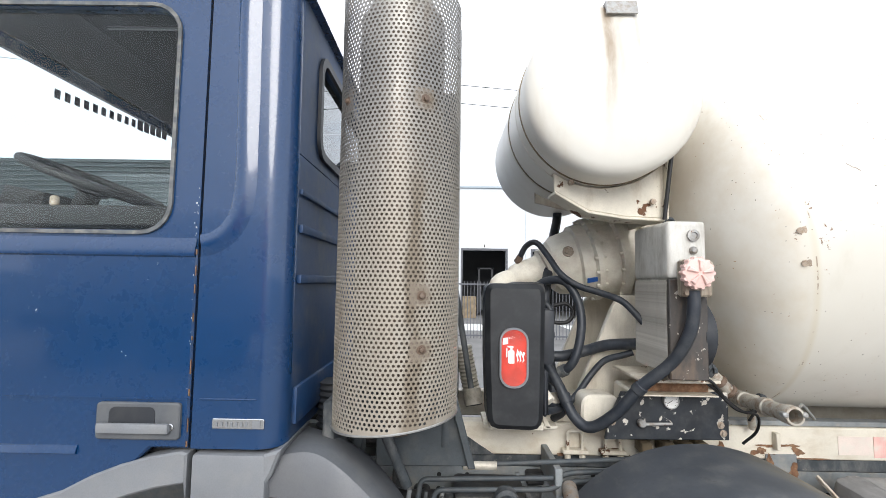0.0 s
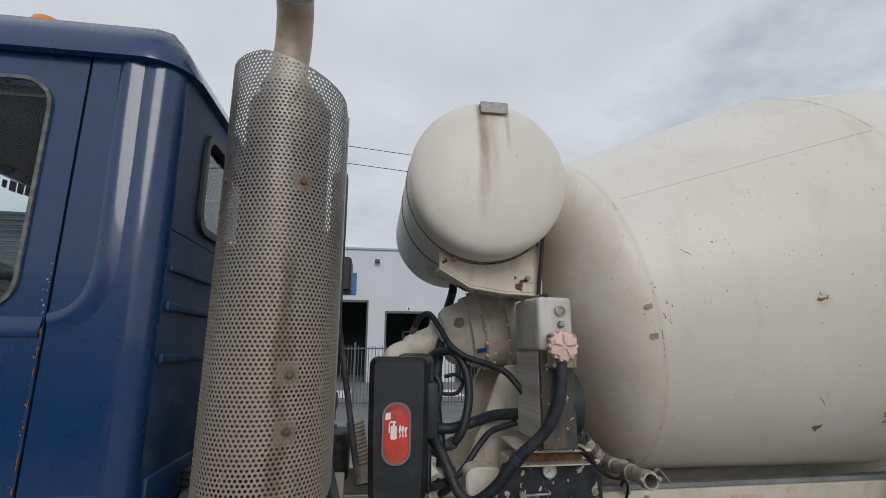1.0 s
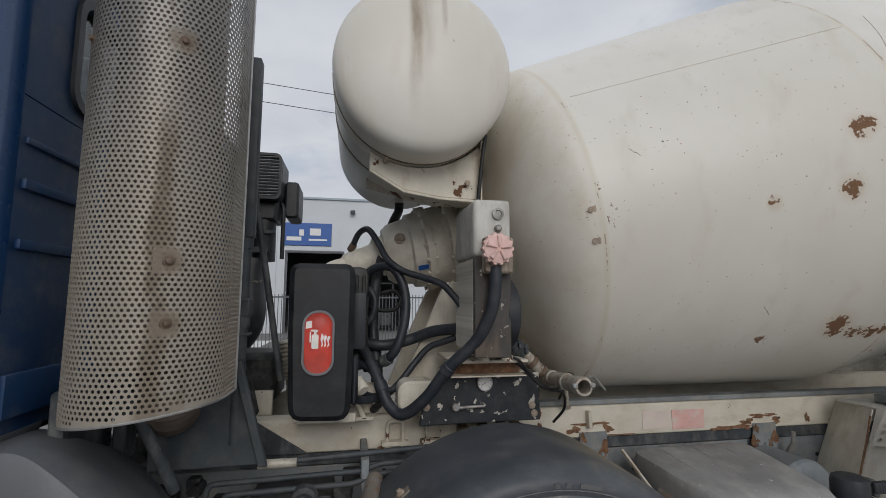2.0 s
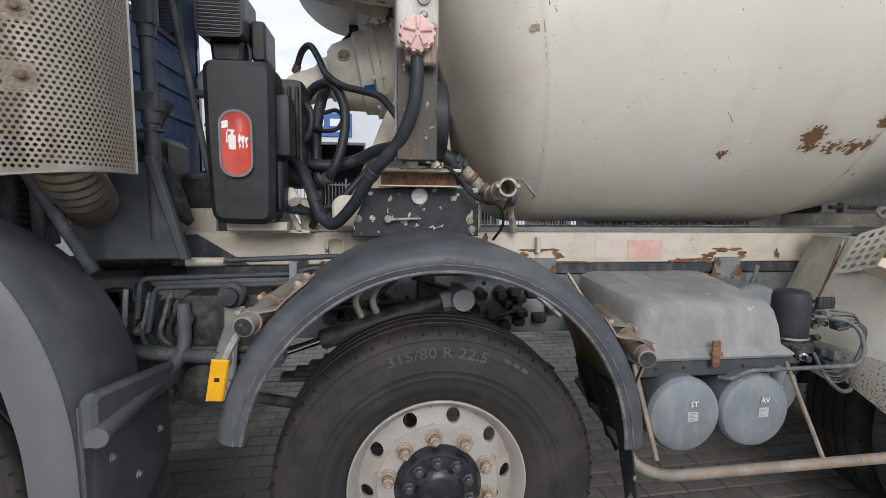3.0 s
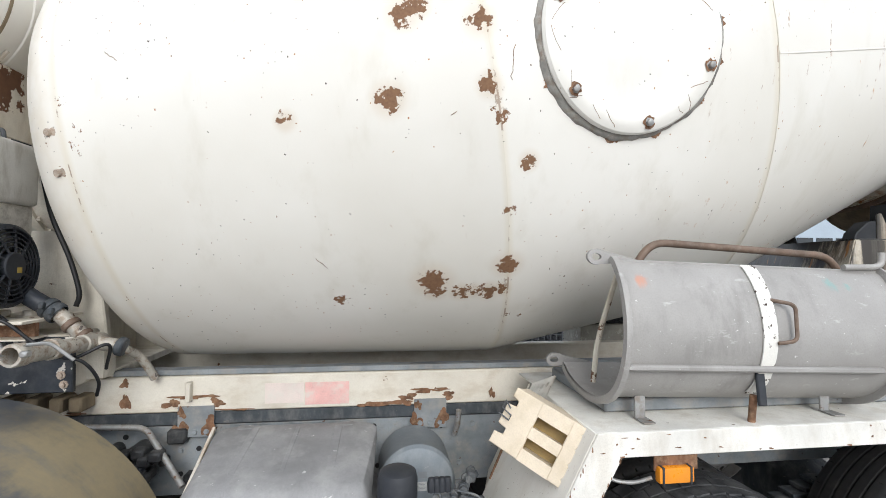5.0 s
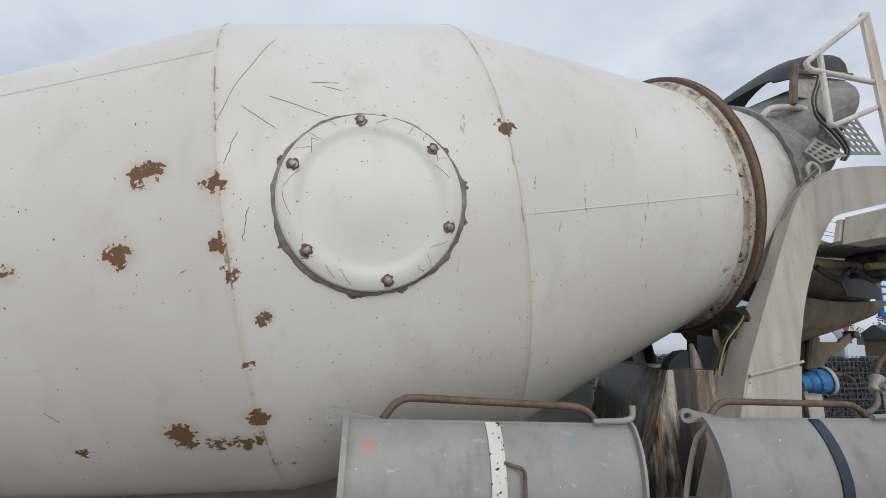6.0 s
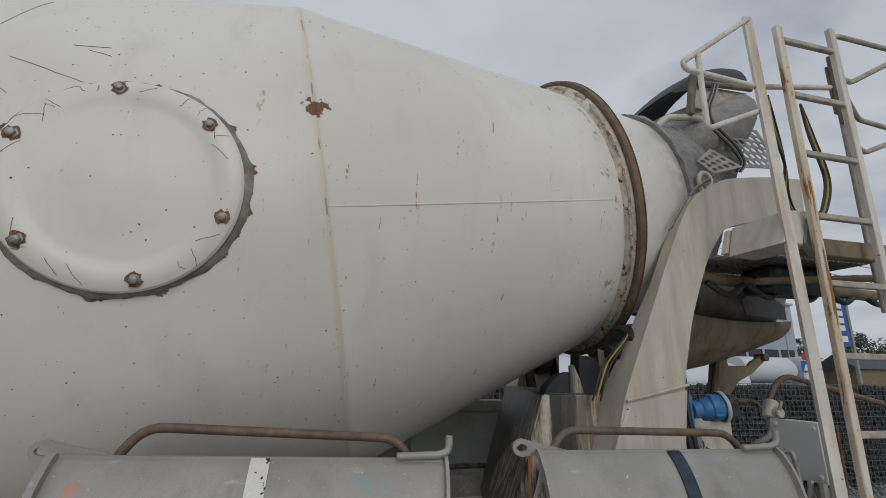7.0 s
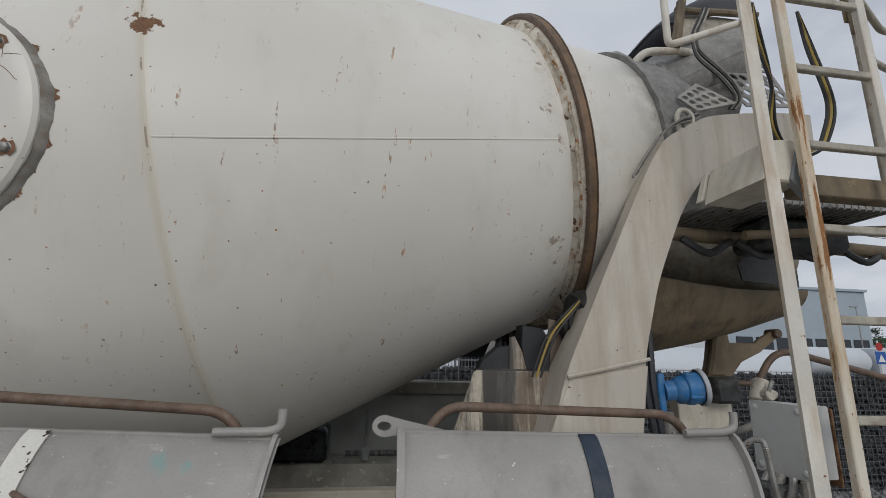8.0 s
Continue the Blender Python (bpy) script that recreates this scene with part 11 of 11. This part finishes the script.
box2(b, (3.7, 3.15, 1.386), (4.06, 3.4, 1.57), 0.02)
part("far_box", b, "hub", truck)
b = fresh()
box2(b, (2.4, 3.4, 1.30), (2.75, 3.7, 1.52), 0.02)
part("far_box", b, "dark", truck)

# ---- paving ----
# unseen pale slab, added to bounce light onto the truck's undersides
b = fresh()
box2(b, (-14, -14, -0.2), (16, 0.88, -0.004), 0)
solid("yard_slab", b, worn("pale_bounce_slab", (0.38, 0.37, 0.345), 0.85, var=0.06, scale=1.6, dirt=(0.30, 0.29, 0.27), dirt_amt=0.35, bump=0.4), "pale unseen slab added to bounce light up at the truck", "ground", "structure", smooth=0)
PL, PW, GAP = 0.22, 0.11, 0.005
TURN_P = Matrix.Rotation(radians(2.0), 4, "Z")
b = fresh()
box2(b, (-7, 0.9, -0.2), (9.5, 6.9, -0.006), 0)
paving = solid("pavement", b, "joint", "yard paving of grey concrete blocks with dark stains and painted shade under the truck", "pavement", "structure", smooth=0)
one = fresh()
box(one, (0, 0, -0.03), (PL - GAP, PW - GAP, 0.06), 0.005)
bmesh.ops.delete(one, geom=[f for f in one.faces if f.normal.z < -0.5], context="FACES")
paver_me = mesh_of("paver", one, "paver", 30)
tv = [v.co.copy() for v in paver_me.vertices]
tf = [list(p.vertices) for p in paver_me.polygons]
rg = random.Random(77)
verts, faces = [], []
n_parts = 0
for j in range(9, 60):
    for i in range(-31, 44):
        at = TURN_P @ Vector((i * PL + (PL / 2 if j % 2 else 0.0), j * PW, 0))
        at.z = rg.uniform(-0.0015, 0.0015)
        m = Matrix.Translation(at) @ TURN_P @ Matrix.Rotation(rg.gauss(0, 0.006), 4, "X") @ Matrix.Rotation(rg.gauss(0, 0.004), 4, "Y")
        if 1.5 < at.x < 3.3 and 1.45 < at.y < 4.4 and n_parts < 300:
            part("paver", paver_me, "paver", paving, "", m)
            n_parts += 1
        else:
            base = len(verts)
            verts += [m @ v for v in tv]
            faces += [[base + q for q in f] for f in tf]
M["paver_rest"] = M["paver"].copy()
me = bpy.data.meshes.new("pavers")
me.from_pydata(verts, [], faces)
me.materials.append(M["paver_rest"])
tagged(part("pavers", me, "paver", paving), kind="stuff")
# joined blocks vary by island instead of by object
nt = M["paver_rest"].node_tree
info = [n for n in nt.nodes if n.type == "OBJECT_INFO"][0]
geo = nt.nodes.new("ShaderNodeNewGeometry")
for link in list(info.outputs["Random"].links):
    nt.links.new(geo.outputs["Random Per Island"], link.to_socket)
